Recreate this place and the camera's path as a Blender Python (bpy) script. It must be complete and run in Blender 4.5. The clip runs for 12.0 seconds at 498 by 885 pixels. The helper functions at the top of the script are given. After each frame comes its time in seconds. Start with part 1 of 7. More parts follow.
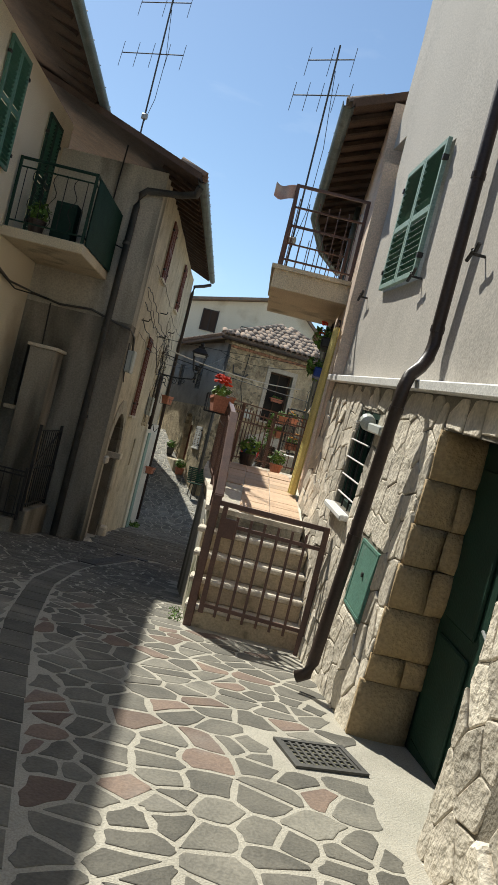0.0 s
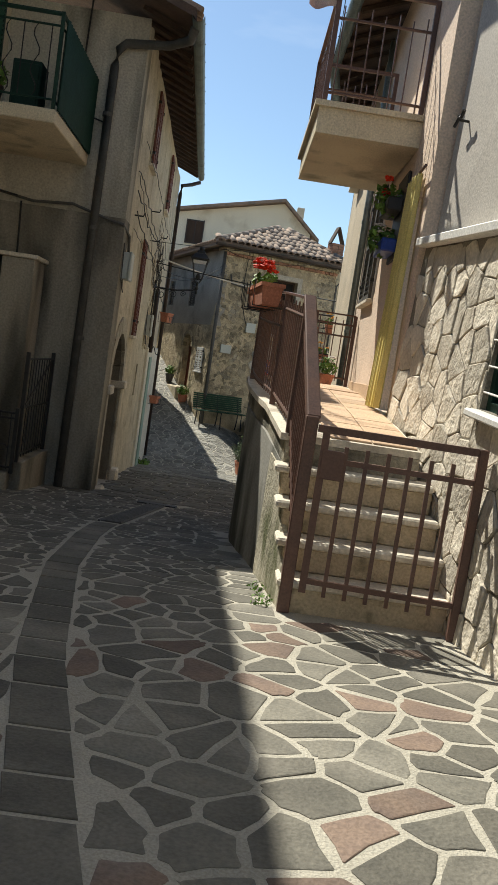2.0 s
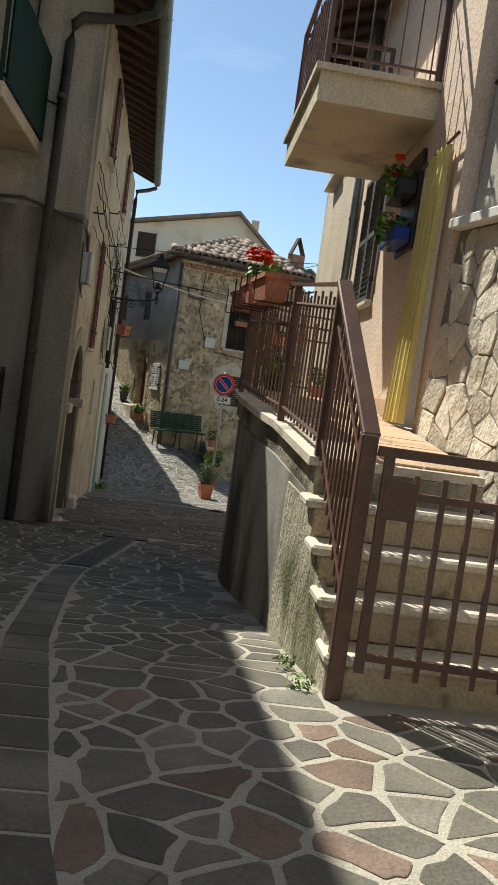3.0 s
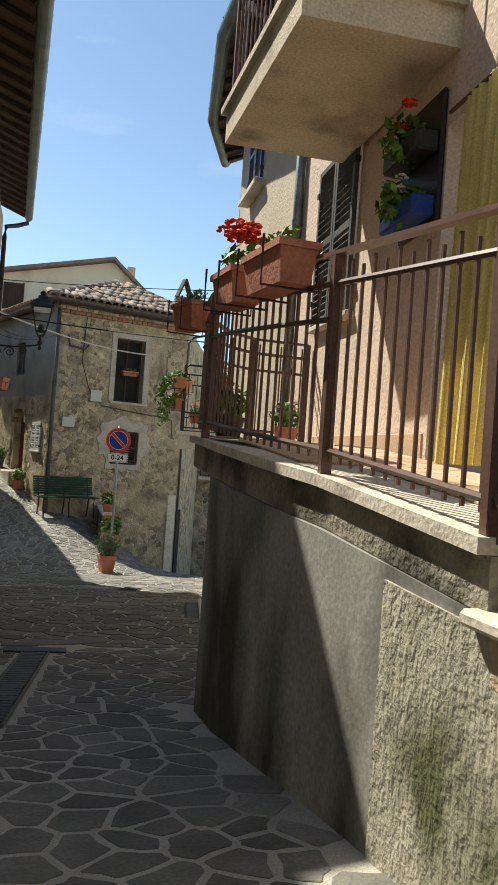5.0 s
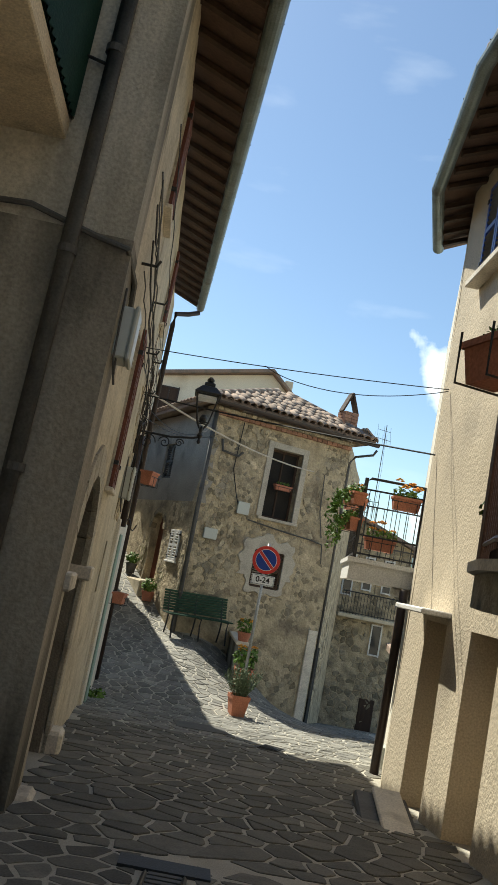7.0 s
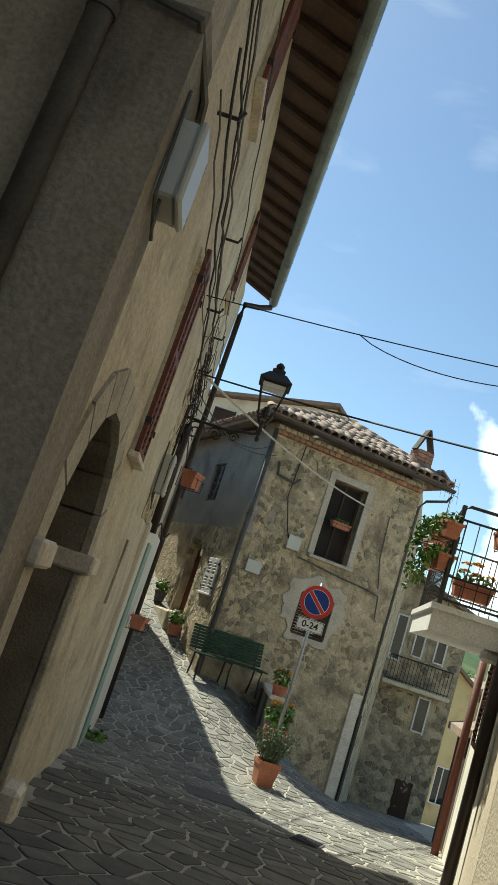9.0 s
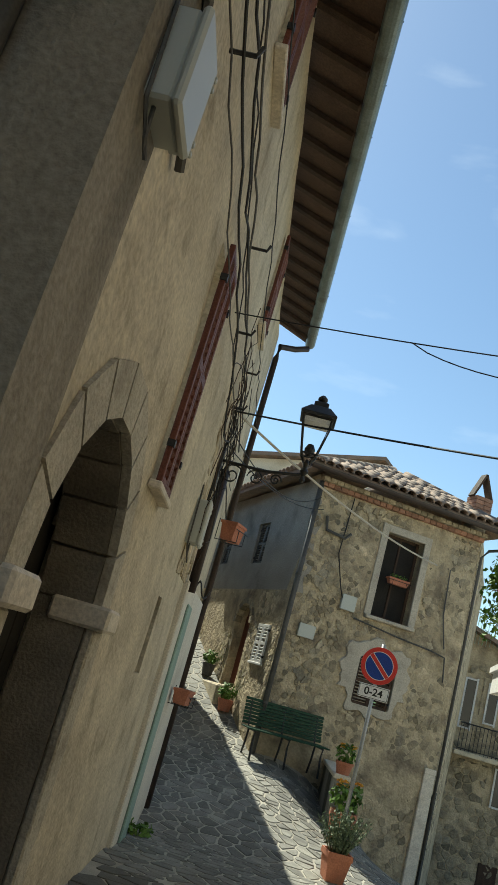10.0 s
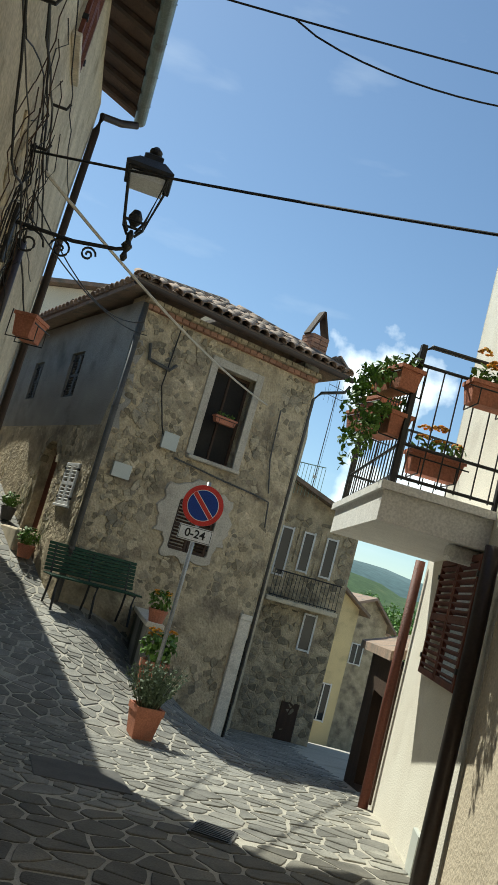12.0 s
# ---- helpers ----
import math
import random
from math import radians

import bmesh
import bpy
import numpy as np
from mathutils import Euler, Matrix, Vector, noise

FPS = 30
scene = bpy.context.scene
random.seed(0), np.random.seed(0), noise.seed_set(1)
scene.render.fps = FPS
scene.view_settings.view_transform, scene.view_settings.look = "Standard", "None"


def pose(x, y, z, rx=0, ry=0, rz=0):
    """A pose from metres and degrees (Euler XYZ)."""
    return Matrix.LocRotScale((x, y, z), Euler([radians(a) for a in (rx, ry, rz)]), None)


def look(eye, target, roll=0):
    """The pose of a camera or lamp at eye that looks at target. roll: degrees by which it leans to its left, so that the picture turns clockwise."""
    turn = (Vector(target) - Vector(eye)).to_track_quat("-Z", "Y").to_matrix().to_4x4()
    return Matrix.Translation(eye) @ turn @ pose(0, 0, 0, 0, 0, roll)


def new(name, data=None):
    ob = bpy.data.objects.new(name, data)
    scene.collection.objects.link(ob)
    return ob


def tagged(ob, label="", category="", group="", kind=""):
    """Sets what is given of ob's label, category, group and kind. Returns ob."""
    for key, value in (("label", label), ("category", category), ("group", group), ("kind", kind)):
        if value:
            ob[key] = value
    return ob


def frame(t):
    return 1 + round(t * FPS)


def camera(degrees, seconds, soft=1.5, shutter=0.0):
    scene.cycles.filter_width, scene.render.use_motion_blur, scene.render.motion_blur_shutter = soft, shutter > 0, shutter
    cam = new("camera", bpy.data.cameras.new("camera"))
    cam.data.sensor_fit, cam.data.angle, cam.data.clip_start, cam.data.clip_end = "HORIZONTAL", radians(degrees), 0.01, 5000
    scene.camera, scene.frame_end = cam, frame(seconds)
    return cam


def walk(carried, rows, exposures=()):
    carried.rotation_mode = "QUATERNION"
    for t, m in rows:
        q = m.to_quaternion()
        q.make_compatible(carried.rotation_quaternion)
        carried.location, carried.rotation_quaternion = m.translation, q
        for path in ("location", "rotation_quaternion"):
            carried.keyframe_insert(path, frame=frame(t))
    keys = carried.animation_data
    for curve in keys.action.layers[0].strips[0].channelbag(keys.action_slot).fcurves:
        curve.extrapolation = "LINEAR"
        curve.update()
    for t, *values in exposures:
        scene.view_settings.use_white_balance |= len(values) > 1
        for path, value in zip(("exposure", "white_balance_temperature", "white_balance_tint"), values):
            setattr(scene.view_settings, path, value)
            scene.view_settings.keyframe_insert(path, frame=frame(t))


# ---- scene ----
cam = camera(34.5, 12.0)
METRES, EYE, TILT, LEAN, TURN = 13.0, 1.52, -0.5, -13.9, 0.0
ROWS = [
    (0.0, 0.0, 0.0, 0.0, 0.0, 0.0, 0.0),
    (0.5, -0.0116, 0.0441, -0.0025, 1.55, 0.14, 0.35),
    (1.0, -0.0242, 0.0862, -0.0056, 3.23, -2.2, 4.17),
    (1.5, -0.0369, 0.1306, -0.0075, 2.87, -5.66, 6.08),
    (2.0, -0.0499, 0.1724, -0.009, -1.03, -5.57, 5.38),
    (2.5, -0.0624, 0.2166, -0.01, -3.76, -3.33, 6.06),
    (3.0, -0.0757, 0.2621, -0.0114, -4.82, -4.63, 6.04),
    (5.0, -0.1067, 0.4237, -0.0126, -14.11, -2.02, 9.52),
    (5.5, -0.1108, 0.4659, -0.0135, -9.06, -4.41, 9.85),
    (6.0, -0.1161, 0.5089, -0.0159, -10.0, -3.03, 6.02),
    (6.5, -0.1194, 0.554, -0.0134, -11.21, 3.87, 7.86),
    (7.0, -0.1281, 0.5965, -0.0146, -5.22, 8.17, 2.86),
    (9.0, -0.1287, 0.7641, -0.0348, -2.86, 11.82, -4.2),
    (9.5, -0.1291, 0.8022, -0.0372, -2.28, 11.73, -3.12),
    (10.0, -0.1254, 0.837, -0.041, 0.92, 16.67, -1.69),
    (10.5, -0.1249, 0.8706, -0.0442, -2.23, 17.86, -2.93),
    (11.0, -0.1232, 0.9085, -0.0484, -3.2, 17.29, -3.52),
    (11.5, -0.1217, 0.9415, -0.0509, -8.27, 13.66, -1.95),
    (12.0, -0.1173, 0.98, -0.0536, -12.15, 7.11, -1.7),
]
walk(cam, [(t, pose(0, 0, EYE, TILT, LEAN, TURN) @ pose(METRES * x, METRES * y, METRES * z, 90 + pitch, roll, yaw)) for t, x, y, z, yaw, pitch, roll in ROWS],
     ((0.0, 0.38, 6450, 4), (0.5, 0.17, 6400, 4), (1.0, 0.36, 6500, 4), (1.6, 0.52, 6650, 4), (2.5, 0.44, 6550, 4), (3.2, 0.5, 6650, 4), (5.5, 0.62, 6700, 4), (7.0, 0.68, 6700, 2), (9.0, 0.63, 6600, -3), (10.5, 0.68, 6600, -4), (12.0, 0.36, 6350, -1)))

# ---- light ----
SUN_AZ, SUN_EL = 32.7, 50.2
world = bpy.data.worlds.new("sky")
scene.world = world
world.use_nodes = True
wn = world.node_tree
sky = wn.nodes.new("ShaderNodeTexSky")
sky.sky_type, sky.sun_disc = "NISHITA", False
sky.sun_elevation, sky.sun_rotation = radians(SUN_EL), radians(-SUN_AZ)
sky.air_density, sky.dust_density, sky.ozone_density = 1.0, 0.3, 2.6
# thin wisps of cloud, thicker towards the horizon
wc = wn.nodes.new("ShaderNodeTexCoord")
wm = wn.nodes.new("ShaderNodeMapping")
wm.inputs["Scale"].default_value = (1.6, 1.6, 6.0)
wz = wn.nodes.new("ShaderNodeTexNoise")
wz.inputs["Scale"].default_value, wz.inputs["Detail"].default_value = 2.6, 9.0
wr_ = wn.nodes.new("ShaderNodeMapRange")
wr_.inputs["From Min"].default_value, wr_.inputs["From Max"].default_value, wr_.inputs["To Max"].default_value = 0.6, 0.9, 0.28
wx = wn.nodes.new("ShaderNodeMix")
wx.data_type = "RGBA"
wx.inputs[7].default_value = (9.0, 9.3, 9.8, 1)
wn.links.new(wc.outputs["Generated"], wm.inputs["Vector"])
wn.links.new(wm.outputs[0], wz.inputs["Vector"])
wn.links.new(wz.outputs["Fac"], wr_.inputs["Value"])
wn.links.new(wr_.outputs[0], wx.inputs[0])
wn.links.new(sky.outputs[0], wx.inputs[6])
# a few small heaped clouds low over the valley
CLOUDS = (((0.31, 0.91, 0.265), 0.11), ((0.315, 0.94, 0.124), 0.08), ((0.39, 0.91, 0.16), 0.11))
base = wx.outputs[2]
wf = wn.nodes.new("ShaderNodeTexNoise")
wf.inputs["Scale"].default_value, wf.inputs["Detail"].default_value = 14.0, 7.0
wn.links.new(wc.outputs["Generated"], wf.inputs["Vector"])
for where, size in CLOUDS:
    far_off = wn.nodes.new("ShaderNodeVectorMath")
    far_off.operation = "DISTANCE"
    far_off.inputs[1].default_value = where
    wn.links.new(wc.outputs["Generated"], far_off.inputs[0])
    puff = wn.nodes.new("ShaderNodeMath")
    puff.operation = "MULTIPLY_ADD"
    puff.inputs[1].default_value = -1.0 / size
    wn.links.new(far_off.outputs["Value"], puff.inputs[0])
    lump = wn.nodes.new("ShaderNodeMath")
    lump.operation = "MULTIPLY"
    lump.inputs[1].default_value = 1.9
    wn.links.new(wf.outputs["Fac"], lump.inputs[0])
    wn.links.new(lump.outputs[0], puff.inputs[2])
    soft = wn.nodes.new("ShaderNodeMapRange")
    soft.inputs["From Min"].default_value, soft.inputs["From Max"].default_value, soft.inputs["To Max"].default_value = 0.3, 0.62, 0.85
    wn.links.new(puff.outputs[0], soft.inputs["Value"])
    heap = wn.nodes.new("ShaderNodeMix")
    heap.data_type = "RGBA"
    heap.inputs[7].default_value = (11.5, 11.6, 11.8, 1)
    wn.links.new(soft.outputs[0], heap.inputs[0])
    wn.links.new(base, heap.inputs[6])
    base = heap.outputs[2]
wn.links.new(base, wn.nodes["Background"].inputs[0])
wn.nodes["Background"].inputs[1].default_value = 0.104
to_sun = Vector((-math.sin(radians(SUN_AZ)) * math.cos(radians(SUN_EL)), math.cos(radians(SUN_AZ)) * math.cos(radians(SUN_EL)), math.sin(radians(SUN_EL))))
sun = new("sun", bpy.data.lights.new("sun", "SUN"))
sun.data.energy, sun.data.angle, sun.data.color = 4.7, radians(0.55), (1.0, 0.945, 0.865)
sun.matrix_world = look(to_sun * 50, (0, 0, 0))


# ---- materials ----
def mat(name, a, b, scale=6.0, rough=0.85, bump=0.3, grain=90.0, metal=0.0, dirt=None, dirt_scale=1.3, dirt_at=0.55, random_tint=0.0, island=0.0, streak=1.0, spec=0.3, coarse=0.0):
    """Two colours mixed by broad noise, fine grain in tone and relief, stains on top."""
    m = bpy.data.materials.new(name)
    m.use_nodes = True
    t = m.node_tree
    N, Lk = t.nodes, t.links
    bsdf = N["Principled BSDF"]
    co = N.new("ShaderNodeTexCoord")
    mp = N.new("ShaderNodeMapping")
    mp.inputs["Scale"].default_value = (1, 1, streak)
    Lk.new(co.outputs["Object"], mp.inputs["Vector"])

    def noi(s, detail=6.0, vec=None):
        n = N.new("ShaderNodeTexNoise")
        n.inputs["Scale"].default_value, n.inputs["Detail"].default_value = s, detail
        Lk.new(vec or mp.outputs[0], n.inputs["Vector"])
        return n.outputs["Fac"]

    def ramp(fac, lo, hi):
        r = N.new("ShaderNodeMapRange")
        r.inputs["From Min"].default_value, r.inputs["From Max"].default_value = lo, hi
        Lk.new(fac, r.inputs["Value"])
        return r.outputs[0]

    def mix(fac, c1, c2, kind="MIX"):
        x = N.new("ShaderNodeMix")
        x.data_type, x.blend_type = "RGBA", kind
        for sock, val in ((x.inputs[0], fac), (x.inputs[6], c1), (x.inputs[7], c2)):
            if isinstance(val, (tuple, list)):
                sock.default_value = (*val, 1) if len(val) == 3 else val
            elif isinstance(val, (int, float)):
                sock.default_value = val
            else:
                Lk.new(val, sock)
        return x.outputs[2]

    col = mix(ramp(noi(scale), 0.35, 0.65), a, b)
    if dirt:
        col = mix(ramp(noi(dirt_scale, 8.0), dirt_at, dirt_at + 0.18), col, dirt)
    fine = noi(grain, 3.0, co.outputs["Object"])
    g = N.new("ShaderNodeMapRange")
    g.inputs["From Min"].default_value, g.inputs["From Max"].default_value = 0.3, 0.7
    g.inputs["To Min"].default_value, g.inputs["To Max"].default_value = 0.8, 1.15
    Lk.new(fine, g.inputs["Value"])
    sc = N.new("ShaderNodeVectorMath")
    sc.operation = "SCALE"
    Lk.new(col, sc.inputs[0])
    Lk.new(g.outputs[0], sc.inputs["Scale"])
    out = sc.outputs[0]
    for amount, src in ((random_tint, "ObjectInfo"), (island, "NewGeometry")):
        if amount:
            inf = N.new("ShaderNode" + src)
            rr = N.new("ShaderNodeMapRange")
            rr.inputs["To Min"].default_value, rr.inputs["To Max"].default_value = 1 - amount, 1 + amount
            Lk.new(inf.outputs["Random" if src == "ObjectInfo" else "Random Per Island"], rr.inputs["Value"])
            s2 = N.new("ShaderNodeVectorMath")
            s2.operation = "SCALE"
            Lk.new(out, s2.inputs[0])
            Lk.new(rr.outputs[0], s2.inputs["Scale"])
            out = s2.outputs[0]
    Lk.new(out, bsdf.inputs["Base Color"])
    bsdf.inputs["Roughness"].default_value, bsdf.inputs["Metallic"].default_value = rough, metal
    bsdf.inputs["Specular IOR Level"].default_value = spec
    if bump:
        bp = N.new("ShaderNodeBump")
        bp.inputs["Strength"].default_value, bp.inputs["Distance"].default_value = bump, 0.02
        h = fine
        if coarse:
            ad = N.new("ShaderNodeMath")
            ad.operation = "MULTIPLY_ADD"
            Lk.new(noi(coarse, 5.0), ad.inputs[0])
            ad.inputs[1].default_value = 2.5
            Lk.new(fine, ad.inputs[2])
            h = ad.outputs[0]
        Lk.new(h, bp.inputs["Height"])
        Lk.new(bp.outputs[0], bsdf.inputs["Normal"])
    return m


def glass(name, tint):
    m = mat(name, tint, tint, rough=0.06, bump=0.0, spec=0.5)
    return m


M_MORTAR = mat("mortar", (0.50, 0.465, 0.39), (0.42, 0.39, 0.325), 3.0, 0.95, 0.5, 120, dirt=(0.33, 0.305, 0.25), dirt_scale=0.8)
M_FLAG = mat("flagstone", (0.195, 0.181, 0.148), (0.142, 0.133, 0.111), 5.0, 0.75, 0.35, 70, random_tint=0.3, island=0.3, dirt=(0.26, 0.24, 0.2), dirt_scale=2.0)
M_FLAGRED = mat("porphyry", (0.23, 0.165, 0.125), (0.18, 0.13, 0.105), 6.0, 0.75, 0.35, 70, random_tint=0.2, dirt=(0.24, 0.2, 0.17), dirt_scale=2.0)
# lane stones: flagstone grey lightened to carry the brightness of strong sun
M_COBBLE_SUNLIT = mat("sunlit_cobble", (0.25, 0.24, 0.21), (0.18, 0.172, 0.15), 5.0, 0.7, 0.4, 60, island=0.28, dirt=(0.34, 0.32, 0.27), dirt_scale=2.0)
M_PLASTER_R = mat("grey_plaster", (0.53, 0.488, 0.435), (0.46, 0.425, 0.38), 0.9, 0.92, 0.12, 60, dirt=(0.36, 0.33, 0.29), dirt_scale=0.7, dirt_at=0.56, streak=0.45)
M_STUCCO = mat("rough_stucco", (0.60, 0.51, 0.38), (0.52, 0.44, 0.325), 1.2, 0.95, 0.25, 60, dirt=(0.40, 0.34, 0.26), dirt_scale=1.0, coarse=26)
M_PEACH = mat("peach_plaster", (0.74, 0.585, 0.46), (0.68, 0.53, 0.415), 1.2, 0.92, 0.25, 60, dirt=(0.62, 0.49, 0.36), dirt_scale=1.2, coarse=26)
M_STONE_R = mat("cladding_stone", (0.68, 0.61, 0.50), (0.56, 0.50, 0.41), 5.0, 0.9, 0.5, 40, random_tint=0.24, island=0.22, dirt=(0.44, 0.385, 0.3), dirt_scale=3.0, coarse=12)
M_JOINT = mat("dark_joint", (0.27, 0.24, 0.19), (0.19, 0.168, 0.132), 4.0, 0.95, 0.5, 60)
M_OCHRE = mat("ochre_stone", (0.42, 0.30, 0.16), (0.34, 0.26, 0.16), 3.0, 0.9, 0.6, 50, dirt=(0.24, 0.2, 0.14), dirt_scale=1.6)
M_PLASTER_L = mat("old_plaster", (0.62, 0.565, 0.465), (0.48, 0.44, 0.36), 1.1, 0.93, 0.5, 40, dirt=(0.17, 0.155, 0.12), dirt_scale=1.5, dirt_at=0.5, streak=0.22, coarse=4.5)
# lower copy of the plaster: stain streaks, with shade put into the base colour
M_PLASTER_LD = mat("shaded_stained_plaster", (0.40, 0.36, 0.29), (0.29, 0.26, 0.21), 1.1, 0.94, 0.5, 40, dirt=(0.085, 0.078, 0.06), dirt_scale=1.7, dirt_at=0.46, streak=0.2, coarse=4.5)
M_PLASTER_LF = mat("ochre_plaster", (0.65, 0.572, 0.425), (0.49, 0.427, 0.315), 2.2, 0.93, 0.6, 30, dirt=(0.33, 0.28, 0.195), dirt_scale=3.2, dirt_at=0.55, coarse=5)
M_LANEYELLOW = mat("lane_yellow_plaster", (0.74, 0.6, 0.32), (0.66, 0.53, 0.29), 1.2, 0.92, 0.4, 60, dirt=(0.45, 0.36, 0.2), dirt_scale=1.2)
M_YELLOW = mat("yellow_plaster", (0.85, 0.77, 0.60), (0.79, 0.71, 0.55), 1.2, 0.92, 0.4, 60, dirt=(0.55, 0.45, 0.3), dirt_scale=0.8)
M_WHITEWALL = mat("white_plaster", (0.74, 0.70, 0.60), (0.68, 0.63, 0.53), 1.4, 0.9, 0.3, 70, dirt=(0.56, 0.51, 0.42), dirt_scale=1.2)
M_RUBBLE = mat("rubble_mortar", (0.58, 0.475, 0.315), (0.40, 0.325, 0.21), 3.5, 0.95, 1.0, 28, dirt=(0.21, 0.17, 0.12), dirt_scale=1.9, dirt_at=0.5, coarse=11)
M_RUBSTONE = mat("rubble_stone", (0.46, 0.38, 0.25), (0.31, 0.26, 0.18), 9.0, 0.92, 0.8, 30, island=0.36, random_tint=0.3, dirt=(0.31, 0.275, 0.21), dirt_scale=2.5, coarse=9)
M_GREYPLAST = mat("weathered_grey_plaster", (0.36, 0.335, 0.285), (0.28, 0.26, 0.225), 1.6, 0.94, 0.5, 50, dirt=(0.15, 0.14, 0.12), dirt_scale=1.0)
M_CONC = mat("concrete", (0.70, 0.61, 0.45), (0.62, 0.53, 0.385), 2.5, 0.93, 0.5, 60, dirt=(0.3, 0.265, 0.19), dirt_scale=2.2)
M_CONCWALL = mat("retaining_plaster", (0.42, 0.40, 0.355), (0.27, 0.26, 0.23), 1.3, 0.94, 0.09, 50, dirt=(0.075, 0.075, 0.055), dirt_scale=1.7, dirt_at=0.405, streak=0.4)
M_BEAM = mat("stained_concrete", (0.42, 0.375, 0.29), (0.29, 0.26, 0.2), 2.5, 0.94, 0.5, 50, dirt=(0.1, 0.092, 0.07), dirt_scale=2.6, dirt_at=0.48, coarse=20)
M_RISER = mat("mossy_riser", (0.58, 0.47, 0.32), (0.5, 0.4, 0.27), 2.5, 0.93, 0.4, 60, dirt=(0.14, 0.125, 0.075), dirt_scale=5.0, dirt_at=0.56, coarse=14)
M_ROUGHWALL = mat("rough_mossy_render", (0.5, 0.455, 0.36), (0.38, 0.345, 0.26), 4.0, 0.96, 0.4, 60, dirt=(0.12, 0.125, 0.06), dirt_scale=3.0, dirt_at=0.48, streak=0.5, coarse=30)
M_TRAV = mat("travertine", (0.74, 0.67, 0.55), (0.65, 0.58, 0.47), 5.0, 0.7, 0.25, 50, dirt=(0.42, 0.36, 0.28), dirt_scale=3.0)
M_TERRA = mat("terracotta_tile", (0.62, 0.43, 0.28), (0.56, 0.385, 0.25), 3.0, 0.6, 0.15, 60, random_tint=0.18)
M_POT = mat("terracotta_pot", (0.50, 0.20, 0.12), (0.43, 0.17, 0.105), 6.0, 0.8, 0.25, 60, dirt=(0.33, 0.2, 0.14), dirt_scale=5.0, dirt_at=0.6)
M_COPPO = mat("roof_tile", (0.37, 0.26, 0.19), (0.29, 0.215, 0.165), 4.0, 0.92, 0.6, 40, random_tint=0.3, island=0.3, dirt=(0.2, 0.175, 0.14), dirt_scale=3.5, dirt_at=0.5)
M_IRON = mat("brown_iron", (0.15, 0.08, 0.06), (0.115, 0.064, 0.05), 8.0, 0.45, 0.05, 80, dirt=(0.17, 0.085, 0.055), dirt_scale=6.0, spec=0.4)
M_DKIRON = mat("dark_iron", (0.028, 0.026, 0.025), (0.02, 0.019, 0.018), 8.0, 0.5, 0.15, 80, spec=0.4)
M_ZINC = mat("zinc", (0.25, 0.29, 0.28), (0.19, 0.23, 0.22), 4.0, 0.5, 0.1, 60, metal=0.5, dirt=(0.13, 0.13, 0.12), dirt_scale=3.0)
M_BROWNPIPE = mat("brown_pipe", (0.05, 0.032, 0.025), (0.036, 0.025, 0.021), 5.0, 0.45, 0.1, 60, spec=0.4)
M_GREYPIPE = mat("grey_pipe", (0.11, 0.105, 0.095), (0.075, 0.072, 0.066), 5.0, 0.6, 0.1, 60)
M_GREEN = mat("green_paint", (0.05, 0.15, 0.105), (0.04, 0.12, 0.085), 5.0, 0.55, 0.15, 60, dirt=(0.09, 0.17, 0.13), dirt_scale=4.0)
M_DKGREEN = mat("dark_green_paint", (0.012, 0.045, 0.03), (0.009, 0.034, 0.023), 5.0, 0.55, 0.15, 60)
M_PALEGREEN = mat("pale_green_paint", (0.30, 0.42, 0.36), (0.25, 0.36, 0.31), 5.0, 0.6, 0.15, 60)
M_ARCH = mat("grey_arch_stone", (0.50, 0.455, 0.36), (0.42, 0.38, 0.3), 3.0, 0.9, 0.5, 50, dirt=(0.28, 0.24, 0.18), dirt_scale=3.0, coarse=9)
M_METER = mat("faded_green_paint", (0.13, 0.27, 0.21), (0.1, 0.22, 0.17), 5.0, 0.6, 0.15, 60, dirt=(0.22, 0.29, 0.24), dirt_scale=5.0)
M_WOOD = mat("dark_wood", (0.075, 0.045, 0.028), (0.05, 0.03, 0.02), 7.0, 0.75, 0.4, 60, streak=0.15)
M_EAVE = mat("eave_boards", (0.14, 0.088, 0.062), (0.10, 0.064, 0.047), 5.0, 0.85, 0.4, 50, island=0.2)
M_REDWOOD = mat("red_brown_wood", (0.17, 0.055, 0.035), (0.12, 0.042, 0.028), 6.0, 0.6, 0.3, 60, streak=0.2)
M_WHITE = mat("white_paint", (0.78, 0.76, 0.72), (0.7, 0.68, 0.64), 4.0, 0.6, 0.1, 60, dirt=(0.55, 0.52, 0.46), dirt_scale=3.0, dirt_at=0.62)
M_STONEFRAME = mat("window_stone", (0.52, 0.47, 0.38), (0.45, 0.40, 0.325), 4.0, 0.85, 0.3, 50, dirt=(0.36, 0.32, 0.26), dirt_scale=2.0)
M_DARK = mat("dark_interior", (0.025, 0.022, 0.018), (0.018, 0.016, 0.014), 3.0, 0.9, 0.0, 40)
M_GLASS = glass("window_glass", (0.02, 0.022, 0.024))
M_PLASTIC = mat("grey_plastic", (0.52, 0.54, 0.49), (0.48, 0.50, 0.46), 3.0, 0.4, 0.0, 500, spec=0.5)
M_CABLE = mat("black_cable", (0.02, 0.02, 0.02), (0.03, 0.028, 0.026), 5.0, 0.6, 0.0, 60)
M_CURTAIN = mat("yellow_cloth", (0.78, 0.66, 0.26), (0.70, 0.57, 0.19), 4.0, 0.85, 0.2, 120)
M_LEAF = mat("leaf", (0.15, 0.26, 0.045), (0.095, 0.18, 0.034), 12.0, 0.6, 0.1, 60, island=0.4)
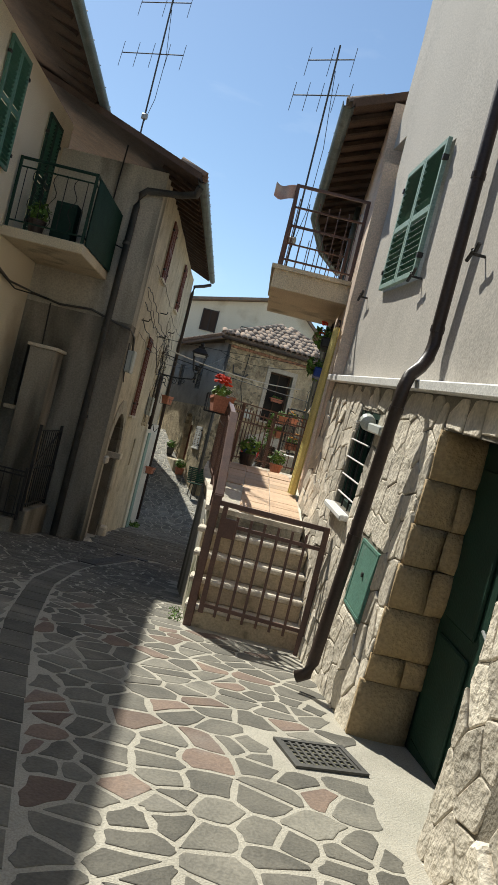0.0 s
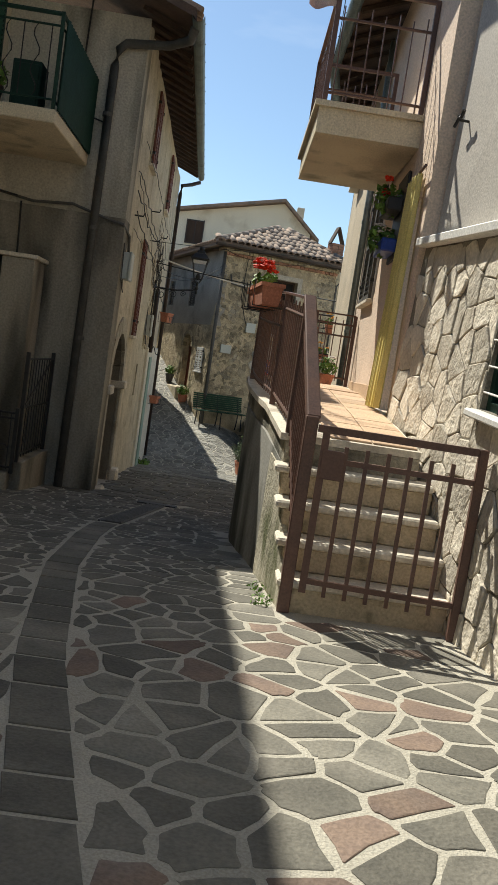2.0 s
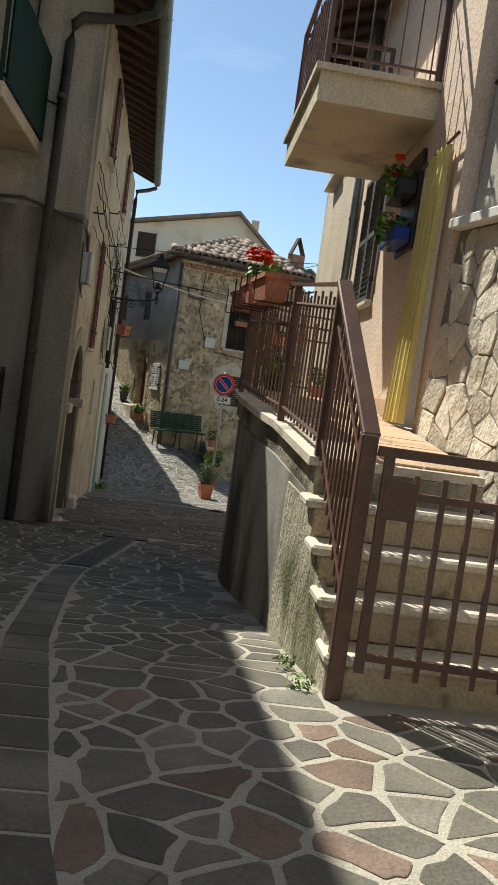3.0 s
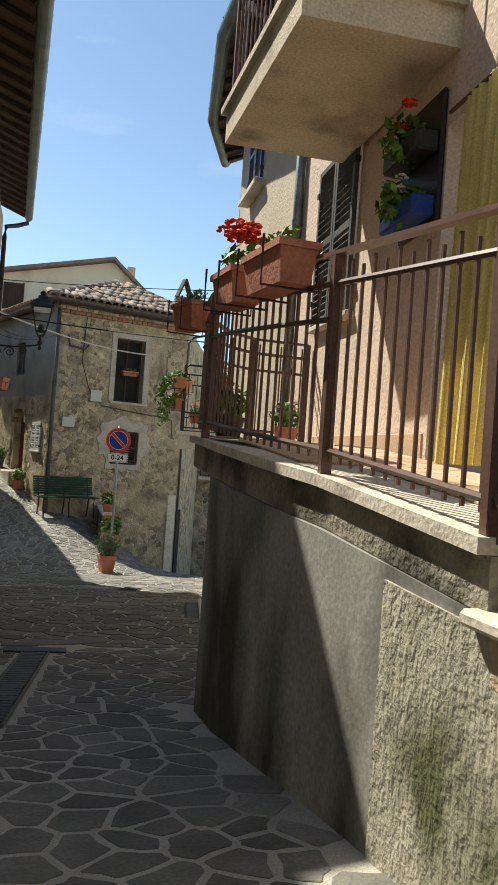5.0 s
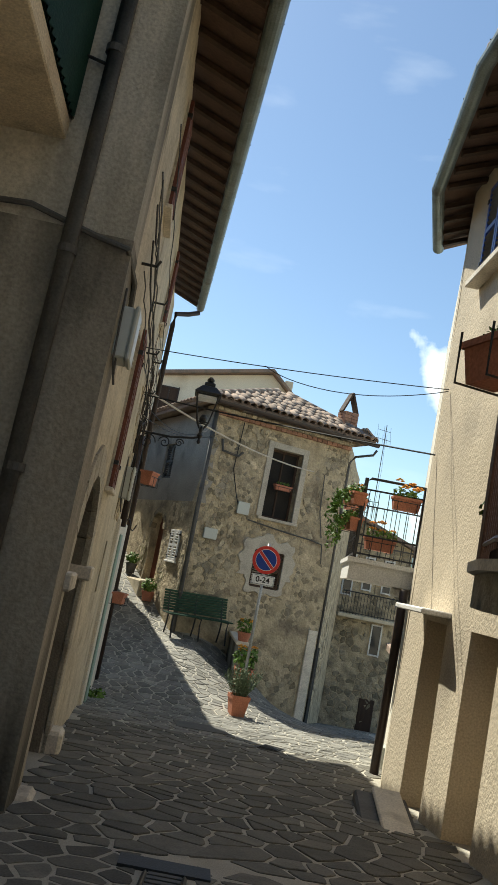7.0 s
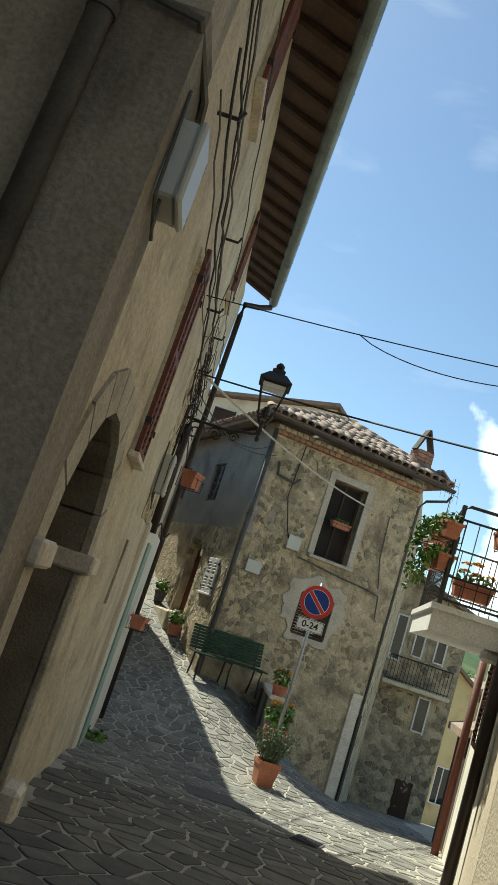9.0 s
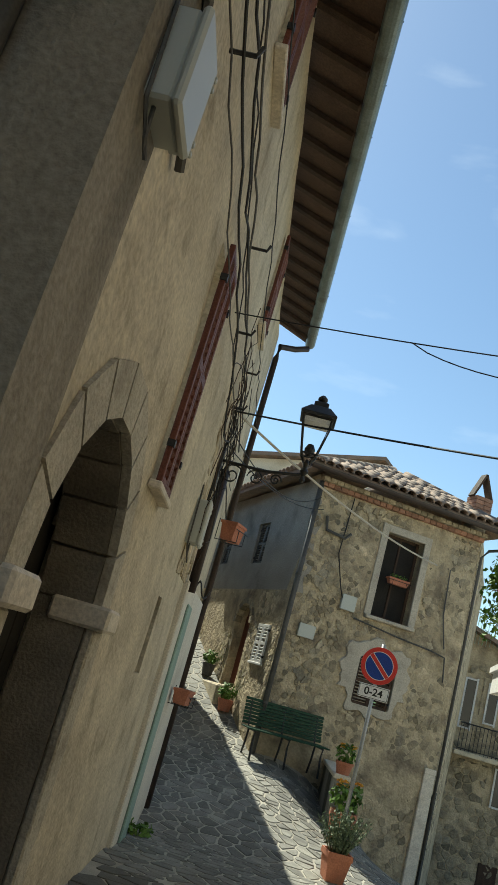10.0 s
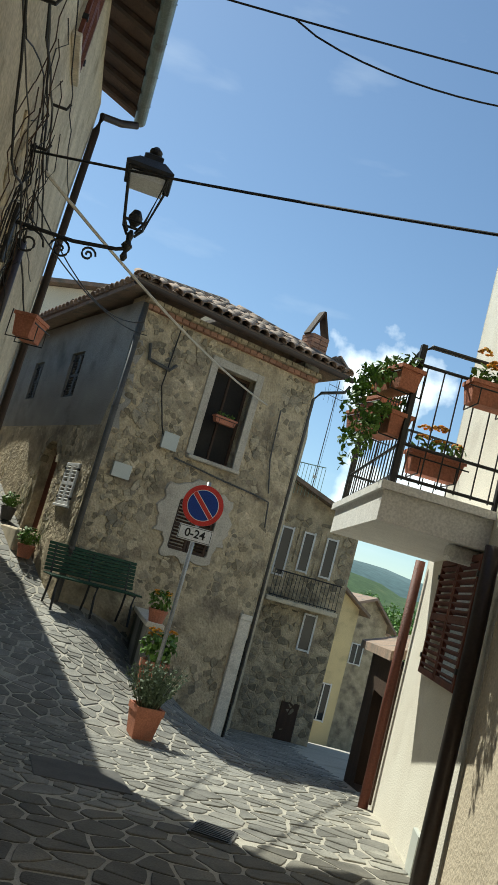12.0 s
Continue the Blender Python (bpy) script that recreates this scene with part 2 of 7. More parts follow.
M_LEAFGREY = mat("grey_leaf", (0.15, 0.19, 0.11), (0.11, 0.15, 0.085), 12.0, 0.7, 0.1, 60, island=0.35)
M_FLOWER = mat("red_flower", (0.75, 0.05, 0.015), (0.62, 0.03, 0.012), 20.0, 0.6, 0.0, 60, island=0.3)
M_YFLOWER = mat("orange_flower", (0.7, 0.24, 0.03), (0.62, 0.36, 0.04), 20.0, 0.6, 0.0, 60, island=0.4)
M_WFLOWER = mat("white_flower", (0.75, 0.72, 0.66), (0.7, 0.62, 0.6), 20.0, 0.6, 0.0, 60)
M_BENCH = mat("bench_green", (0.013, 0.058, 0.029), (0.01, 0.045, 0.022), 6.0, 0.5, 0.1, 60)
M_SIGNRED = mat("sign_red", (0.58, 0.045, 0.035), (0.52, 0.04, 0.03), 3.0, 0.35, 0.0, 60)
M_SIGNBLUE = mat("sign_blue", (0.018, 0.05, 0.26), (0.016, 0.045, 0.23), 3.0, 0.35, 0.0, 60)
M_SIGNWHITE = mat("sign_white", (0.75, 0.75, 0.74), (0.7, 0.7, 0.69), 3.0, 0.35, 0.0, 60)
M_GALV = mat("galvanised", (0.4, 0.41, 0.41), (0.33, 0.34, 0.34), 6.0, 0.45, 0.05, 60, metal=0.7)
M_BRICK = mat("brick", (0.38, 0.2, 0.13), (0.3, 0.165, 0.11), 6.0, 0.9, 0.4, 60, random_tint=0.2, island=0.2)
M_HILL = mat("wooded_hill", (0.07, 0.12, 0.045), (0.045, 0.085, 0.032), 0.09, 0.95, 0.0, 0.5, dirt=(0.14, 0.17, 0.07), dirt_scale=0.02, dirt_at=0.55)
M_FARHILL = mat("far_hill", (0.11, 0.17, 0.17), (0.09, 0.15, 0.15), 0.004, 0.95, 0.0, 0.05)
M_EARTH = mat("dry_earth", (0.24, 0.21, 0.14), (0.17, 0.17, 0.09), 0.4, 0.95, 0.3, 20)


# ---- mesh helpers ----
def mesh_object(name, bm, material, smooth=False):
    me = bpy.data.meshes.new(name)
    bm.normal_update()
    bm.to_mesh(me)
    bm.free()
    if material:
        me.materials.append(material)
    if smooth:
        for p in me.polygons:
            p.use_smooth = True
    return new(name, me)


def part(name, bm, material, parent, label="", smooth=False):
    ob = mesh_object(name, bm, material, smooth)
    ob.parent = parent
    if label:
        tagged(ob, label)
    return ob


def thing(name, label, category, m=None, group=""):
    ob = new(name)
    ob.empty_display_size = 0.1
    ob.matrix_world = m or Matrix()
    return tagged(ob, label, category, group)


def setting(name, bm, material, label="", category="", smooth=False):
    return tagged(mesh_object(name, bm, material, smooth), label, category, kind="structure")


def box(bm, x0, x1, y0, y1, z0, z1, m=None, bevel=0.0):
    r = bmesh.ops.create_cube(bm, size=1.0, matrix=Matrix.Translation(((x0 + x1) / 2, (y0 + y1) / 2, (z0 + z1) / 2)) @ Matrix.Diagonal((x1 - x0, y1 - y0, z1 - z0, 1)))
    vs = r["verts"]
    if bevel:
        es = list({e for v in vs for e in v.link_edges})
        out = bmesh.ops.bevel(bm, geom=es, offset=bevel, segments=1, affect="EDGES")
        vs = list({v for f in out["faces"] for v in f.verts} | {v for v in vs if v.is_valid})
    if m is not None:
        bmesh.ops.transform(bm, matrix=m, verts=vs)
    return bm


def boxes(*specs, m=None, bevel=0.0):
    bm = bmesh.new()
    for s in specs:
        box(bm, *s, m=m, bevel=bevel)
    return bm


def tube(bm, pts, r, n=8, closed_ends=True):
    """A round bar along a line of points."""
    pts = [Vector(p) for p in pts]
    rings = []
    for i, p in enumerate(pts):
        d = (pts[min(i + 1, len(pts) - 1)] - pts[max(i - 1, 0)]).normalized()
        u = d.cross(Vector((0, 0, 1)) if abs(d.z) < 0.95 else Vector((1, 0, 0))).normalized()
        v = d.cross(u)
        rr = r[i] if isinstance(r, (list, tuple)) else r
        rings.append([bm.verts.new(p + rr * (math.cos(a) * u + math.sin(a) * v)) for a in [2 * math.pi * k / n for k in range(n)]])
    for a, b in zip(rings, rings[1:]):
        for k in range(n):
            bm.faces.new((a[k], a[(k + 1) % n], b[(k + 1) % n], b[k]))
    if closed_ends:
        bm.faces.new(rings[0][::-1])
        bm.faces.new(rings[-1])
    return bm


def tubes(*specs, n=8):
    bm = bmesh.new()
    for pts, r in specs:
        tube(bm, pts, r, n)
    return bm


def lathe(bm, profile, n=16, m=None):
    rings = []
    for r, z in profile:
        rings.append([bm.verts.new((r * math.cos(2 * math.pi * k / n), r * math.sin(2 * math.pi * k / n), z)) for k in range(n)])
    for a, b in zip(rings, rings[1:]):
        for k in range(n):
            bm.faces.new((a[k], a[(k + 1) % n], b[(k + 1) % n], b[k]))
    bm.faces.new(rings[0][::-1])
    bm.faces.new(rings[-1])
    if m is not None:
        bmesh.ops.transform(bm, matrix=m, verts=[v for ring in rings for v in ring])
    return bm


def prism(bm, poly, z0, z1):
    """An upright prism; z0 and z1 may be lists, one height a corner."""
    n = len(poly)
    lo = [bm.verts.new((x, y, z0[i] if isinstance(z0, list) else z0)) for i, (x, y) in enumerate(poly)]
    hi = [bm.verts.new((x, y, z1[i] if isinstance(z1, list) else z1)) for i, (x, y) in enumerate(poly)]
    for i in range(n):
        j = (i + 1) % n
        bm.faces.new((lo[i], lo[j], hi[j], hi[i]))
    bm.faces.new(hi)
    bm.faces.new(lo[::-1])
    return bm


def frame_of(p0, p1, z=0.0):
    """Local axes of a wall: x along it from p0 to p1, y into the wall (to the left of the way), z up."""
    d = Vector((p1[0] - p0[0], p1[1] - p0[1], 0)).normalized()
    n = Vector((-d.y, d.x, 0))
    return Matrix(((d.x, n.x, 0, p0[0]), (d.y, n.y, 0, p0[1]), (0, 0, 1, z), (0, 0, 0, 1)))


def wall_mesh(length, z0, z1, th, holes=(), lean=0.0, step=1.2, rough=0.0, seed=0):
    """A wall along local x with its face at y=0 and its back at y=th; holes (u0, u1, v0, v1) or (u0, u1, v0, v1, 'arch') go through it."""
    us, vs = {0.0, length}, {z0, z1}
    full = []
    for h in holes:
        u0, u1, v0, v1 = h[:4]
        if len(h) > 4:
            r, k = (u1 - u0) / 2, 7
            for i in range(k):
                a0, a1 = math.pi * i / k, math.pi * (i + 1) / k
                ua, ub = u0 + r - r * math.cos(a0), u0 + r - r * math.cos(a1)
                full.append((ua, ub, v0, v1 - r + r * max(math.sin(a0), math.sin(a1)) * 0.98))
        else:
            full.append((u0, u1, v0, v1))
    for u0, u1, v0, v1 in full:
        us |= {u0, u1}
        vs |= {v0, v1}

    def fill(s):
        s = sorted(s)
        out = [s[0]]
        for a, b in zip(s, s[1:]):
            if b - a < 1e-5:
                continue
            k = max(1, math.ceil((b - a) / step))
            out += [a + (b - a) * i / k for i in range(1, k + 1)]
        return out

    us, vs = fill(us), fill(vs)
    bm = bmesh.new()
    grid = {}

    def vert(i, j, back):
        if (i, j, back) not in grid:
            u, v = us[i], vs[j]
            d = th if back else lean * (v - z0)
            if rough and not back:
                d += rough * noise.noise(Vector((u * 0.9, v * 0.9, seed * 7.3)))
            grid[i, j, back] = bm.verts.new((u, d, v))
        return grid[i, j, back]

    def solid(i, j):
        if not (0 <= i < len(us) - 1 and 0 <= j < len(vs) - 1):
            return False
        cu, cv = (us[i] + us[i + 1]) / 2, (vs[j] + vs[j + 1]) / 2
        return not any(a < cu < b and c < cv < d for a, b, c, d in full)

    for i in range(len(us) - 1):
        for j in range(len(vs) - 1):
            if not solid(i, j):
                continue
            q = [(i, j), (i + 1, j), (i + 1, j + 1), (i, j + 1)]
            bm.faces.new([vert(*c, 0) for c in q])
            bm.faces.new([vert(*c, 1) for c in q[::-1]])
            for (di, dj), (a, b) in (((0, -1), (0, 1)), ((1, 0), (1, 2)), ((0, 1), (2, 3)), ((-1, 0), (3, 0))):
                if not solid(i + di, j + dj):
                    bm.faces.new((vert(*q[b], 0), vert(*q[a], 0), vert(*q[a], 1), vert(*q[b], 1)))
    return bm


def wall(name, p0, p1, z0, z1, th, material, holes=(), label="", lean=0.0, rough=0.0, step=1.2):
    ob = setting(name, wall_mesh((Vector(p1) - Vector(p0)).length, z0, z1, th, holes, lean, step, rough, len(name)), material, label, "wall")
    ob.matrix_world = frame_of(p0, p1)
    return ob


def voronoi(u0, u1, v0, v1, size, stretch=1.0, seed=0, jitter=0.42, drop=0.0):
    """Cells of an irregular paving, each a polygon (list of (u, v)); size is the mean width, stretch lengthens them along u."""
    rng = random.Random(seed)
    nu, nv = max(1, round((u1 - u0) / (size * stretch))), max(1, round((v1 - v0) / size))
    du, dv = (u1 - u0) / nu, (v1 - v0) / nv
    pts = {}
    for i in range(-2, nu + 2):
        for j in range(-2, nv + 2):
            if drop and rng.random() < drop:
                continue
            pts[i, j] = (u0 + (i + 0.5 + 0.5 * (j % 2) + rng.uniform(-jitter, jitter)) * du, v0 + (j + 0.5 + rng.uniform(-jitter, jitter)) * dv)
    cells = []
    for i in range(nu):
        for j in range(nv):
            if (i, j) not in pts:
                continue
            cx, cy = pts[i, j]
            poly = [(u0, v0), (u1, v0), (u1, v1), (u0, v1)]
            for a in range(-2, 3):
                for b in range(-2, 3):
                    if (a or b) and (i + a, j + b) in pts:
                        qx, qy = pts[i + a, j + b]
                        mx, my, nx, ny = (cx + qx) / 2, (cy + qy) / 2, qx - cx, qy - cy
                        res = []
                        for k in range(len(poly)):
                            p, q = poly[k], poly[(k + 1) % len(poly)]
                            sp, sq = (p[0] - mx) * nx + (p[1] - my) * ny, (q[0] - mx) * nx + (q[1] - my) * ny
                            if sp <= 0:
                                res.append(p)
                            if sp * sq < 0:
                                w = sp / (sp - sq)
                                res.append((p[0] + (q[0] - p[0]) * w, p[1] + (q[1] - p[1]) * w))
                        poly = res
                        if len(poly) < 3:
                            break
                if len(poly) < 3:
                    break
            if len(poly) >= 3:
                cells.append(poly)
    return cells


def inset(poly, d, rng, rag=0.0, cut=0.012):
    """The convex polygon drawn in by d all round, with slightly worn corners and edges."""
    n = len(poly)
    if 0.5 * sum(poly[i][0] * poly[(i + 1) % n][1] - poly[(i + 1) % n][0] * poly[i][1] for i in range(n)) < 0:
        poly = poly[::-1]
    pts = [p for i, p in enumerate(poly) if math.dist(p, poly[i - 1]) > 0.025]
    n = len(pts)
    if n < 3:
        return None
    lines = []
    for i in range(n):
        (ax, ay), (bx_, by_) = pts[i], pts[(i + 1) % n]
        L = math.hypot(bx_ - ax, by_ - ay)
        nx, ny = -(by_ - ay) / L, (bx_ - ax) / L
        lines.append((nx, ny, nx * ax + ny * ay + d))
    out = []
    for i in range(n):
        n1, n2 = lines[i - 1], lines[i]
        det = n1[0] * n2[1] - n1[1] * n2[0]
        if abs(det) < 0.05:
            return None
        out.append(((n1[2] * n2[1] - n1[1] * n2[2]) / det, (n1[0] * n2[2] - n1[2] * n2[0]) / det))
    area = 0.5 * sum(out[i][0] * out[(i + 1) % n][1] - out[(i + 1) % n][0] * out[i][1] for i in range(n))
    if area < 0.004 or any(math.dist(q, p) > 0.25 for q, p in zip(out, pts)):
        return None
    res = []
    for i in range(n):
        p_, c, q_ = out[i - 1], out[i], out[(i + 1) % n]
        for e in (p_, q_):
            w = min(0.3, cut / max(0.02, math.dist(c, e)))
            res.append((c[0] + (e[0] - c[0]) * w, c[1] + (e[1] - c[1]) * w))
        m = ((c[0] + q_[0]) / 2, (c[1] + q_[1]) / 2)
        res.append((m[0] + rng.uniform(-rag, rag), m[1] + rng.uniform(-rag, rag)))
    return res


def slab_piece(bm, poly, place, depth, edge, tilt=(0, 0)):
    """A stone: poly in (u, v); place(u, v, h) gives its world point at height h."""
    n = len(poly)
    cx, cy = sum(p[0] for p in poly) / n, sum(p[1] for p in poly) / n
    lo = [bm.verts.new(place(u, v, -0.02)) for u, v in poly]
    up = [bm.verts.new(place(u, v, depth * 0.6 + tilt[0] * (u - cx) + tilt[1] * (v - cy))) for u, v in poly]
    hi = []
    for u, v in poly:
        L = math.hypot(u - cx, v - cy)
        k = max(0.3, (L - edge) / L)
        hi.append(bm.verts.new(place(cx + (u - cx) * k, cy + (v - cy) * k, depth + tilt[0] * (u - cx) + tilt[1] * (v - cy))))
    for i in range(n):
        j = (i + 1) % n
        bm.faces.new((lo[i], lo[j], up[j], up[i]))
        bm.faces.new((up[i], up[j], hi[j], hi[i]))
    bm.faces.new(hi)


# ---- ground ----
def interp(x, xs, ys):
    return float(np.interp(x, xs, ys))


def ground_z(x, y):
    z = interp(y, (-40, 0, 4.3, 6.6, 12.6, 21, 24, 27, 40, 60, 400), (2.0, 0.15, 0.01, -0.12, -0.76, -1.5, -1.92, -2.4, -4.4, -9.0, -60))
    rise = 0.33 * max(0.0, min(y, 25.6) - 21.3) + 0.55 * max(0.0, min(y, 30) - 25.6)
    s = min(1.0, max(0.0, (2.1 - x) / 3.3))
    return z + rise * s * s * (3 - 2 * s)


bm = bmesh.new()
gx = [-400, -120, -40, -15] + [-8 + 0.4 * i for i in range(41)] + [12, 18, 30, 60, 120, 400]
gy = sorted([-300, -60, -20, -8] + [-4 + 0.4 * i for i in range(101)] + [4.3, 6.6, 12.6, 21.0, 21.3, 25.6, 27.0, 40, 46, 54, 70, 110, 200, 400])
gv = [[bm.verts.new((x, y, ground_z(x, y))) for x in gx] for y in gy]
for a, b in zip(gv, gv[1:]):
    for i in range(len(gx) - 1):
        bm.faces.new((a[i], a[i + 1], b[i + 1], b[i]))
ground = setting("ground", bm, M_MORTAR, "pale mortar bed of the sloping village street", "ground", True)

# ---- right side: the tall house with stone-clad base ----
AX = lambda y: 0.93 - 0.075 * (y - 4.62)
RU = lambda y: (8.6 - y) * 1.0028
WS = ((AX(8.6), 8.6), (AX(-6), -6))
# the house has settled: its courses fall by four degrees and its base leans back
WSF = frame_of(*WS) @ Matrix.Translation((RU(5), 0, 1.5)) @ pose(0, 0, 0, 0, 4.0) @ Matrix.Translation((-RU(5), 0, -1.5))
BATTER, UPPER = 0.045, 0.19
DOOR, GRILLE, METER = (4.1, 5.46, -1.2, 1.85), (1.82, 2.52, 1.03, 1.84), (3.19, 3.68, 0.545, 1.0)


def settled(u, v, out=0.0, upper=False):
    """A pose on the settled house: u along it, v up, out from its face."""
    return WSF @ Matrix.Translation((u, (UPPER if upper else BATTER * (v + 0.6)) - out, v))


wall("wall_stone_base", *WS, -0.6, 2.05, 0.6, M_JOINT, [DOOR, GRILLE], "stone-clad base of a grey house", BATTER).matrix_world = WSF
wall("wall_stone_footing", *WS, -1.8, -0.6, 0.6, M_JOINT, (), "footing of a stone-clad house").matrix_world = WSF
ob = setting("wall_grey_house", wall_mesh(15.2, 2.05, 9.5, 0.5, [(0.0, 0.55, 2.05, 4.7), (1.53, 2.77, 2.94, 4.05)], 0.0, 1.2, 0.02, 4), M_PLASTER_R, "pale grey plastered upper wall of a tall house", "wall")
ob.matrix_world = WSF @ Matrix.Translation((-0.55, UPPER, 0))
wall("wall_grey_house_end", (5.0, 9.17), (1.0, 9.17), 4.7, 9.5, 0.3, M_PLASTER_R, (), "plastered end wall of a tall house")
# ---- right side: the stucco house over the terrace ----
R2 = ((1.02, 16.3), (0.70, 8.6))
U2 = lambda y: (16.3 - y) * 1.0009
RM = (0.70 + (12.75 - 8.6) * 0.32 / 7.7, 12.75)
wall("wall_stucco_house", R2[0], RM, -1.6, 5.6, 0.45, M_STUCCO,
     [(U2(15.6), U2(14.9), -1.2, 0.72), (U2(14.25), U2(13.6), -1.3, 0.72), (U2(15.5), U2(14.75), 4.25, 5.25)], "rough beige stuccoed house wall", 0.0, 0.03)
wall("wall_terrace_house", RM, R2[1], -1.6, 5.6, 0.45, M_PEACH,
     [(12.75 - 9.6, 12.75 - 8.85, 0.97, 2.9), (12.75 - 12.0, 12.75 - 11.1, 2.1, 3.4), (12.75 - 9.16, 4.17, 4.7, 5.6)], "peach stuccoed house wall behind a terrace", 0.0, 0.02)
wall("wall_stucco_bend", (1.32, 17.35), (1.02, 16.3), -2.2, 5.6, 0.4, M_STUCCO, (), "rough beige stuccoed house wall", 0.0, 0.02)
W3 = ((2.19, 20.4), (1.32, 17.35))
wall("wall_white_house", *W3, -2.6, 5.2, 0.4, M_WHITEWALL, [(1.55, 2.3, 0.02, 0.93)], "white plastered house wall")
wall("wall_white_house_end", (7.0, 20.42), (2.19, 20.42), -3.6, 5.2, 0.3, M_WHITEWALL, (), "white plastered end wall")
# ---- left side ----
LX = lambda y: -2.235 - 0.03 * (y - 13)
wall("wall_left_end", (-5.2, 12.75), (-2.225, 12.75), 2.78, 5.25, 0.4, M_PLASTER_L, (), "pale weathered plaster of an old end wall", 0.0, 0.03)
wall("wall_left_end_base", (-5.2, 12.745), (-2.22, 12.745), -1.4, 2.78, 0.4, M_PLASTER_LD, [(1.44, 1.84, 1.1, 2.1)], "stained plaster end wall of an old house, base colour darkened for shade", 0.0, 0.03)
wall("wall_left_street", (LX(13.0), 13.0), (LX(22.0), 22.0), -2.2, 5.3, 0.45, M_PLASTER_LF,
     [(0.35, 1.95, -1.4, 1.4, "arch"), (4.05, 4.3, 0.28, 0.87), (2.18, 2.68, 1.36, 2.88), (1.75, 2.35, 3.95, 5.0), (5.6, 6.2, 3.95, 5.0)], "ochre plastered street wall of an old house", 0.0, 0.03)
wall("wall_yellow_house", (-3.95, 2.0), (-3.95, 13.0), -1.2, 5.7, 0.4, M_YELLOW, [(7.76, 8.44, 4.13, 5.52), (9.75, 10.35, 3.56, 5.35)], "yellow plastered house wall")
wall("wall_left_back", (-3.95, -12.0), (-3.95, 2.0), -0.6, 6.0, 0.4, M_YELLOW, (), "plastered house wall behind the viewer")
# ---- stone house at the fork ----
SC = Vector((-1.32, 25.6))
SR = Vector((2.1, 26.84))
S_HOLES = [(1.62, 2.42, 2.1, 3.72), (1.62, 2.4, 0.5, 1.35)]
wall("wall_stone_house", SC, SR, -2.9, 4.35, 0.5, M_RUBBLE, S_HOLES, "rubble stone front wall of an old house", 0.0, 0.04, 0.6)
SLEFT = SC + 9.0 * Vector((math.cos(radians(112)), math.sin(radians(112))))
wall("wall_stone_house_lane_base", SLEFT, SC, -1.6, 2.1, 0.5, M_RUBBLE, [(9 - 2.45, 9 - 1.65, -0.5, 1.8, "arch"), (9 - 1.05, 9 - 0.45, 0.72, 1.42)], "rubble stone lower lane wall of the stone house", 0.0, 0.05, 0.5)
wall("wall_stone_house_lane", SLEFT, SC, 2.1, 4.25, 0.5, M_GREYPLAST, [(9 - 2.6, 9 - 1.95, 2.66, 3.53), (9 - 4.7, 9 - 4.2, 2.7, 3.5)], "grey plastered upper lane wall of the stone house", 0.0, 0.03)
SBACK = SR + 6.5 * Vector((math.cos(radians(75)), math.sin(radians(75))))
wall("wall_stone_house_side", SR, SBACK, -4.5, 4.35, 0.5, M_RUBBLE, (), "rubble stone side wall of an old house", 0.0, 0.03)

# ---- terrace ----
TZ = 1.09
tz = lambda y: interp(y, (7.33, 8.45, 10.2, 11.5), (0.815, 0.93, 1.07, 1.095))
TERR = [(-0.23, 7.33), (-0.30, 8.4), (-0.37, 8.9), (-0.43, 9.6), (-0.44, 10.3), (-0.38, 10.85), (-0.22, 11.4), (0.02, 11.85), (0.3, 12.1), (0.84, 12.15), (0.72, 9.0), (0.68, 7.33)]
INN = [(x + (0.04 if x < 0.5 else 0.0), y if y < 11.5 else y - 0.05) for x, y in TERR]
setting("terrace_beam", prism(bmesh.new(), INN, [tz(y) - 0.2 for x, y in INN], [tz(y) - 0.048 for x, y in INN]), M_BEAM, "rough stained concrete edge beam of a terrace", "beam")
setting("terrace_slab", prism(bmesh.new(), TERR, [tz(y) - 0.045 for x, y in TERR], [tz(y) for x, y in TERR]), M_TRAV, "terrace slab with a pale stone edge", "terrace")
WALLP = [(-0.14, 6.62), (-0.19, 7.34), (-0.28, 8.4), (-0.34, 8.9), (-0.40, 9.5), (-0.40, 9.95), (0.74, 9.97), (0.68, 7.34), (0.74, 6.62)]
setting("terrace_wall", prism(bmesh.new(), WALLP[1:8], -1.0, [tz(y) - 0.204 for x, y in WALLP[1:8]]), M_CONCWALL, "stained plaster retaining wall of a terrace", "wall")
stair = thing("outdoor_stair", "worn stone outdoor stair with five steps up to a terrace", "stairs")
RISE = (0.815 + 0.12) / 5
for i in range(4):
    y0, z1 = 6.58 + 0.19 * i, -0.12 + RISE * (i + 1)
    x0, x1 = -0.13 - 0.022 * i, AX(y0) + 0.02
    part("riser", boxes((x0, x1, y0 + 0.03, 7.35, z1 - RISE - (0.3 if i == 0 else 0), z1 - 0.045), bevel=0.008), M_RISER, stair)
    part("tread", boxes((x0 - 0.05, x1, y0, y0 + 0.23, z1 - 0.045, z1), bevel=0.012), M_TRAV, stair)

setting("stair_cheek", prism(bmesh.new(), [(-0.15, 6.63), (-0.2, 7.34), (-0.245, 7.85), (-0.12, 7.85), (-0.1, 7.34), (-0.08, 6.63)], -0.5, [0.0, 0.58, 0.62, 0.62, 0.58, 0.0]), M_ROUGHWALL, "rough mossy render on the flank of a stair", "wall")

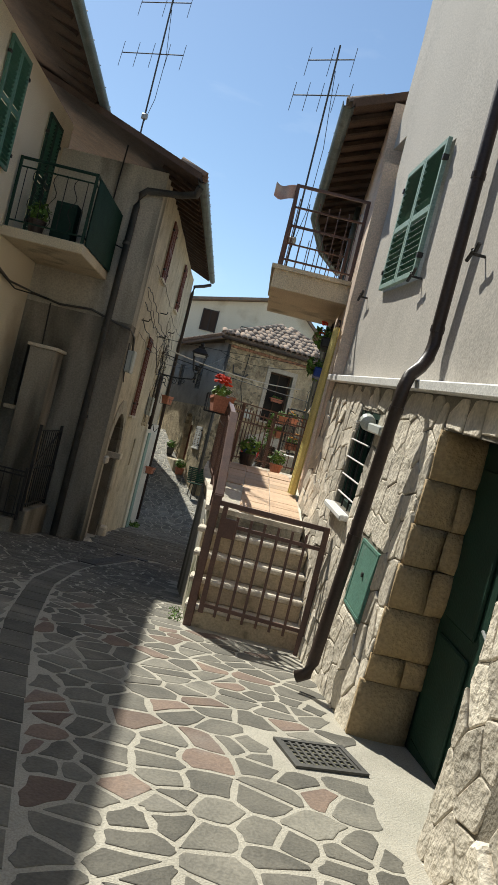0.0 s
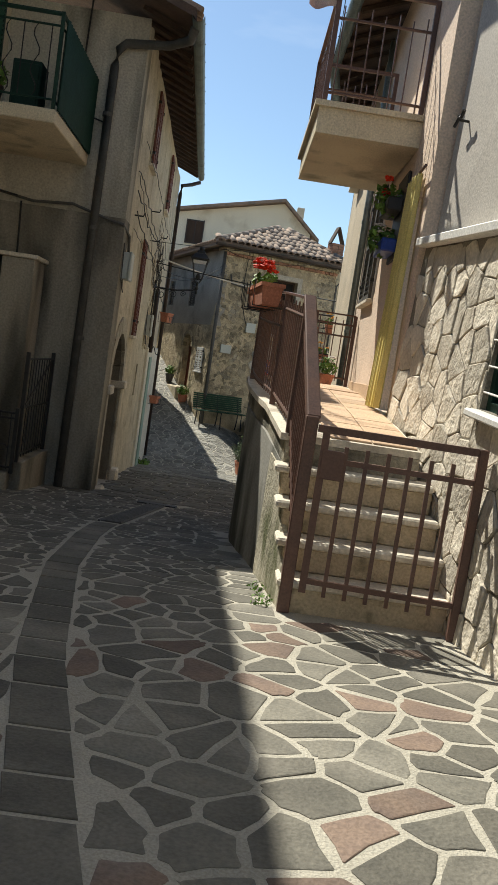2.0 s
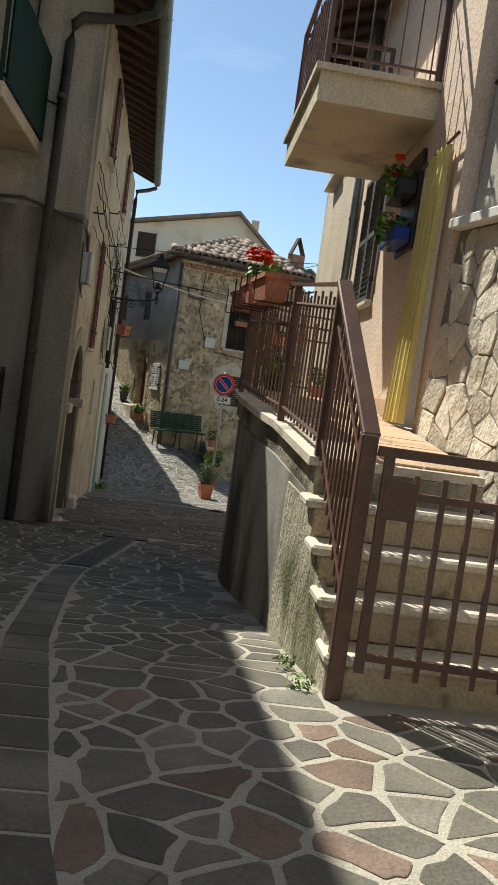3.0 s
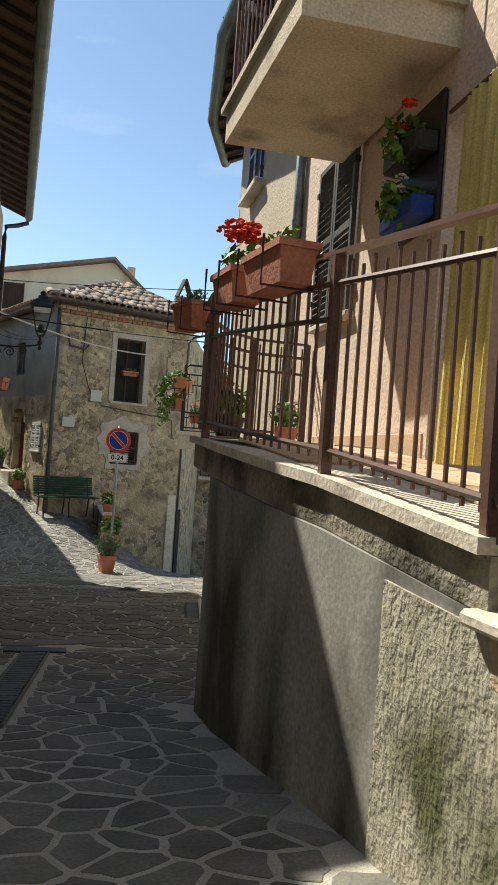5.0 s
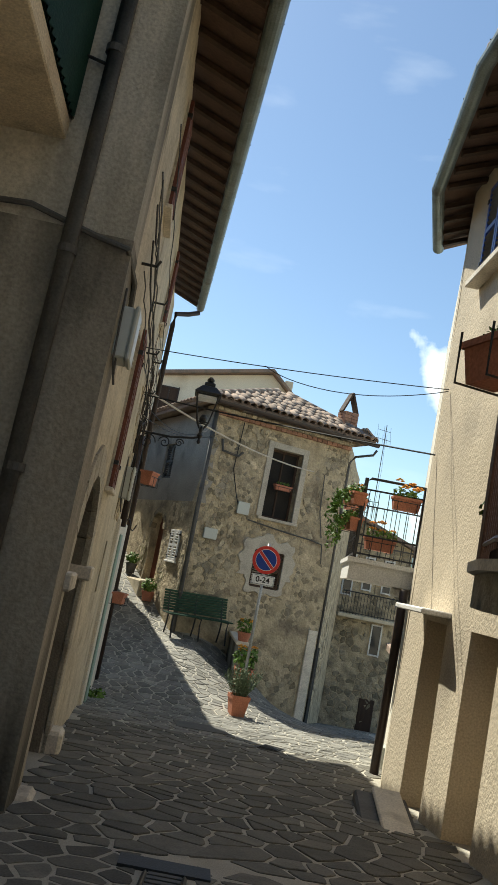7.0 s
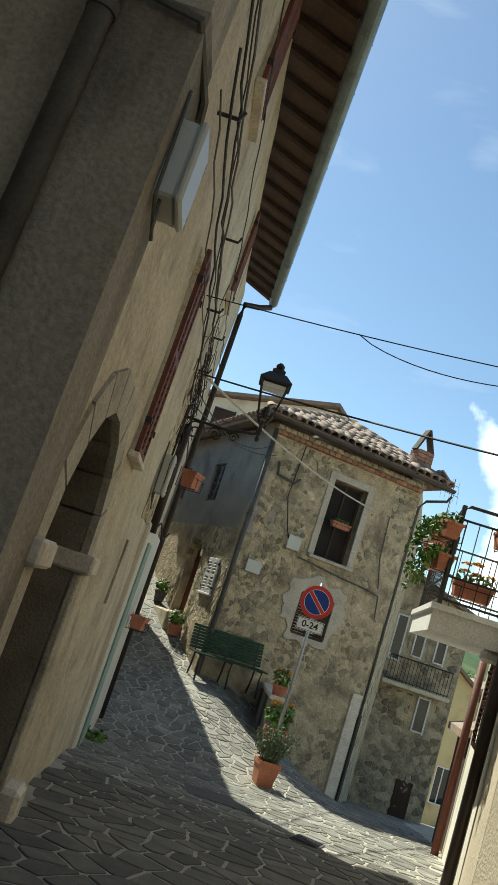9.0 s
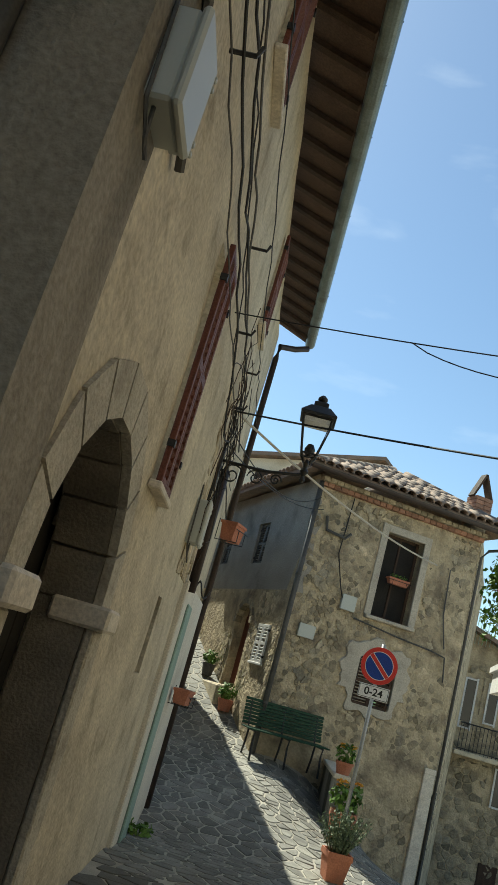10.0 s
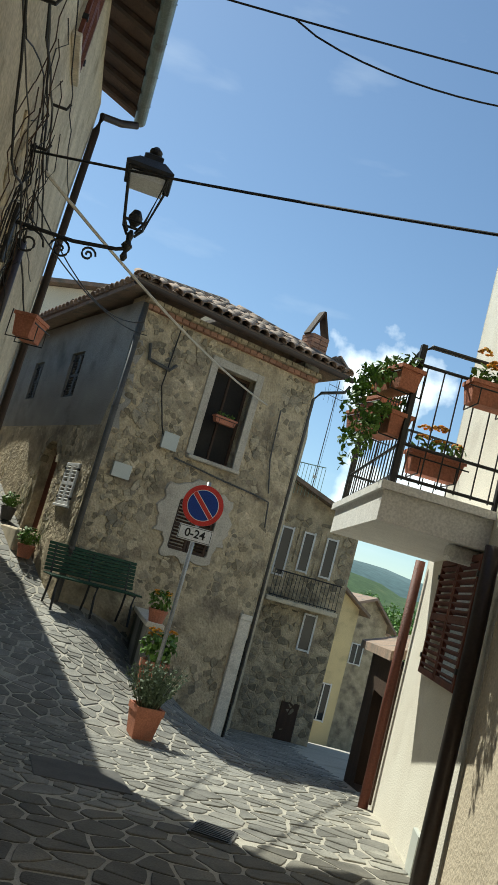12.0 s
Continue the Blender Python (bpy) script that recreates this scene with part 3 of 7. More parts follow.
# ---- balconies ----
bm = boxes((-0.18, 0.76, 9.52, 11.4, 3.3, 3.52))
box(bm, -0.22, 0.76, 9.48, 11.44, 3.52, 3.57)
setting("balcony_slab_right", bm, M_CONC, "ochre concrete balcony slab", "balcony")
setting("balcony_slab_left", boxes((-3.95, -2.8, 10.9, 12.8, 3.36, 3.5), bevel=0.01), M_CONC, "old concrete balcony slab", "balcony")


# ---- roofs ----
def slope_roof(name, a, b, c, d, th, material, label):
    """A slab between four points, a-b the eave and c-d the upper edge."""
    bm = bmesh.new()
    lo = [bm.verts.new(p) for p in (a, b, c, d)]
    hi = [bm.verts.new(Vector(p) + Vector((0, 0, th))) for p in (a, b, c, d)]
    bm.faces.new(lo[::-1])
    bm.faces.new(hi)
    for i in range(4):
        bm.faces.new((lo[i], lo[(i + 1) % 4], hi[(i + 1) % 4], hi[i]))
    return setting(name, bm, material, label, "roof")


slope_roof("roof_left", (-1.6, 11.88, 5.01), (-2.06, 22.3, 5.42), (-5.2, 22.3, 6.75), (-5.2, 11.88, 6.3), 0.1, M_EAVE, "tiled roof with deep dark eaves")
# eave skewed and run on out of view to place the street's shadow edge
slope_roof("roof_yellow", (-2.06, -4, 5.85), (-3.36, 12.7, 5.75), (-7, 12.7, 7.2), (-7, -4, 7.2), 0.1, M_EAVE, "tiled roof over a yellow house, unseen near end set for its shadow")
slope_roof("roof_stucco", (0.24, 9.14, 5.42), (0.24, 13.9, 5.42), (4, 13.9, 6.9), (4, 9.14, 6.9), 0.1, M_EAVE, "tiled roof with dark boarded eaves")
slope_roof("roof_stucco_bend", (0.24, 13.9, 5.42), (0.57, 16.1, 5.42), (4, 17, 6.9), (4, 13.9, 6.9), 0.1, M_EAVE, "tiled roof with dark boarded eaves")
slope_roof("roof_stucco_end", (0.57, 16.1, 5.42), (1.06, 17.6, 5.42), (4, 17.6, 6.9), (4, 17, 6.9), 0.1, M_EAVE, "tiled roof with dark boarded eaves")
sd = (SR - SC).normalized()
sn = Vector((-sd.y, sd.x))
P3 = lambda u, w, z: (*(SC + sd * u + sn * w), z)
SL = (SR - SC).length
slope_roof("roof_stone_house", P3(-0.35, -0.4, 4.36), P3(SL + 0.45, -0.4, 4.36), P3(2.7, 1.95, 5.4), P3(2.3, 1.95, 5.4), 0.08, M_COPPO, "weathered clay tile roof")
nl = Vector((math.cos(radians(202)), math.sin(radians(202))))
slope_roof("roof_stone_house_lane", (*(SLEFT + nl * 0.4), 4.05), P3(-0.35, -0.4, 4.3), P3(2.3, 1.95, 5.4), (*(SLEFT - nl * 3.2), 5.0), 0.08, M_COPPO, "weathered clay tile roof over a lane")
hip = slope_roof("roof_stone_house_hip", P3(SL + 0.45, -0.4, 4.36), P3(SL + 0.45, 6.0, 4.36), P3(2.7, 5.5, 5.4), P3(2.7, 1.95, 5.4), 0.08, M_COPPO, "weathered clay tile hip of a roof")
# row of houses on up the lane, mostly hidden, eaves placed for their shadow
for k, (p0, p1) in enumerate((((-3.2, 22.3), (-3.4, 25.4)), ((-3.4, 25.4), (-4.2, 29.0)), ((-4.2, 29.0), (-5.6, 30.8)), ((-5.6, 30.8), (-6.8, 35.0)))):
    wall(f"wall_lane_row_{k + 1}", p0, p1, -2.4, 3.72, 0.4, M_PLASTER_L, (), "old plastered house wall up the lane", 0.0, 0.02)
slope_roof("roof_lane_row_near", (-2.85, 22.4, 3.7), (-3.0, 25.4, 3.7), (-7.5, 25.4, 5.1), (-7.5, 22.4, 5.1), 0.1, M_EAVE, "tiled roof up the lane, eave set for its shadow")
slope_roof("roof_lane_row_far", (-3.0, 25.4, 3.7), (-3.8, 29.0, 3.7), (-8.5, 31.0, 5.1), (-7.5, 25.4, 5.1), 0.1, M_EAVE, "tiled roof up the lane, eave set for its shadow")
slope_roof("roof_lane_row_end", (-3.8, 29.0, 3.7), (-5.2, 30.8, 3.7), (-9.0, 33.5, 5.1), (-8.5, 31.0, 5.1), 0.1, M_EAVE, "tiled roof up the lane, eave set for its shadow")
wall("wall_lane_right", (2.86, 22.9), (2.3, 20.7), -5.5, -0.1, 0.3, M_WOOD, [(0.8, 1.5, -1.6, -0.5)], "dark boarded wall down the lane", 0.0, 0.03)
slope_roof("roof_lane_right", (2.7, 23.0, -0.1), (2.15, 20.7, -0.05), (5.0, 20.7, 0.75), (5.0, 23.0, 0.7), 0.1, M_COPPO, "clay tile roof of a low house")


# ---- shared makers ----
def louvre_leaf(parent, x0, x1, z0, z1, y, frame_m, slat_m, name="shutter_leaf", mid=True):
    """One louvred shutter leaf in the plane y (facing -y), under parent."""
    t, w = 0.035, 0.05
    f = boxes((x0, x0 + w, y - t, y, z0, z1), (x1 - w, x1, y - t, y, z0, z1), (x0 + w, x1 - w, y - t, y, z0, z0 + w), (x0 + w, x1 - w, y - t, y, z1 - w, z1), bevel=0.004)
    if mid:
        zm = (z0 + z1) / 2
        box(f, x0 + w, x1 - w, y - t, y, zm - 0.03, zm + 0.03, bevel=0.004)
    leaf = part(name, f, frame_m, parent)
    n = max(4, int((z1 - z0 - 2 * w) / 0.055))
    for i in range(n):
        z = z0 + w + (z1 - z0 - 2 * w) * (i + 0.5) / n
        if mid and abs(z - (z0 + z1) / 2) < 0.035:
            continue
        b = bmesh.new()
        box(b, x0 + w, x1 - w, -0.022, 0.022, -0.005, 0.005, m=pose(0, y - t / 2, z, -38))
        part("slat", b, slat_m, leaf)
    return leaf


def shutters(name, label, m, w, h, frame_m, slat_m, sill=None, group="window shutters", sill_out=0.05):
    """A closed pair of louvred shutters, w by h, base middle at m; local -y faces out."""
    t = thing(name, label, "shutter", m, group)
    louvre_leaf(t, -w / 2, -0.004, 0, h, 0, frame_m, slat_m)
    louvre_leaf(t, 0.004, w / 2, 0, h, 0, frame_m, slat_m)
    for z in (h * 0.15, h * 0.85):
        for s in (-1, 1):
            part("hinge", boxes((s * w / 2 - 0.015, s * w / 2 + 0.03, -0.045, 0.0, z - 0.02, z + 0.02)), M_DKIRON, t)
    if sill:
        part("window_sill", boxes((-w / 2 - sill_out, w / 2 + sill_out, -sill_out, 0.03, -0.03 - 0.4 * sill_out, -0.005), bevel=0.008), sill, t)
    return t


def on_wall(p0, p1, u, z, out=0.0):
    """A pose on the face of a wall: local x along it, -y outwards."""
    return frame_of(p0, p1) @ Matrix.Translation((u, -out, z))


def leaves(bm, centre, radius, count, size, rng, squash=1.0, droop=0.0):
    """Many small folded leaves about a centre."""
    for _ in range(count):
        d = Vector((rng.gauss(0, 1), rng.gauss(0, 1), rng.gauss(0, 1))).normalized()
        r = radius * rng.uniform(0.35, 1.0) ** 0.6
        p = Vector(centre) + Vector((d.x * r, d.y * r, d.z * r * squash - droop * rng.random() * radius))
        up = (d + Vector((0, 0, 0.6))).normalized()
        a = up.orthogonal().normalized()
        a.rotate(Euler((rng.uniform(-1, 1), rng.uniform(-1, 1), rng.uniform(0, 6.28))))
        b = a.cross(up).normalized()
        s = size * rng.uniform(0.6, 1.3)
        v = [bm.verts.new(q) for q in (p - a * s, p + b * s * 0.55 + up * s * 0.12, p + a * s, p - b * s * 0.55 + up * s * 0.12)]
        bm.faces.new(v)
    return bm


def blooms(bm, centre, radius, count, size, rng, squash=0.6):
    for _ in range(count):
        d = Vector((rng.gauss(0, 1), rng.gauss(0, 1), abs(rng.gauss(0, 1)))).normalized()
        p = Vector(centre) + Vector((d.x * radius, d.y * radius, d.z * radius * squash)) * rng.uniform(0.75, 1.05)
        bmesh.ops.create_icosphere(bm, subdivisions=1, radius=size * rng.uniform(0.7, 1.2), matrix=Matrix.Translation(p) @ Matrix.Diagonal((1, 1, 0.6, 1)) @ pose(0, 0, 0, rng.uniform(0, 90), rng.uniform(0, 90), 0))
    return bm


def trough(name, label, m, length, pot_m=None, plant="green", bracket=True, seed=1, group="hanging flower troughs", h=0.17, d=0.18):
    """A tapered flower trough with rim, soil, bracket and plants; base middle at m."""
    rng = random.Random(seed)
    t = thing(name, label, "planter", m, group)
    b = bmesh.new()
    lo, hi, wl, wh = length / 2 * 0.88, length / 2, d / 2 * 0.78, d / 2
    ring = lambda x, y, z: [b.verts.new((sx * x, sy * y, z)) for sx, sy in ((-1, -1), (1, -1), (1, 1), (-1, 1))]
    r = [ring(lo, wl, 0), ring(hi, wh, h - 0.03), ring(hi + 0.012, wh + 0.012, h - 0.03), ring(hi + 0.012, wh + 0.012, h), ring(hi - 0.012, wh - 0.012, h), ring(hi - 0.02, wh - 0.02, h - 0.04)]
    for p, q in zip(r, r[1:]):
        for k in range(4):
            b.faces.new((p[k], p[(k + 1) % 4], q[(k + 1) % 4], q[k]))
    b.faces.new(r[0][::-1])
    part("trough", b, pot_m or M_POT, t)
    part("soil", boxes((-hi + 0.02, hi - 0.02, -wh + 0.02, wh - 0.02, h - 0.06, h - 0.038)), M_EARTH, t)
    if bracket:
        b = bmesh.new()
        for s in (-0.7, 0.7):
            tube(b, [(s * hi, wh + 0.05, h + 0.02), (s * hi, wh + 0.05, -0.015), (s * hi, -wh - 0.03, -0.015), (s * hi, -wh - 0.03, h * 0.6)], 0.006, 6)
        tube(b, [(-hi - 0.03, -wh - 0.03, h * 0.6), (hi + 0.03, -wh - 0.03, h * 0.6)], 0.006, 6)
        part("bracket", b, M_DKIRON, t)
    b = bmesh.new()
    fl = None
    n = max(2, int(length / 0.09))
    if plant != "bare":
        for i in range(n):
            x = -hi * 0.8 + 1.6 * hi * (i + 0.5) / n
            leaves(b, (x, 0, h + 0.05), 0.1 if plant != "low" else 0.05, 26, 0.035 if plant != "low" else 0.018, rng, 0.8, 0.25 if plant == "trail" else 0)
        if plant == "trail":
            for i in range(13):
                x = rng.uniform(-hi, hi)
                ln = rng.uniform(0.15, 0.5)
                for k in range(14):
                    f = k / 14
                    leaves(b, (x + 0.07 * math.sin(6 * f + i), -wh - 0.05 - 0.12 * f + rng.uniform(-0.05, 0.05), h - ln * f), 0.03, 2, 0.03, rng)
        part("foliage", b, M_LEAF, t)
        if plant in ("red", "orange", "mixed"):
            k = {"red": 14, "orange": 7, "mixed": 6}[plant]
            for i in range(k):
                tight = 0.6 if plant == "red" else 0.85
                x = rng.uniform(-hi, hi) * tight
                c = (x, rng.uniform(-0.08, 0.06), h + (rng.uniform(0.13, 0.24) if plant == "red" else rng.uniform(0.08, 0.22)))
                part("flower_head", blooms(bmesh.new(), c, 0.05, 20, 0.016, rng), M_FLOWER if plant == "red" else M_YFLOWER, t)
    return t


def pot(name, label, m, r, h, plant="leaf", seed=1, material=None, square=False):
    """A standing flower pot with a rim and a plant; base at m."""
    rng = random.Random(seed)
    t = thing(name, label, "plant pot", m, "standing flower pots")
    b = bmesh.new()
    lathe(b, [(r * 0.7, 0), (r * 0.93, h * 0.8), (r, h * 0.8), (r, h), (r * 0.88, h), (r * 0.85, h * 0.85)], 4 if square else 18, pose(0, 0, 0, 0, 0, 45 if square else 0))
    part("pot", b, material or M_POT, t)
    b = bmesh.new()
    if plant == "lavender":
        for i in range(150):
            a, q = rng.uniform(0, 6.28), rng.uniform(0, r * 0.8)
            tip = Vector((math.cos(a) * q * 2.1, math.sin(a) * q * 2.1, h + rng.uniform(0.25, 0.5)))
            base = Vector((math.cos(a) * q * 0.6, math.sin(a) * q * 0.6, h * 0.9))
            tube(b, [base, base.lerp(tip, 0.5) + Vector((0, 0, 0.03)), tip], [0.005, 0.004, 0.002], 3)
            for k in range(5):
                leaves(b, base.lerp(tip, 0.3 + 0.15 * k), 0.015, 2, 0.022, rng)
        part("foliage", b, M_LEAFGREY, t)
    else:
        leaves(b, (0, 0, h + r * 0.9), r * 1.25, 170, r * 0.3, rng, 0.9)
        part("foliage", b, M_LEAF, t)
        if plant in ("red", "orange", "white"):
            for i in range(7):
                a = rng.uniform(0, 6.28)
                part("flower_head", blooms(bmesh.new(), (math.cos(a) * r * 0.7, math.sin(a) * r * 0.7, h + r * rng.uniform(1.3, 2.0)), r * 0.3, 14, r * 0.1, rng), {"red": M_FLOWER, "orange": M_YFLOWER, "white": M_WFLOWER}[plant], t)
    return t


def rail_run(parent, pts, z_low, z_top, gap, over=0.06, bar=0.011, top_w=0.02, metal=None, posts=(), low=0.09, second=None, top_z=None):
    """Pickets, rails and posts along ground points (x, y, z)."""
    metal = metal or M_IRON
    top = top_z if top_z is not None else z_top + over
    P = [Vector(p) for p in pts]
    for k, a in enumerate(P):
        if k in posts:
            part("post", boxes((-0.022, 0.022, -0.022, 0.022, -0.01, top), m=Matrix.Translation(a), bevel=0.004), metal, parent)
    for a, b in zip(P, P[1:]):
        d = b - a
        L = Vector((d.x, d.y)).length
        for z, w in ((low, 0.013), (z_top, 0.013)) + (((second, 0.013),) if second else ()):
            part("rail", tubes(([a + Vector((0, 0, z)), b + Vector((0, 0, z))], w), n=6), metal, parent)
        n = max(1, round(L / gap))
        for i in range(n):
            q = a.lerp(b, (i + 0.5) / n)
            part("picket", boxes((-bar / 2, bar / 2, -bar / 2, bar / 2, z_low, z_top + over * (0.6 if i % 2 else 0.9)), m=Matrix.Translation(q) @ pose(0, 0, 0, 0, 0, math.degrees(math.atan2(d.y, d.x)))), metal, parent)


# ---- right house: door, grille window, meter door, pipe, shutters ----
t = thing("cellar_door", "dark green wooden double door, set deep in a stone reveal", "door", settled(4.78, -0.25, -0.36))
for sgn in (-1, 1):
    leaf = part("door_leaf", boxes((min(sgn * 0.003, sgn * 0.67), max(sgn * 0.003, sgn * 0.67), 0, 0.05, 0, 2.09), bevel=0.006), M_DKGREEN, t)
    for z0, z1 in ((0.36, 1.0), (1.1, 1.95)):
        part("panel", boxes((min(sgn * 0.1, sgn * 0.58), max(sgn * 0.1, sgn * 0.58), -0.018, 0.0, z0, z1), bevel=0.012), M_GREEN if sgn > 0 else M_DKGREEN, leaf)
part("door_handle", tubes(([(0.06, -0.01, 1.2), (0.06, -0.05, 1.21), (0.14, -0.055, 1.19)], 0.009), n=6), M_GALV, t)
# ochre blocks of the door reveal, worn and uneven
rev = thing("door_reveal", "worn ochre stone blocks lining a doorway", "door surround", settled(4.1, 0.0))
zz = [-0.2, 0.36, 0.52, 0.8, 1.06, 1.3, 1.56, 1.85]
rng = random.Random(4)
for a, b in zip(zz, zz[1:]):
    slope = BATTER * a
    for x0, x1 in (((0.0, 0.345),) if b - a > 0.26 else ((0.0, 0.2), (0.206, 0.345))):
        bb = boxes((0.0, 0.055, x0, x1, a + 0.003, b - 0.003))
        bmesh.ops.subdivide_edges(bb, edges=list(bb.edges), cuts=3, use_grid_fill=True)
        for v in bb.verts:
            edge = min(abs(v.co.y - x0), abs(v.co.y - x1), abs(v.co.z - a), abs(v.co.z - b))
            if v.co.x > 0.03:
                v.co.x += 0.03 * noise.noise(Vector((v.co.y * 7, v.co.z * 6, 2.0))) - (0.016 if edge < 0.02 else 0.0)
            v.co.y += slope
        part("block", bb, M_OCHRE, rev, smooth=True)

t = thing("meter_door", "flat green painted utility meter door in a stone wall", "meter door", settled(3.435, METER[2], 0.0))
tip = pose(0, 0, 0, -math.degrees(math.atan(BATTER)))
part("door_leaf", boxes((-0.222, 0.222, -0.012, 0.02, 0.02, 0.435), m=tip, bevel=0.004), M_METER, t)
part("frame", boxes((-0.245, -0.225, -0.016, 0.03, 0, 0.455), (0.225, 0.245, -0.016, 0.03, 0, 0.455), (-0.225, 0.225, -0.016, 0.03, 0, 0.018), (-0.225, 0.225, -0.016, 0.03, 0.437, 0.455), m=tip), M_METER, t)
part("lock", lathe(bmesh.new(), [(0.016, 0), (0.016, 0.012)], 10, tip @ pose(0.02, -0.012, 0.26, 90)), M_DKIRON, t)

gw = GRILLE[1] - GRILLE[0]
t = thing("grille_window", "small dark window behind white iron bars, with a white sill", "window", settled((GRILLE[0] + GRILLE[1]) / 2, GRILLE[2], 0.03))
part("window_frame", boxes((-gw / 2, -gw / 2 + 0.055, 0.07, 0.13, 0, 0.81), (gw / 2 - 0.055, gw / 2, 0.07, 0.13, 0, 0.81), (-gw / 2 + 0.055, gw / 2 - 0.055, 0.07, 0.13, 0, 0.05), (-gw / 2 + 0.055, gw / 2 - 0.055, 0.07, 0.13, 0.76, 0.81), (-0.02, 0.02, 0.08, 0.13, 0.05, 0.76)), M_DKGREEN, t)
part("pane", boxes((-gw / 2 + 0.055, gw / 2 - 0.055, 0.11, 0.12, 0.05, 0.76)), M_GLASS, t)
for z in (0.1, 0.25, 0.4, 0.55, 0.7):
    part("bar", tubes(([(-gw / 2, 0.04, z), (gw / 2, 0.04, z)], 0.007), n=6), M_WHITE, t)
for x in (-0.12, 0.12):
    part("bar", tubes(([(x, 0.05, 0.0), (x, 0.05, 0.81)], 0.008), n=6), M_DKIRON, t)
part("window_sill", boxes((-gw / 2 - 0.03, gw / 2 + 0.03, -0.05, 0.07, -0.05, -0.004), bevel=0.01), M_WHITE, t)
t = thing("wall_lamp", "white plastic floodlight on a short arm above a window", "lamp", settled(2.5, 1.72, 0.0))
part("arm", boxes((0.0, 0.42, -0.07, -0.01, -0.03, 0.04), bevel=0.01), M_PLASTIC, t)
part("head", lathe(bmesh.new(), [(0.035, 0), (0.06, 0.03), (0.06, 0.1), (0.045, 0.13)], 14, pose(0.0, -0.06, 0.02, 0, -75)), M_PLASTIC, t)
for i in range(4):
    part("louvre", boxes((-0.16, -0.04, -0.125, -0.118, -0.04 + 0.02 * i, -0.03 + 0.02 * i)), M_GREYPIPE, t)

setting("band_moulding", boxes((0, RU(-6), 0.03, UPPER + 0.05, 2.045, 2.11), bevel=0.008), M_WHITE, "white stone string course", "moulding").matrix_world = WSF
shutters("window_shutters", "pale green louvred shutters, closed, on a grey wall", settled(1.6, 2.95, 0.02, True), 1.24, 1.1, M_PALEGREEN, M_GREEN)
for u, v in ((0.25, 2.95), (2.3, 2.93), (3.75, 2.9)):
    t = thing("shutter_stay", "wrought iron shutter stay on a plaster wall", "shutter stay", settled(u, v, 0.0, True), "shutter stays")
    part("stay", tubes(([(0, 0.02, 0), (0, -0.07, 0), (0, -0.09, 0.03)], 0.01), ([(-0.08, -0.08, -0.03), (-0.03, -0.08, -0.005), (0, -0.08, 0.015), (0.05, -0.08, 0.01), (0.09, -0.08, 0.05)], 0.013), n=6), M_DKIRON, t)

# brown rain pipe: down the wall, out over the moulding, down to the street
t = thing("rain_pipe", "dark brown metal rain pipe with two bends", "pipe", WSF.copy())
pts = [(3.36, 0.12, 9.3), (3.40, 0.12, 2.5), (3.41, 0.12, 2.36), (3.44, 0.1, 2.27), (3.50, 0.05, 2.19), (3.57, -0.02, 2.12), (3.595, -0.045, 2.04), (3.59, -0.05, 1.93), (3.41, -0.11, 0.15), (3.4, -0.13, 0.06), (3.38, -0.19, 0.02)]
part("pipe", tubes((pts, 0.042), n=12), M_BROWNPIPE, t, smooth=True)
for p, q in ((1, 0.3), (7, 0.02), (7, 0.5), (0, 0.72), (0, 0.86)):
    a, b = Vector(pts[p]), Vector(pts[p + 1])
    c = a.lerp(b, q)
    d = (b - a).normalized() * 0.02
    part("collar", tubes(([c - d, c + d], 0.047), n=12), M_BROWNPIPE, t)

# ---- stucco house: shutters, curtain, planter, pipe ----
shutters("window_shutters", "blue-grey louvred shutters beside a terrace", on_wall(*R2, U2(11.55), 2.1, 0.02), 0.95, 1.32, M_GREYPIPE, M_GREYPIPE, sill=M_TRAV)
shutters("window_shutters", "navy louvred shutters under the eaves", on_wall(*R2, U2(15.12), 4.25, 0.02), 0.78, 1.0, M_SIGNBLUE, M_GREYPIPE, sill=M_TRAV, sill_out=0.12)
t = thing("door_curtain", "yellow cloth curtain hanging in folds at a terrace door", "curtain", on_wall(*R2, U2(9.02), 0.985, 0.02))
b = bmesh.new()
cols = []
for i in range(41):
    x = -0.26 + 0.5 * i / 40
    w = 0.035 * math.sin(i * 1.15) + 0.015 * math.sin(i * 0.4)
    cols.append([b.verts.new((x * (1 + 0.06 * k), -0.03 + w * (1 - 0.25 * k) - 0.05 * (1 - k), 0.02 + 1.9 * k)) for k in (0, 0.25, 0.5, 0.75, 1)])
for p, q in zip(cols, cols[1:]):
    for k in range(4):
        b.faces.new((p[k], q[k], q[k + 1], p[k + 1]))
part("cloth", b, M_CURTAIN, t, smooth=True)
part("curtain_rod", tubes(([(-0.45, -0.03, 1.93), (0.45, -0.03, 1.93)], 0.012), n=8), M_IRON, t)
t = thing("wall_planter", "dark tiered wall planter with trailing flowers", "planter", on_wall(*R2, U2(9.9), 2.35, 0.03))
part("back_board", boxes((-0.28, 0.28, 0.0, 0.03, 0, 0.78), bevel=0.01), M_DKIRON, t)
rng = random.Random(9)
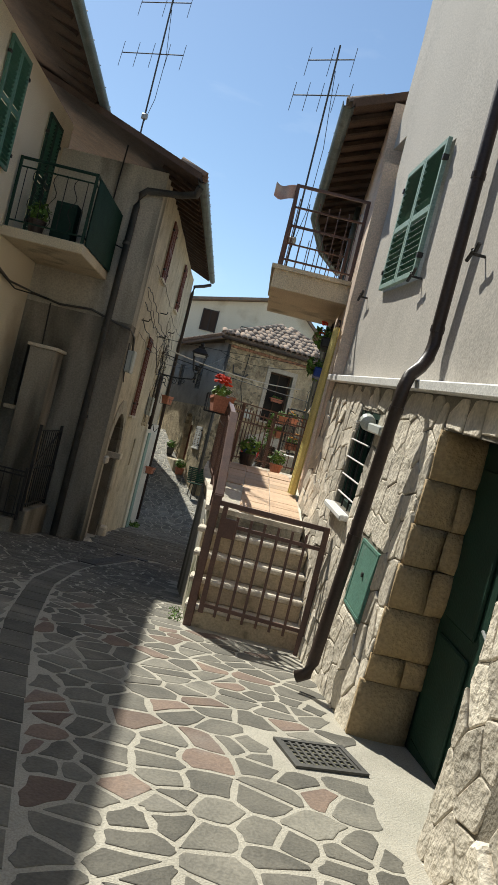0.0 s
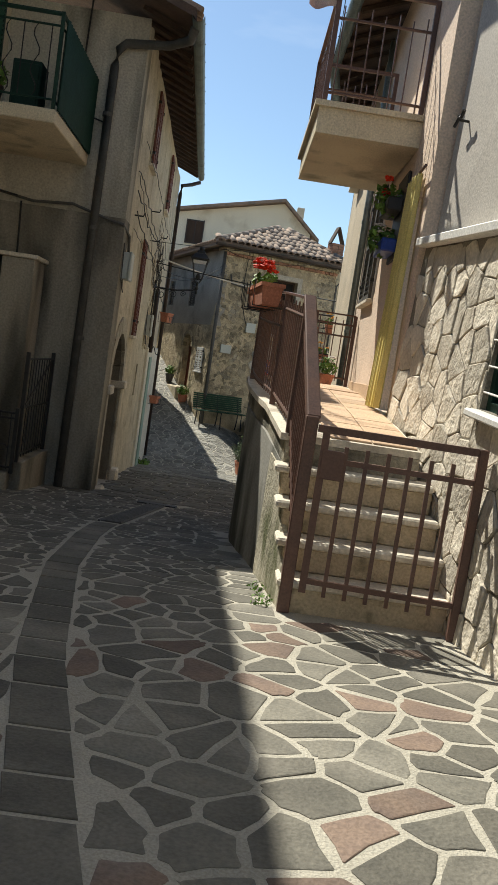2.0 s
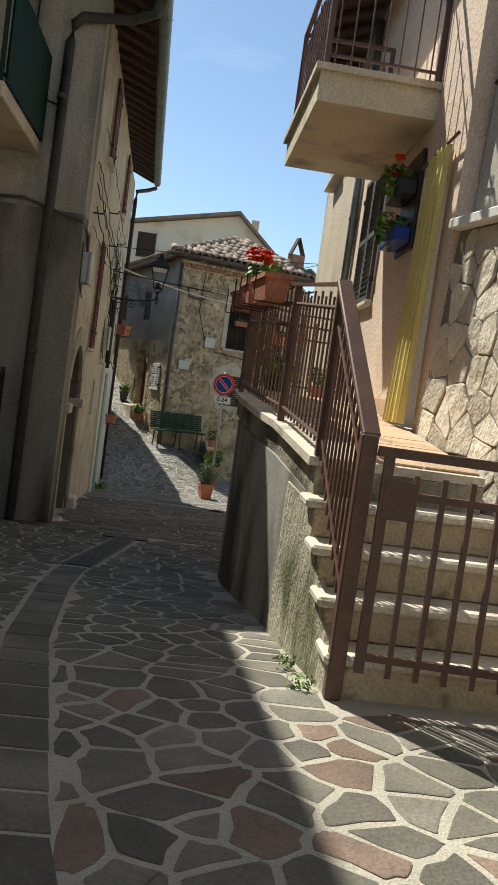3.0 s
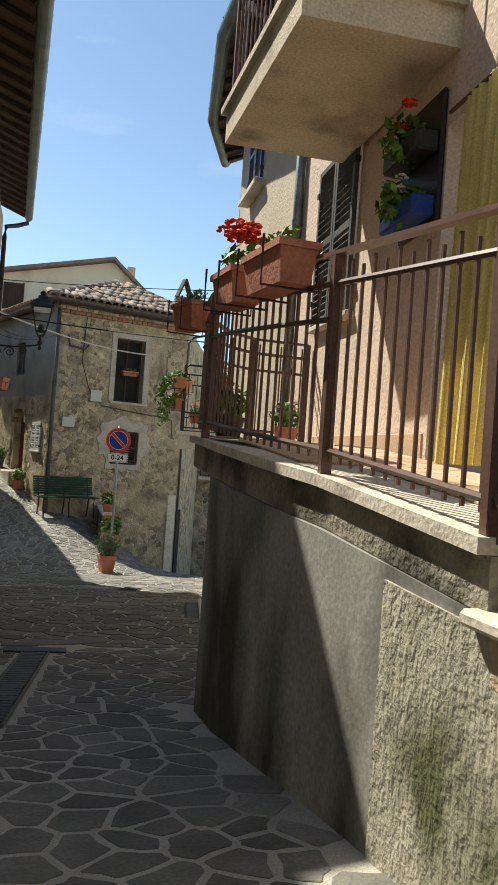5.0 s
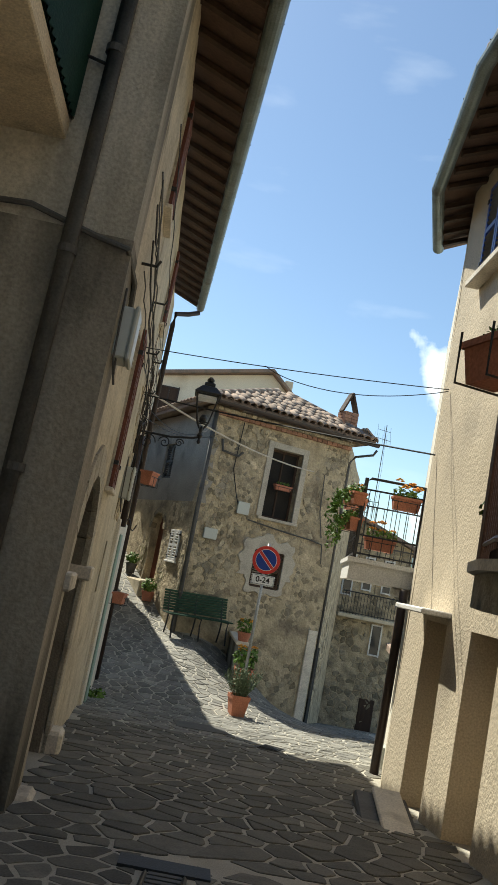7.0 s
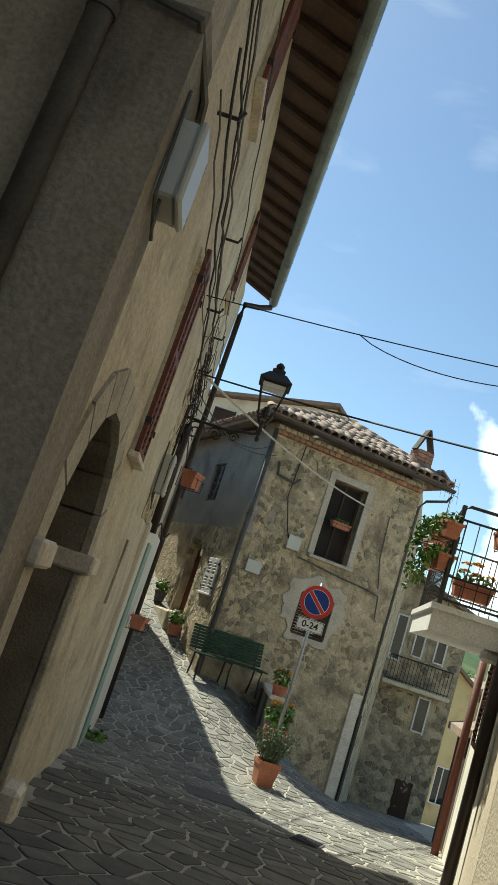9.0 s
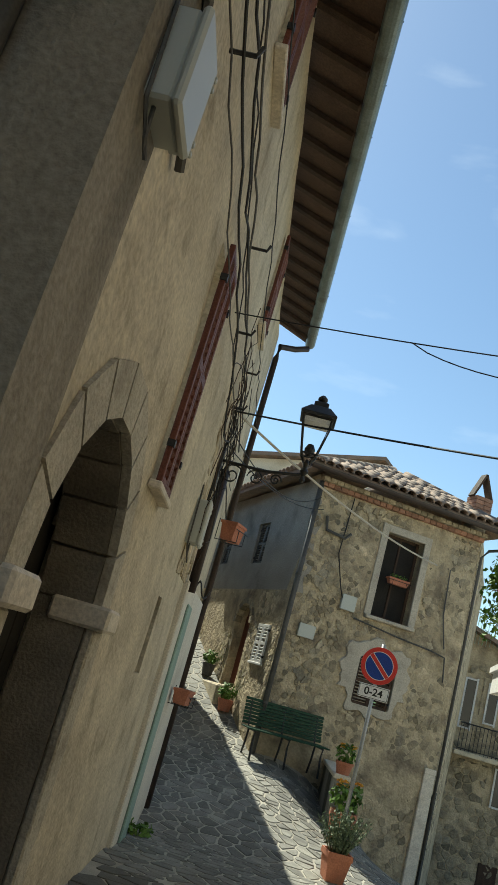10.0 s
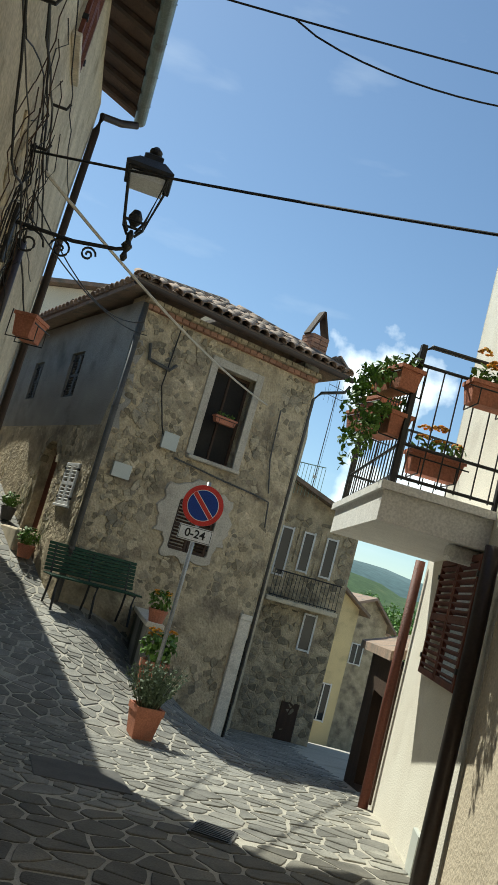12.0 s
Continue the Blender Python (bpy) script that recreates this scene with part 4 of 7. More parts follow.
for k, z in enumerate((0.05, 0.42)):
    part("tray", boxes((-0.26, 0.26, -0.14, 0.0, z, z + 0.12), bevel=0.012), M_SIGNBLUE if k == 0 else M_DKIRON, t)
    part("foliage", leaves(bmesh.new(), (0, -0.1, z + 0.17), 0.17, 150, 0.04, rng, 0.7, 0.5), M_LEAF, t)
    for i in range(6):
        part("flower_head", blooms(bmesh.new(), (rng.uniform(-0.22, 0.22), -0.15, z + rng.uniform(0.12, 0.3)), 0.035, 9, 0.014, rng), M_WFLOWER if k == 0 else M_FLOWER, t)
t = thing("rain_pipe", "grey zinc rain pipe down a stucco wall", "pipe")
part("pipe", tubes(([(0.82, 12.75, 5.45), (0.82, 12.75, 1.0)], 0.045), n=10), M_ZINC, t, smooth=True)
for z in (4.6, 3.2, 1.8):
    part("collar", tubes(([(0.82, 12.75, z - 0.02), (0.82, 12.75, z + 0.02)], 0.051), n=10), M_ZINC, t)
# street doors of the stucco house, set back in tall recesses
for yc, w in ((15.25, 0.7), (13.92, 0.65)):
    t = thing("street_door", "plain weathered door in a tall wall recess", "door", on_wall(*R2, U2(yc), -1.2, -0.3), "street doors")
    part("door_leaf", boxes((-w / 2, w / 2, 0, 0.05, 0, 1.95), bevel=0.006), M_OCHRE, t)
    part("threshold", boxes((-w / 2 - 0.02, w / 2 + 0.02, -0.42, 0.0, -0.2, 0.14), bevel=0.015), M_TRAV, t)
t = thing("door_step", "grey stone slab laid as a ramp to a street door", "step", pose(0.66, 14.7, -0.87, 3, 0, -9))
part("slab", boxes((-0.12, 0.14, -0.66, 0.6, -0.04, 0.0), bevel=0.012), M_TRAV, t)
part("base", boxes((-0.28, 0.2, -0.6, 0.56, -0.3, -0.043), bevel=0.02), M_GREYPIPE, t)
t = thing("door_canopy", "thin stone slab canopy over a street door", "canopy", on_wall(*R2, U2(15.3), 0.78))
part("slab", boxes((-0.5, 0.5, -0.28, 0.05, 0, 0.05), bevel=0.01), M_WHITE, t)

# ---- terrace floor, railing, gate ----
tr = thing("terrace_railing", "brown painted iron railing along a terrace edge", "railing")
edge = [(-0.18, 7.36), (-0.255, 8.45), (-0.32, 8.95), (-0.38, 9.6), (-0.39, 10.25), (-0.33, 10.82), (-0.17, 11.36), (0.05, 11.8), (0.32, 12.04), (0.8, 12.08)]
rail_run(tr, [(x, y, tz(y)) for x, y in edge], 0.05, 0.74, 0.095, 0.09, posts=(0, 1, 4, 6, 8, 9), top_z=0.86)
for a, b in zip(edge[1:], edge[2:]):
    part("rail", tubes(([(*a, tz(a[1]) + 0.6), (*b, tz(b[1]) + 0.6)], 0.012), n=6), M_IRON, tr)
for a, b in zip(edge, edge[1:]):
    A, B = Vector((*a, tz(a[1]) + 0.85)), Vector((*b, tz(b[1]) + 0.85))
    d = (B - A)
    part("handrail", boxes((0, d.length, -0.022, 0.022, 0, 0.016), m=Matrix.Translation(A) @ pose(0, 0, 0, 0, -math.degrees(math.asin(d.z / d.length)), math.degrees(math.atan2(d.y, d.x)))), M_IRON, tr)
sr = thing("stair_railing", "brown painted iron stair railing with a broad sloping handrail", "railing")
A, B = Vector((-0.12, 6.60, 0.97)), Vector((-0.18, 7.36, tz(7.36) + 0.86))
d = B - A
slope = math.degrees(math.atan2(d.z, Vector((d.x, d.y)).length))
part("handrail", boxes((0, d.length, -0.038, 0.038, 0, 0.03), m=Matrix.Translation(A) @ pose(0, 0, 0, 0, -slope, math.degrees(math.atan2(d.y, d.x))), bevel=0.006), M_IRON, sr)
part("post", boxes((-0.04, 0.03, -0.03, 0.03, -0.12 - 0.97, 0.02), m=Matrix.Translation(A), bevel=0.006), M_IRON, sr)
for k in (0.16, 0.82):
    p, q = A + d * 0.02 - Vector((0, 0, 0.86 * k + 0.04)), B - Vector((0, 0, 0.86 * k + 0.04))
    part("rail", tubes(([p, q], 0.012), n=6), M_IRON, sr)
for i in range(12):
    f = (i + 0.7) / 12.4
    p = A.lerp(B, f)
    part("picket", boxes((-0.006, 0.006, -0.006, 0.006, -0.84, -0.01), m=Matrix.Translation(p)), M_IRON, sr)
gate = thing("stair_gate", "brown iron gate closing the foot of a stair", "gate", frame_of((-0.09, 6.56), (0.80, 6.46), -0.08))
W = 0.89
for x0, z0, z1, g in ((0.0, 0.99, 1.03, 0.016), (0.03, 0.15, 0.18, 0.012), (0.03, 0.83, 0.86, 0.012)):
    part("rail", boxes((x0, W, -g, g, z0, z1)), M_IRON, gate)
part("lock_plate", boxes((0.04, 0.17, -0.02, 0.02, 0.74, 0.9), bevel=0.004), M_IRON, gate)
for i in range(6):
    x = 0.17 + 0.115 * i
    part("picket", boxes((x - 0.011, x + 0.011, -0.011, 0.011, 0.09, 0.93)), M_IRON, gate)
part("post", boxes((W - 0.025, W + 0.025, -0.025, 0.025, -0.05, 1.03), bevel=0.004), M_IRON, gate)
part("stile", boxes((0.03, 0.07, -0.018, 0.018, 0.1, 0.99)), M_IRON, gate)

trough("flower_trough", "terracotta trough of red geraniums hung on a terrace railing", pose(-0.45, 9.36, tz(9.36) + 0.7, 0, 0, 96), 0.3, None, "red", seed=3, h=0.17, d=0.17)
trough("flower_trough", "long terracotta trough hung on a terrace railing", pose(-0.4, 8.8, tz(8.8) + 0.73, 0, 0, 97), 0.42, None, "low", seed=5, h=0.17, d=0.17)
trough("flower_trough", "dark terracotta trough with dry plants on a terrace railing", pose(-0.42, 10.8, tz(10.8) + 0.7, 0, 0, 105), 0.3, None, "low", seed=6, h=0.18)
pot("flower_pot", "small potted plant with white flowers on a terrace floor", pose(0.48, 11.5, TZ + 0.004), 0.1, 0.12, "white", 12)
pot("flower_pot", "dark bushy potted plant on a terrace corner", pose(0.05, 11.62, TZ + 0.004), 0.13, 0.17, "leaf", 13, M_BROWNPIPE)

# ---- balcony of the stucco house ----
br = thing("balcony_railing", "brown iron balcony railing", "railing")
bp = [(0.72, 9.56), (-0.14, 9.56), (-0.14, 11.36), (0.72, 11.36)]
rail_run(br, [(x, y, 3.57) for x, y in bp], 0.0, 0.72, 0.125, 0.12, posts=(0, 1, 2, 3), top_z=0.98)
for a, b in zip(bp, bp[1:]):
    A, B = Vector((*a, 4.53)), Vector((*b, 4.53))
    d = B - A
    part("handrail", boxes((-0.02, d.length + 0.02, -0.02, 0.02, 0, 0.03), m=Matrix.Translation(A) @ pose(0, 0, 0, 0, 0, math.degrees(math.atan2(d.y, d.x)))), M_IRON, br)
t = thing("cloth", "faded white and pink cloth tied to a balcony rail", "cloth", pose(-0.16, 9.54, 4.36))
b = bmesh.new()
cols = [[b.verts.new((-0.24 + 0.24 * i / 8, 0.03 * math.sin(i * 0.9) - 0.02 * k, 0.16 * k - 0.03 * math.sin(i * 0.5))) for k in (0, 0.5, 1)] for i in range(9)]
for p, q in zip(cols, cols[1:]):
    for k in range(2):
        b.faces.new((p[k], q[k], q[k + 1], p[k + 1]))
part("fabric", b, mat("faded_cloth", (0.6, 0.5, 0.46), (0.55, 0.3, 0.27), 5.0, 0.9, 0.2, 120), t, smooth=True)


def aerial(label, m, height, low=0.62, span=0.72):
    t = thing("television_aerial", label, "aerial", m, "roof aerials")
    part("mast", tubes(([(0, 0, 0), (0, 0, height)], 0.014), n=8), M_GREYPIPE, t)
    part("amplifier_box", boxes((-0.05, 0.05, -0.03, 0.03, height * 0.22, height * 0.22 + 0.09), bevel=0.01), M_PLASTIC, t)
    for z, L, n in ((height * low, span, 5), (height * 0.94, span * 0.8, 3)):
        boom = part("boom", tubes(([(-L, 0, z), (L * 0.6, 0, z + 0.02)], 0.009), n=6), M_GREYPIPE, t)
        for i in range(n):
            x = -L + 1.6 * L * i / (n - 1)
            part("element", tubes(([(x, -0.02, z - 0.24), (x, 0.02, z + 0.2)], 0.0045), n=5), M_GREYPIPE, boom)
    part("cable", tubes(([(0.02, 0, height * 0.9), (0.12, 0.02, height * 0.6), (0.1, 0.02, height * 0.35), (0.01, 0, height * 0.2)], 0.005), n=5), M_CABLE, t)
    return t


aerial("tall roof aerial with thin rods over an old roof", pose(-2.92, 13.2, 5.55, 0, 0, -20), 2.7)
aerial("aerial with thin rods on a mast fixed to a balcony corner", pose(-0.07, 11.42, 3.5, 0, 0, -25), 3.7, 0.8, 0.55)
aerial("thin roof aerial over a house down the lane", pose(5.05, 36, 2.9, 0, 0, 30), 4.0, 0.86, 0.5)


def glazed(name, label, m, w, h, frame_m=None, depth=0.18, bars=1, sill=None, surround=None, pane=None):
    """A window set back in its hole: frame, panes, and where there are any a sill and a surround. Base middle at m, -y outwards."""
    t = thing(name, label, "window", m, "house windows")
    fm = frame_m or M_WOOD
    part("window_frame", boxes((-w / 2, -w / 2 + 0.05, depth, depth + 0.05, 0, h), (w / 2 - 0.05, w / 2, depth, depth + 0.05, 0, h), (-w / 2 + 0.05, w / 2 - 0.05, depth, depth + 0.05, 0, 0.05), (-w / 2 + 0.05, w / 2 - 0.05, depth, depth + 0.05, h - 0.05, h), *[(-0.02 + (i - (bars - 1) / 2) * w / (bars + 1), 0.02 + (i - (bars - 1) / 2) * w / (bars + 1), depth, depth + 0.05, 0.05, h - 0.05) for i in range(bars)]), fm, t)
    for i in range(bars + 1):
        x0 = -w / 2 + 0.05 + (w - 0.1) * i / (bars + 1)
        part("pane", boxes((x0, x0 + (w - 0.1) / (bars + 1), depth + 0.02, depth + 0.028, 0.05, h - 0.05)), pane or M_GLASS, t)
    if sill:
        part("window_sill", boxes((-w / 2 - 0.12, w / 2 + 0.12, -0.11, depth, -0.07, -0.004), bevel=0.012), sill, t)
    if surround:
        s = 0.14
        part("surround", boxes((-w / 2 - s, -w / 2, -0.03, 0.1, 0, h + s), (w / 2, w / 2 + s, -0.03, 0.1, 0, h + s), (-w / 2, w / 2, -0.03, 0.1, h, h + s), bevel=0.006), surround, t)
    return t


# ---- left: end wall, pipes, fence, balcony ----
EW = ((-5.2, 12.75), (-2.225, 12.75))
glazed("old_window", "dark old window with a stone sill in a stained wall", on_wall(*EW, 1.64, 1.1), 0.4, 1.0, M_GREYPIPE, 0.12, 0, M_CONC)
t = thing("rain_pipe", "dark rain pipe bent under an eave and down a stained wall", "pipe")
part("pipe", tubes(([(-1.61, 12.1, 4.96), (-1.66, 12.3, 4.9), (-1.95, 12.660, 4.93), (-2.48, 12.680, 4.88), (-2.56, 12.680, 4.8), (-2.59, 12.680, 4.6), (-2.64, 12.670, -0.8)], 0.055), n=12), M_GREYPIPE, t, smooth=True)
for z in (4.0, 2.6, 1.2):
    part("collar", tubes(([(-2.605, 12.675, z - 0.025), (-2.605, 12.675, z + 0.025)], 0.063), n=12), M_GREYPIPE, t)
t = thing("wall_cable", "grey cables clipped across a stained plaster wall", "cable")
part("cable", tubes(([(-3.9, 12.720, 2.9), (-3.4, 12.700, 2.82), (-2.9, 12.700, 2.86), (-2.45, 12.700, 2.74), (-2.24, 12.700, 2.7), (-2.2, 13.1, 2.62), (-2.22, 13.5, 2.2)], 0.02), n=6), M_GREYPIPE, t)
part("cable", tubes(([(-2.95, 12.710, 5.6), (-2.98, 12.710, 4.6), (-3.02, 12.710, 4.0), (-2.6, 12.700, 3.9)], 0.012), n=6), M_CABLE, t)
part("cable", tubes(([(-3.55, 12.710, 2.8), (-3.5, 12.710, 1.4), (-3.52, 12.710, 0.4)], 0.012), n=6), M_CABLE, t)
part("cable", tubes(([(-3.92, 8.6, 3.42), (-3.9, 10.2, 3.08), (-3.9, 11.6, 2.86), (-3.88, 12.6, 2.9)], 0.016), n=6), M_GREYPIPE, t)
part("cable", tubes(([(-3.92, 8.6, 3.36), (-3.89, 10.6, 2.96), (-3.89, 11.9, 2.8), (-3.6, 12.7, 2.86)], 0.01), n=6), M_CABLE, t)
t = thing("wall_pier", "plastered pier with a stone cap against a house wall", "pier", pose(-3.36, 12.470, 0))
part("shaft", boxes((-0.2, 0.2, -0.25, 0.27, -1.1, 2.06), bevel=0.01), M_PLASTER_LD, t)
part("cap", boxes((-0.24, 0.24, -0.29, 0.28, 2.06, 2.11), bevel=0.008), M_TRAV, t)
t = thing("low_wall", "low plastered wall under an iron fence", "low wall")
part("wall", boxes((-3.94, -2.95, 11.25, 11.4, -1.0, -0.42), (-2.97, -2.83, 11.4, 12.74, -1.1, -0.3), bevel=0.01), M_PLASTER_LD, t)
t = thing("iron_fence", "dark wrought iron fence with scrolls on a low wall", "fence")
rail_run(t, [(-3.92, 11.32, -0.42), (-2.92, 11.32, -0.42)], 0.03, 0.68, 0.125, 0.0, metal=M_DKIRON, posts=(0, 1), low=0.06, second=0.62, top_z=0.74)
for i in range(4):
    x = -3.8 + 0.25 * i
    part("scroll", tubes(([(x + 0.06 * math.cos(a * 0.9) * (1 - a / 9), 11.32, -0.15 + 0.06 * math.sin(a * 0.9) * (1 - a / 9)) for a in range(8)], 0.007), n=5), M_DKIRON, t)
t = thing("iron_gate", "tall dark iron gate with a diagonal brace", "gate")
rail_run(t, [(-2.9, 11.42, -0.3), (-2.9, 12.68, -0.3)], 0.03, 1.18, 0.13, 0.0, metal=M_DKIRON, posts=(0, 1), low=0.08, second=0.62, top_z=1.26)
part("brace", tubes(([(-2.9, 11.45, 0.3), (-2.9, 12.66, 0.88)], 0.014), n=6), M_DKIRON, t)

t = thing("balcony_railing", "green iron balcony railing with wavy bars", "railing")
lp = [(-3.9, 10.94), (-2.84, 10.94), (-2.84, 12.72)]
for x, y in lp:
    part("post", boxes((-0.018, 0.018, -0.018, 0.018, 0, 0.98), m=Matrix.Translation((x, y, 3.5))), M_DKGREEN, t)
for a, b in zip(lp, lp[1:]):
    for z, r in ((0.96, 0.022), (0.84, 0.012), (0.1, 0.012)):
        part("rail", tubes(([(*a, 3.5 + z), (*b, 3.5 + z)], r), n=6), M_DKGREEN, t)
    for i in range(7):
        q = Vector((*a, 3.5)).lerp(Vector((*b, 3.5)), (i + 0.7) / 7.4)
        ax = (Vector((*b, 0)) - Vector((*a, 0))).normalized()
        part("bar", tubes(([q + Vector((0, 0, 0.1 + 0.74 * k / 12)) + ax * (0.04 * math.sin(k * 1.05) * (i % 2)) for k in range(13)], 0.007), n=5), M_DKIRON, t)
t = thing("screen_panel", "dark green corrugated sheet fixed to a balcony side", "panel")
b = bmesh.new()
cols = [(b.verts.new((-2.80 + 0.018 * (i % 2), 10.96 + 1.8 * i / 40, 3.5)), b.verts.new((-2.80 + 0.018 * (i % 2), 10.96 + 1.8 * i / 40, 4.42))) for i in range(41)]
cols2 = [(b.verts.new(p.co + Vector((0.012, 0, 0))), b.verts.new(q.co + Vector((0.012, 0, 0)))) for p, q in cols]
for cs, flip in ((cols, 1), (cols2, 0)):
    for (p, q), (r, s) in zip(cs, cs[1:]):
        b.faces.new((p, q, s, r) if flip else (p, r, s, q))
part("sheet", b, M_DKGREEN, t)
pot("flower_pot", "brown pot with bare soil on a balcony", pose(-3.55, 11.1, 3.5), 0.13, 0.2, "leaf", 31, M_BROWNPIPE)
t = thing("storage_cabinet", "narrow dark green cabinet on a balcony", "cabinet", pose(-3.3, 11.6, 3.5))
part("body", boxes((-0.16, 0.16, -0.15, 0.15, 0, 0.62), bevel=0.01), M_DKGREEN, t)
part("door", boxes((-0.14, 0.14, -0.165, -0.152, 0.03, 0.58), bevel=0.006), M_DKGREEN, t)
YW = ((-3.95, 2.0), (-3.95, 13.0))
shutters("window_shutters", "faded green louvred shutters on a yellow wall", on_wall(*YW, 8.1, 4.1, 0.02), 0.8, 1.45, M_METER, M_GREEN)
shutters("window_shutters", "dark green louvred door shutters on a balcony", on_wall(*YW, 10.05, 3.5, 0.02), 0.7, 1.9, M_DKGREEN, M_GREEN)

# ---- left street wall ----
LW = ((LX(13.0), 13.0), (LX(22.0), 22.0))
t = thing("arched_doorway", "deep stone arched doorway with heavy imposts, door coloured as dark as its recess shade", "doorway", on_wall(*LW, 1.15, -1.0))
b = bmesh.new()
for i in range(9):
    a0, a1 = math.pi * i / 9 + 0.012, math.pi * (i + 1) / 9 - 0.012
    v = []
    for y in (-0.008, 0.04):
        for r, a in ((0.76, a0), (1.0, a0), (1.0, a1), (0.76, a1)):
            v.append(Vector((-r * math.cos(a), y, 1.6 + r * math.sin(a))))
    bb = bmesh.new()
    q = [bb.verts.new(p) for p in v]
    for f in ((0, 1, 2, 3), (7, 6, 5, 4), (0, 4, 5, 1), (1, 5, 6, 2), (2, 6, 7, 3), (3, 7, 4, 0)):
        bb.faces.new([q[k] for k in f])
    bmesh.ops.recalc_face_normals(bb, faces=bb.faces)
    part("voussoir", bb, M_ARCH, t)
    # lining takes the dark joint colour, for the shade in the reveal
    bb = bmesh.new()
    q = [bb.verts.new((-r * math.cos(a), y, 1.6 + r * math.sin(a))) for y in (0.045, 0.32) for r, a in ((0.75, a0), (0.79, a0), (0.79, a1), (0.75, a1))]
    for f in ((0, 1, 2, 3), (7, 6, 5, 4), (0, 4, 5, 1), (1, 5, 6, 2), (2, 6, 7, 3), (3, 7, 4, 0)):
        bb.faces.new([q[k] for k in f])
    bmesh.ops.recalc_face_normals(bb, faces=bb.faces)
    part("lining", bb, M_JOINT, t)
b.free()
for s in (-1, 1):
    part("jamb", boxes((min(s * 0.76, s * 1.0), max(s * 0.76, s * 1.0), -0.012, 0.04, 0.0, 1.5), bevel=0.01), M_ARCH, t)
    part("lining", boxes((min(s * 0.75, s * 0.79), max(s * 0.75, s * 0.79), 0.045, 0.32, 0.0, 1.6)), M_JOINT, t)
    part("impost", boxes((min(s * 0.72, s * 1.03), max(s * 0.72, s * 1.03), -0.07, 0.24, 1.5, 1.62), bevel=0.015), M_TRAV, t)
    part("base_stone", boxes((min(s * 0.76, s * 1.05), max(s * 0.76, s * 1.05), -0.12, 0.2, -0.3, 0.22), bevel=0.03), M_TRAV, t)
# leaf and planks coloured near black for the shade deep in the arch
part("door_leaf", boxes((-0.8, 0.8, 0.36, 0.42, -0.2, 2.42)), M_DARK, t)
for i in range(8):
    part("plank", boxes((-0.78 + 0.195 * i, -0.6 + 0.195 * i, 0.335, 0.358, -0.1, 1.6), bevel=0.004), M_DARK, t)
shutters("window_shutters", "red-brown louvred shutters, closed, on an ochre wall", on_wall(*LW, 2.43, 1.36, 0.025), 0.5, 1.52, M_REDWOOD, M_REDWOOD, sill=M_TRAV)
shutters("window_shutters", "red-brown louvred shutters under deep eaves", on_wall(*LW, 2.05, 3.95, 0.025), 0.62, 1.06, M_REDWOOD, M_REDWOOD, sill=M_TRAV)
shutters("window_shutters", "red-brown louvred shutters under deep eaves", on_wall(*LW, 5.9, 3.95, 0.025), 0.62, 1.06, M_REDWOOD, M_REDWOOD, sill=M_TRAV)
glazed("slit_window", "narrow dark slit window in an ochre wall", on_wall(*LW, 4.175, 0.28), 0.25, 0.59, M_DKIRON, 0.1, 0)


def meter_box(m, w, h, label):
    t = thing("junction_box", label, "junction box", m, "wall junction boxes")
    part("body", boxes((-w / 2, w / 2, -0.1, 0.02, 0, h), bevel=0.012), M_PLASTIC, t)
    part("lid", boxes((-w / 2 - 0.012, w / 2 + 0.012, -0.135, -0.1, -0.012, h + 0.012), bevel=0.012), M_PLASTIC, t)
    for z in (h * 0.12, h * 0.88):
        for k in (-0.02, 0.02):
            part("clip", boxes((w / 2, w / 2 + 0.025, -0.14, -0.06, z + k - 0.01, z + k + 0.01), bevel=0.004), M_PLASTIC, t)
    part("cable", tubes(([(-w * 0.3, -0.04, 0), (-w * 0.35, -0.05, -0.12), (-w * 0.2, -0.06, -0.17), (-w * 0.55, -0.03, -0.02), (-w * 0.6, -0.02, h * 1.3)], 0.008), n=5), M_GREYPIPE, t)


meter_box(on_wall(*LW, 0.02, 2.04), 0.27, 0.35, "grey-green plastic junction box on a plaster wall")
meter_box(on_wall(*LW, 4.9, 1.42), 0.2, 0.4, "grey-green plastic junction box above a white plinth")
LP = lambda y, z, out=0.03: Vector((LX(y) + out, y, z))
t = thing("wall_cable", "tangle of dark cables sagging along a street wall", "cable")
rng = random.Random(21)
for k, (za, zb) in enumerate(((3.5, 3.1), (3.35, 2.8), (3.2, 2.95), (2.75, 2.5), (3.0, 2.2), (3.9, 3.5))):
    pts = []
    for i in range(26):
        f = i / 25
        y = 13.15 + (6.3 + 0.3 * k) * f
        pts.append(LP(y, za + (zb - za) * f + 0.05 * math.sin(9 * f + k) + rng.uniform(-0.035, 0.035) - 0.25 * math.exp(-((f - 0.55) / 0.08) ** 2) * (k % 3 == 1), 0.04 + 0.012 * k + rng.uniform(0, 0.02)))
    part("cable", tubes((pts, 0.005 if k % 2 else 0.008), n=5), M_CABLE if k % 3 else M_GREYPIPE, t)
for k in range(7):
    y = 18.0 + rng.uniform(0, 1.3)
    part("cable", tubes(([LP(y, 3.0 - 0.1 * k, 0.05), LP(y + 0.1, 2.6, 0.1), LP(y - 0.12, 2.2 + 0.1 * k, 0.08), LP(y + 0.08, 1.6, 0.05)], 0.006), n=5), M_CABLE, t)
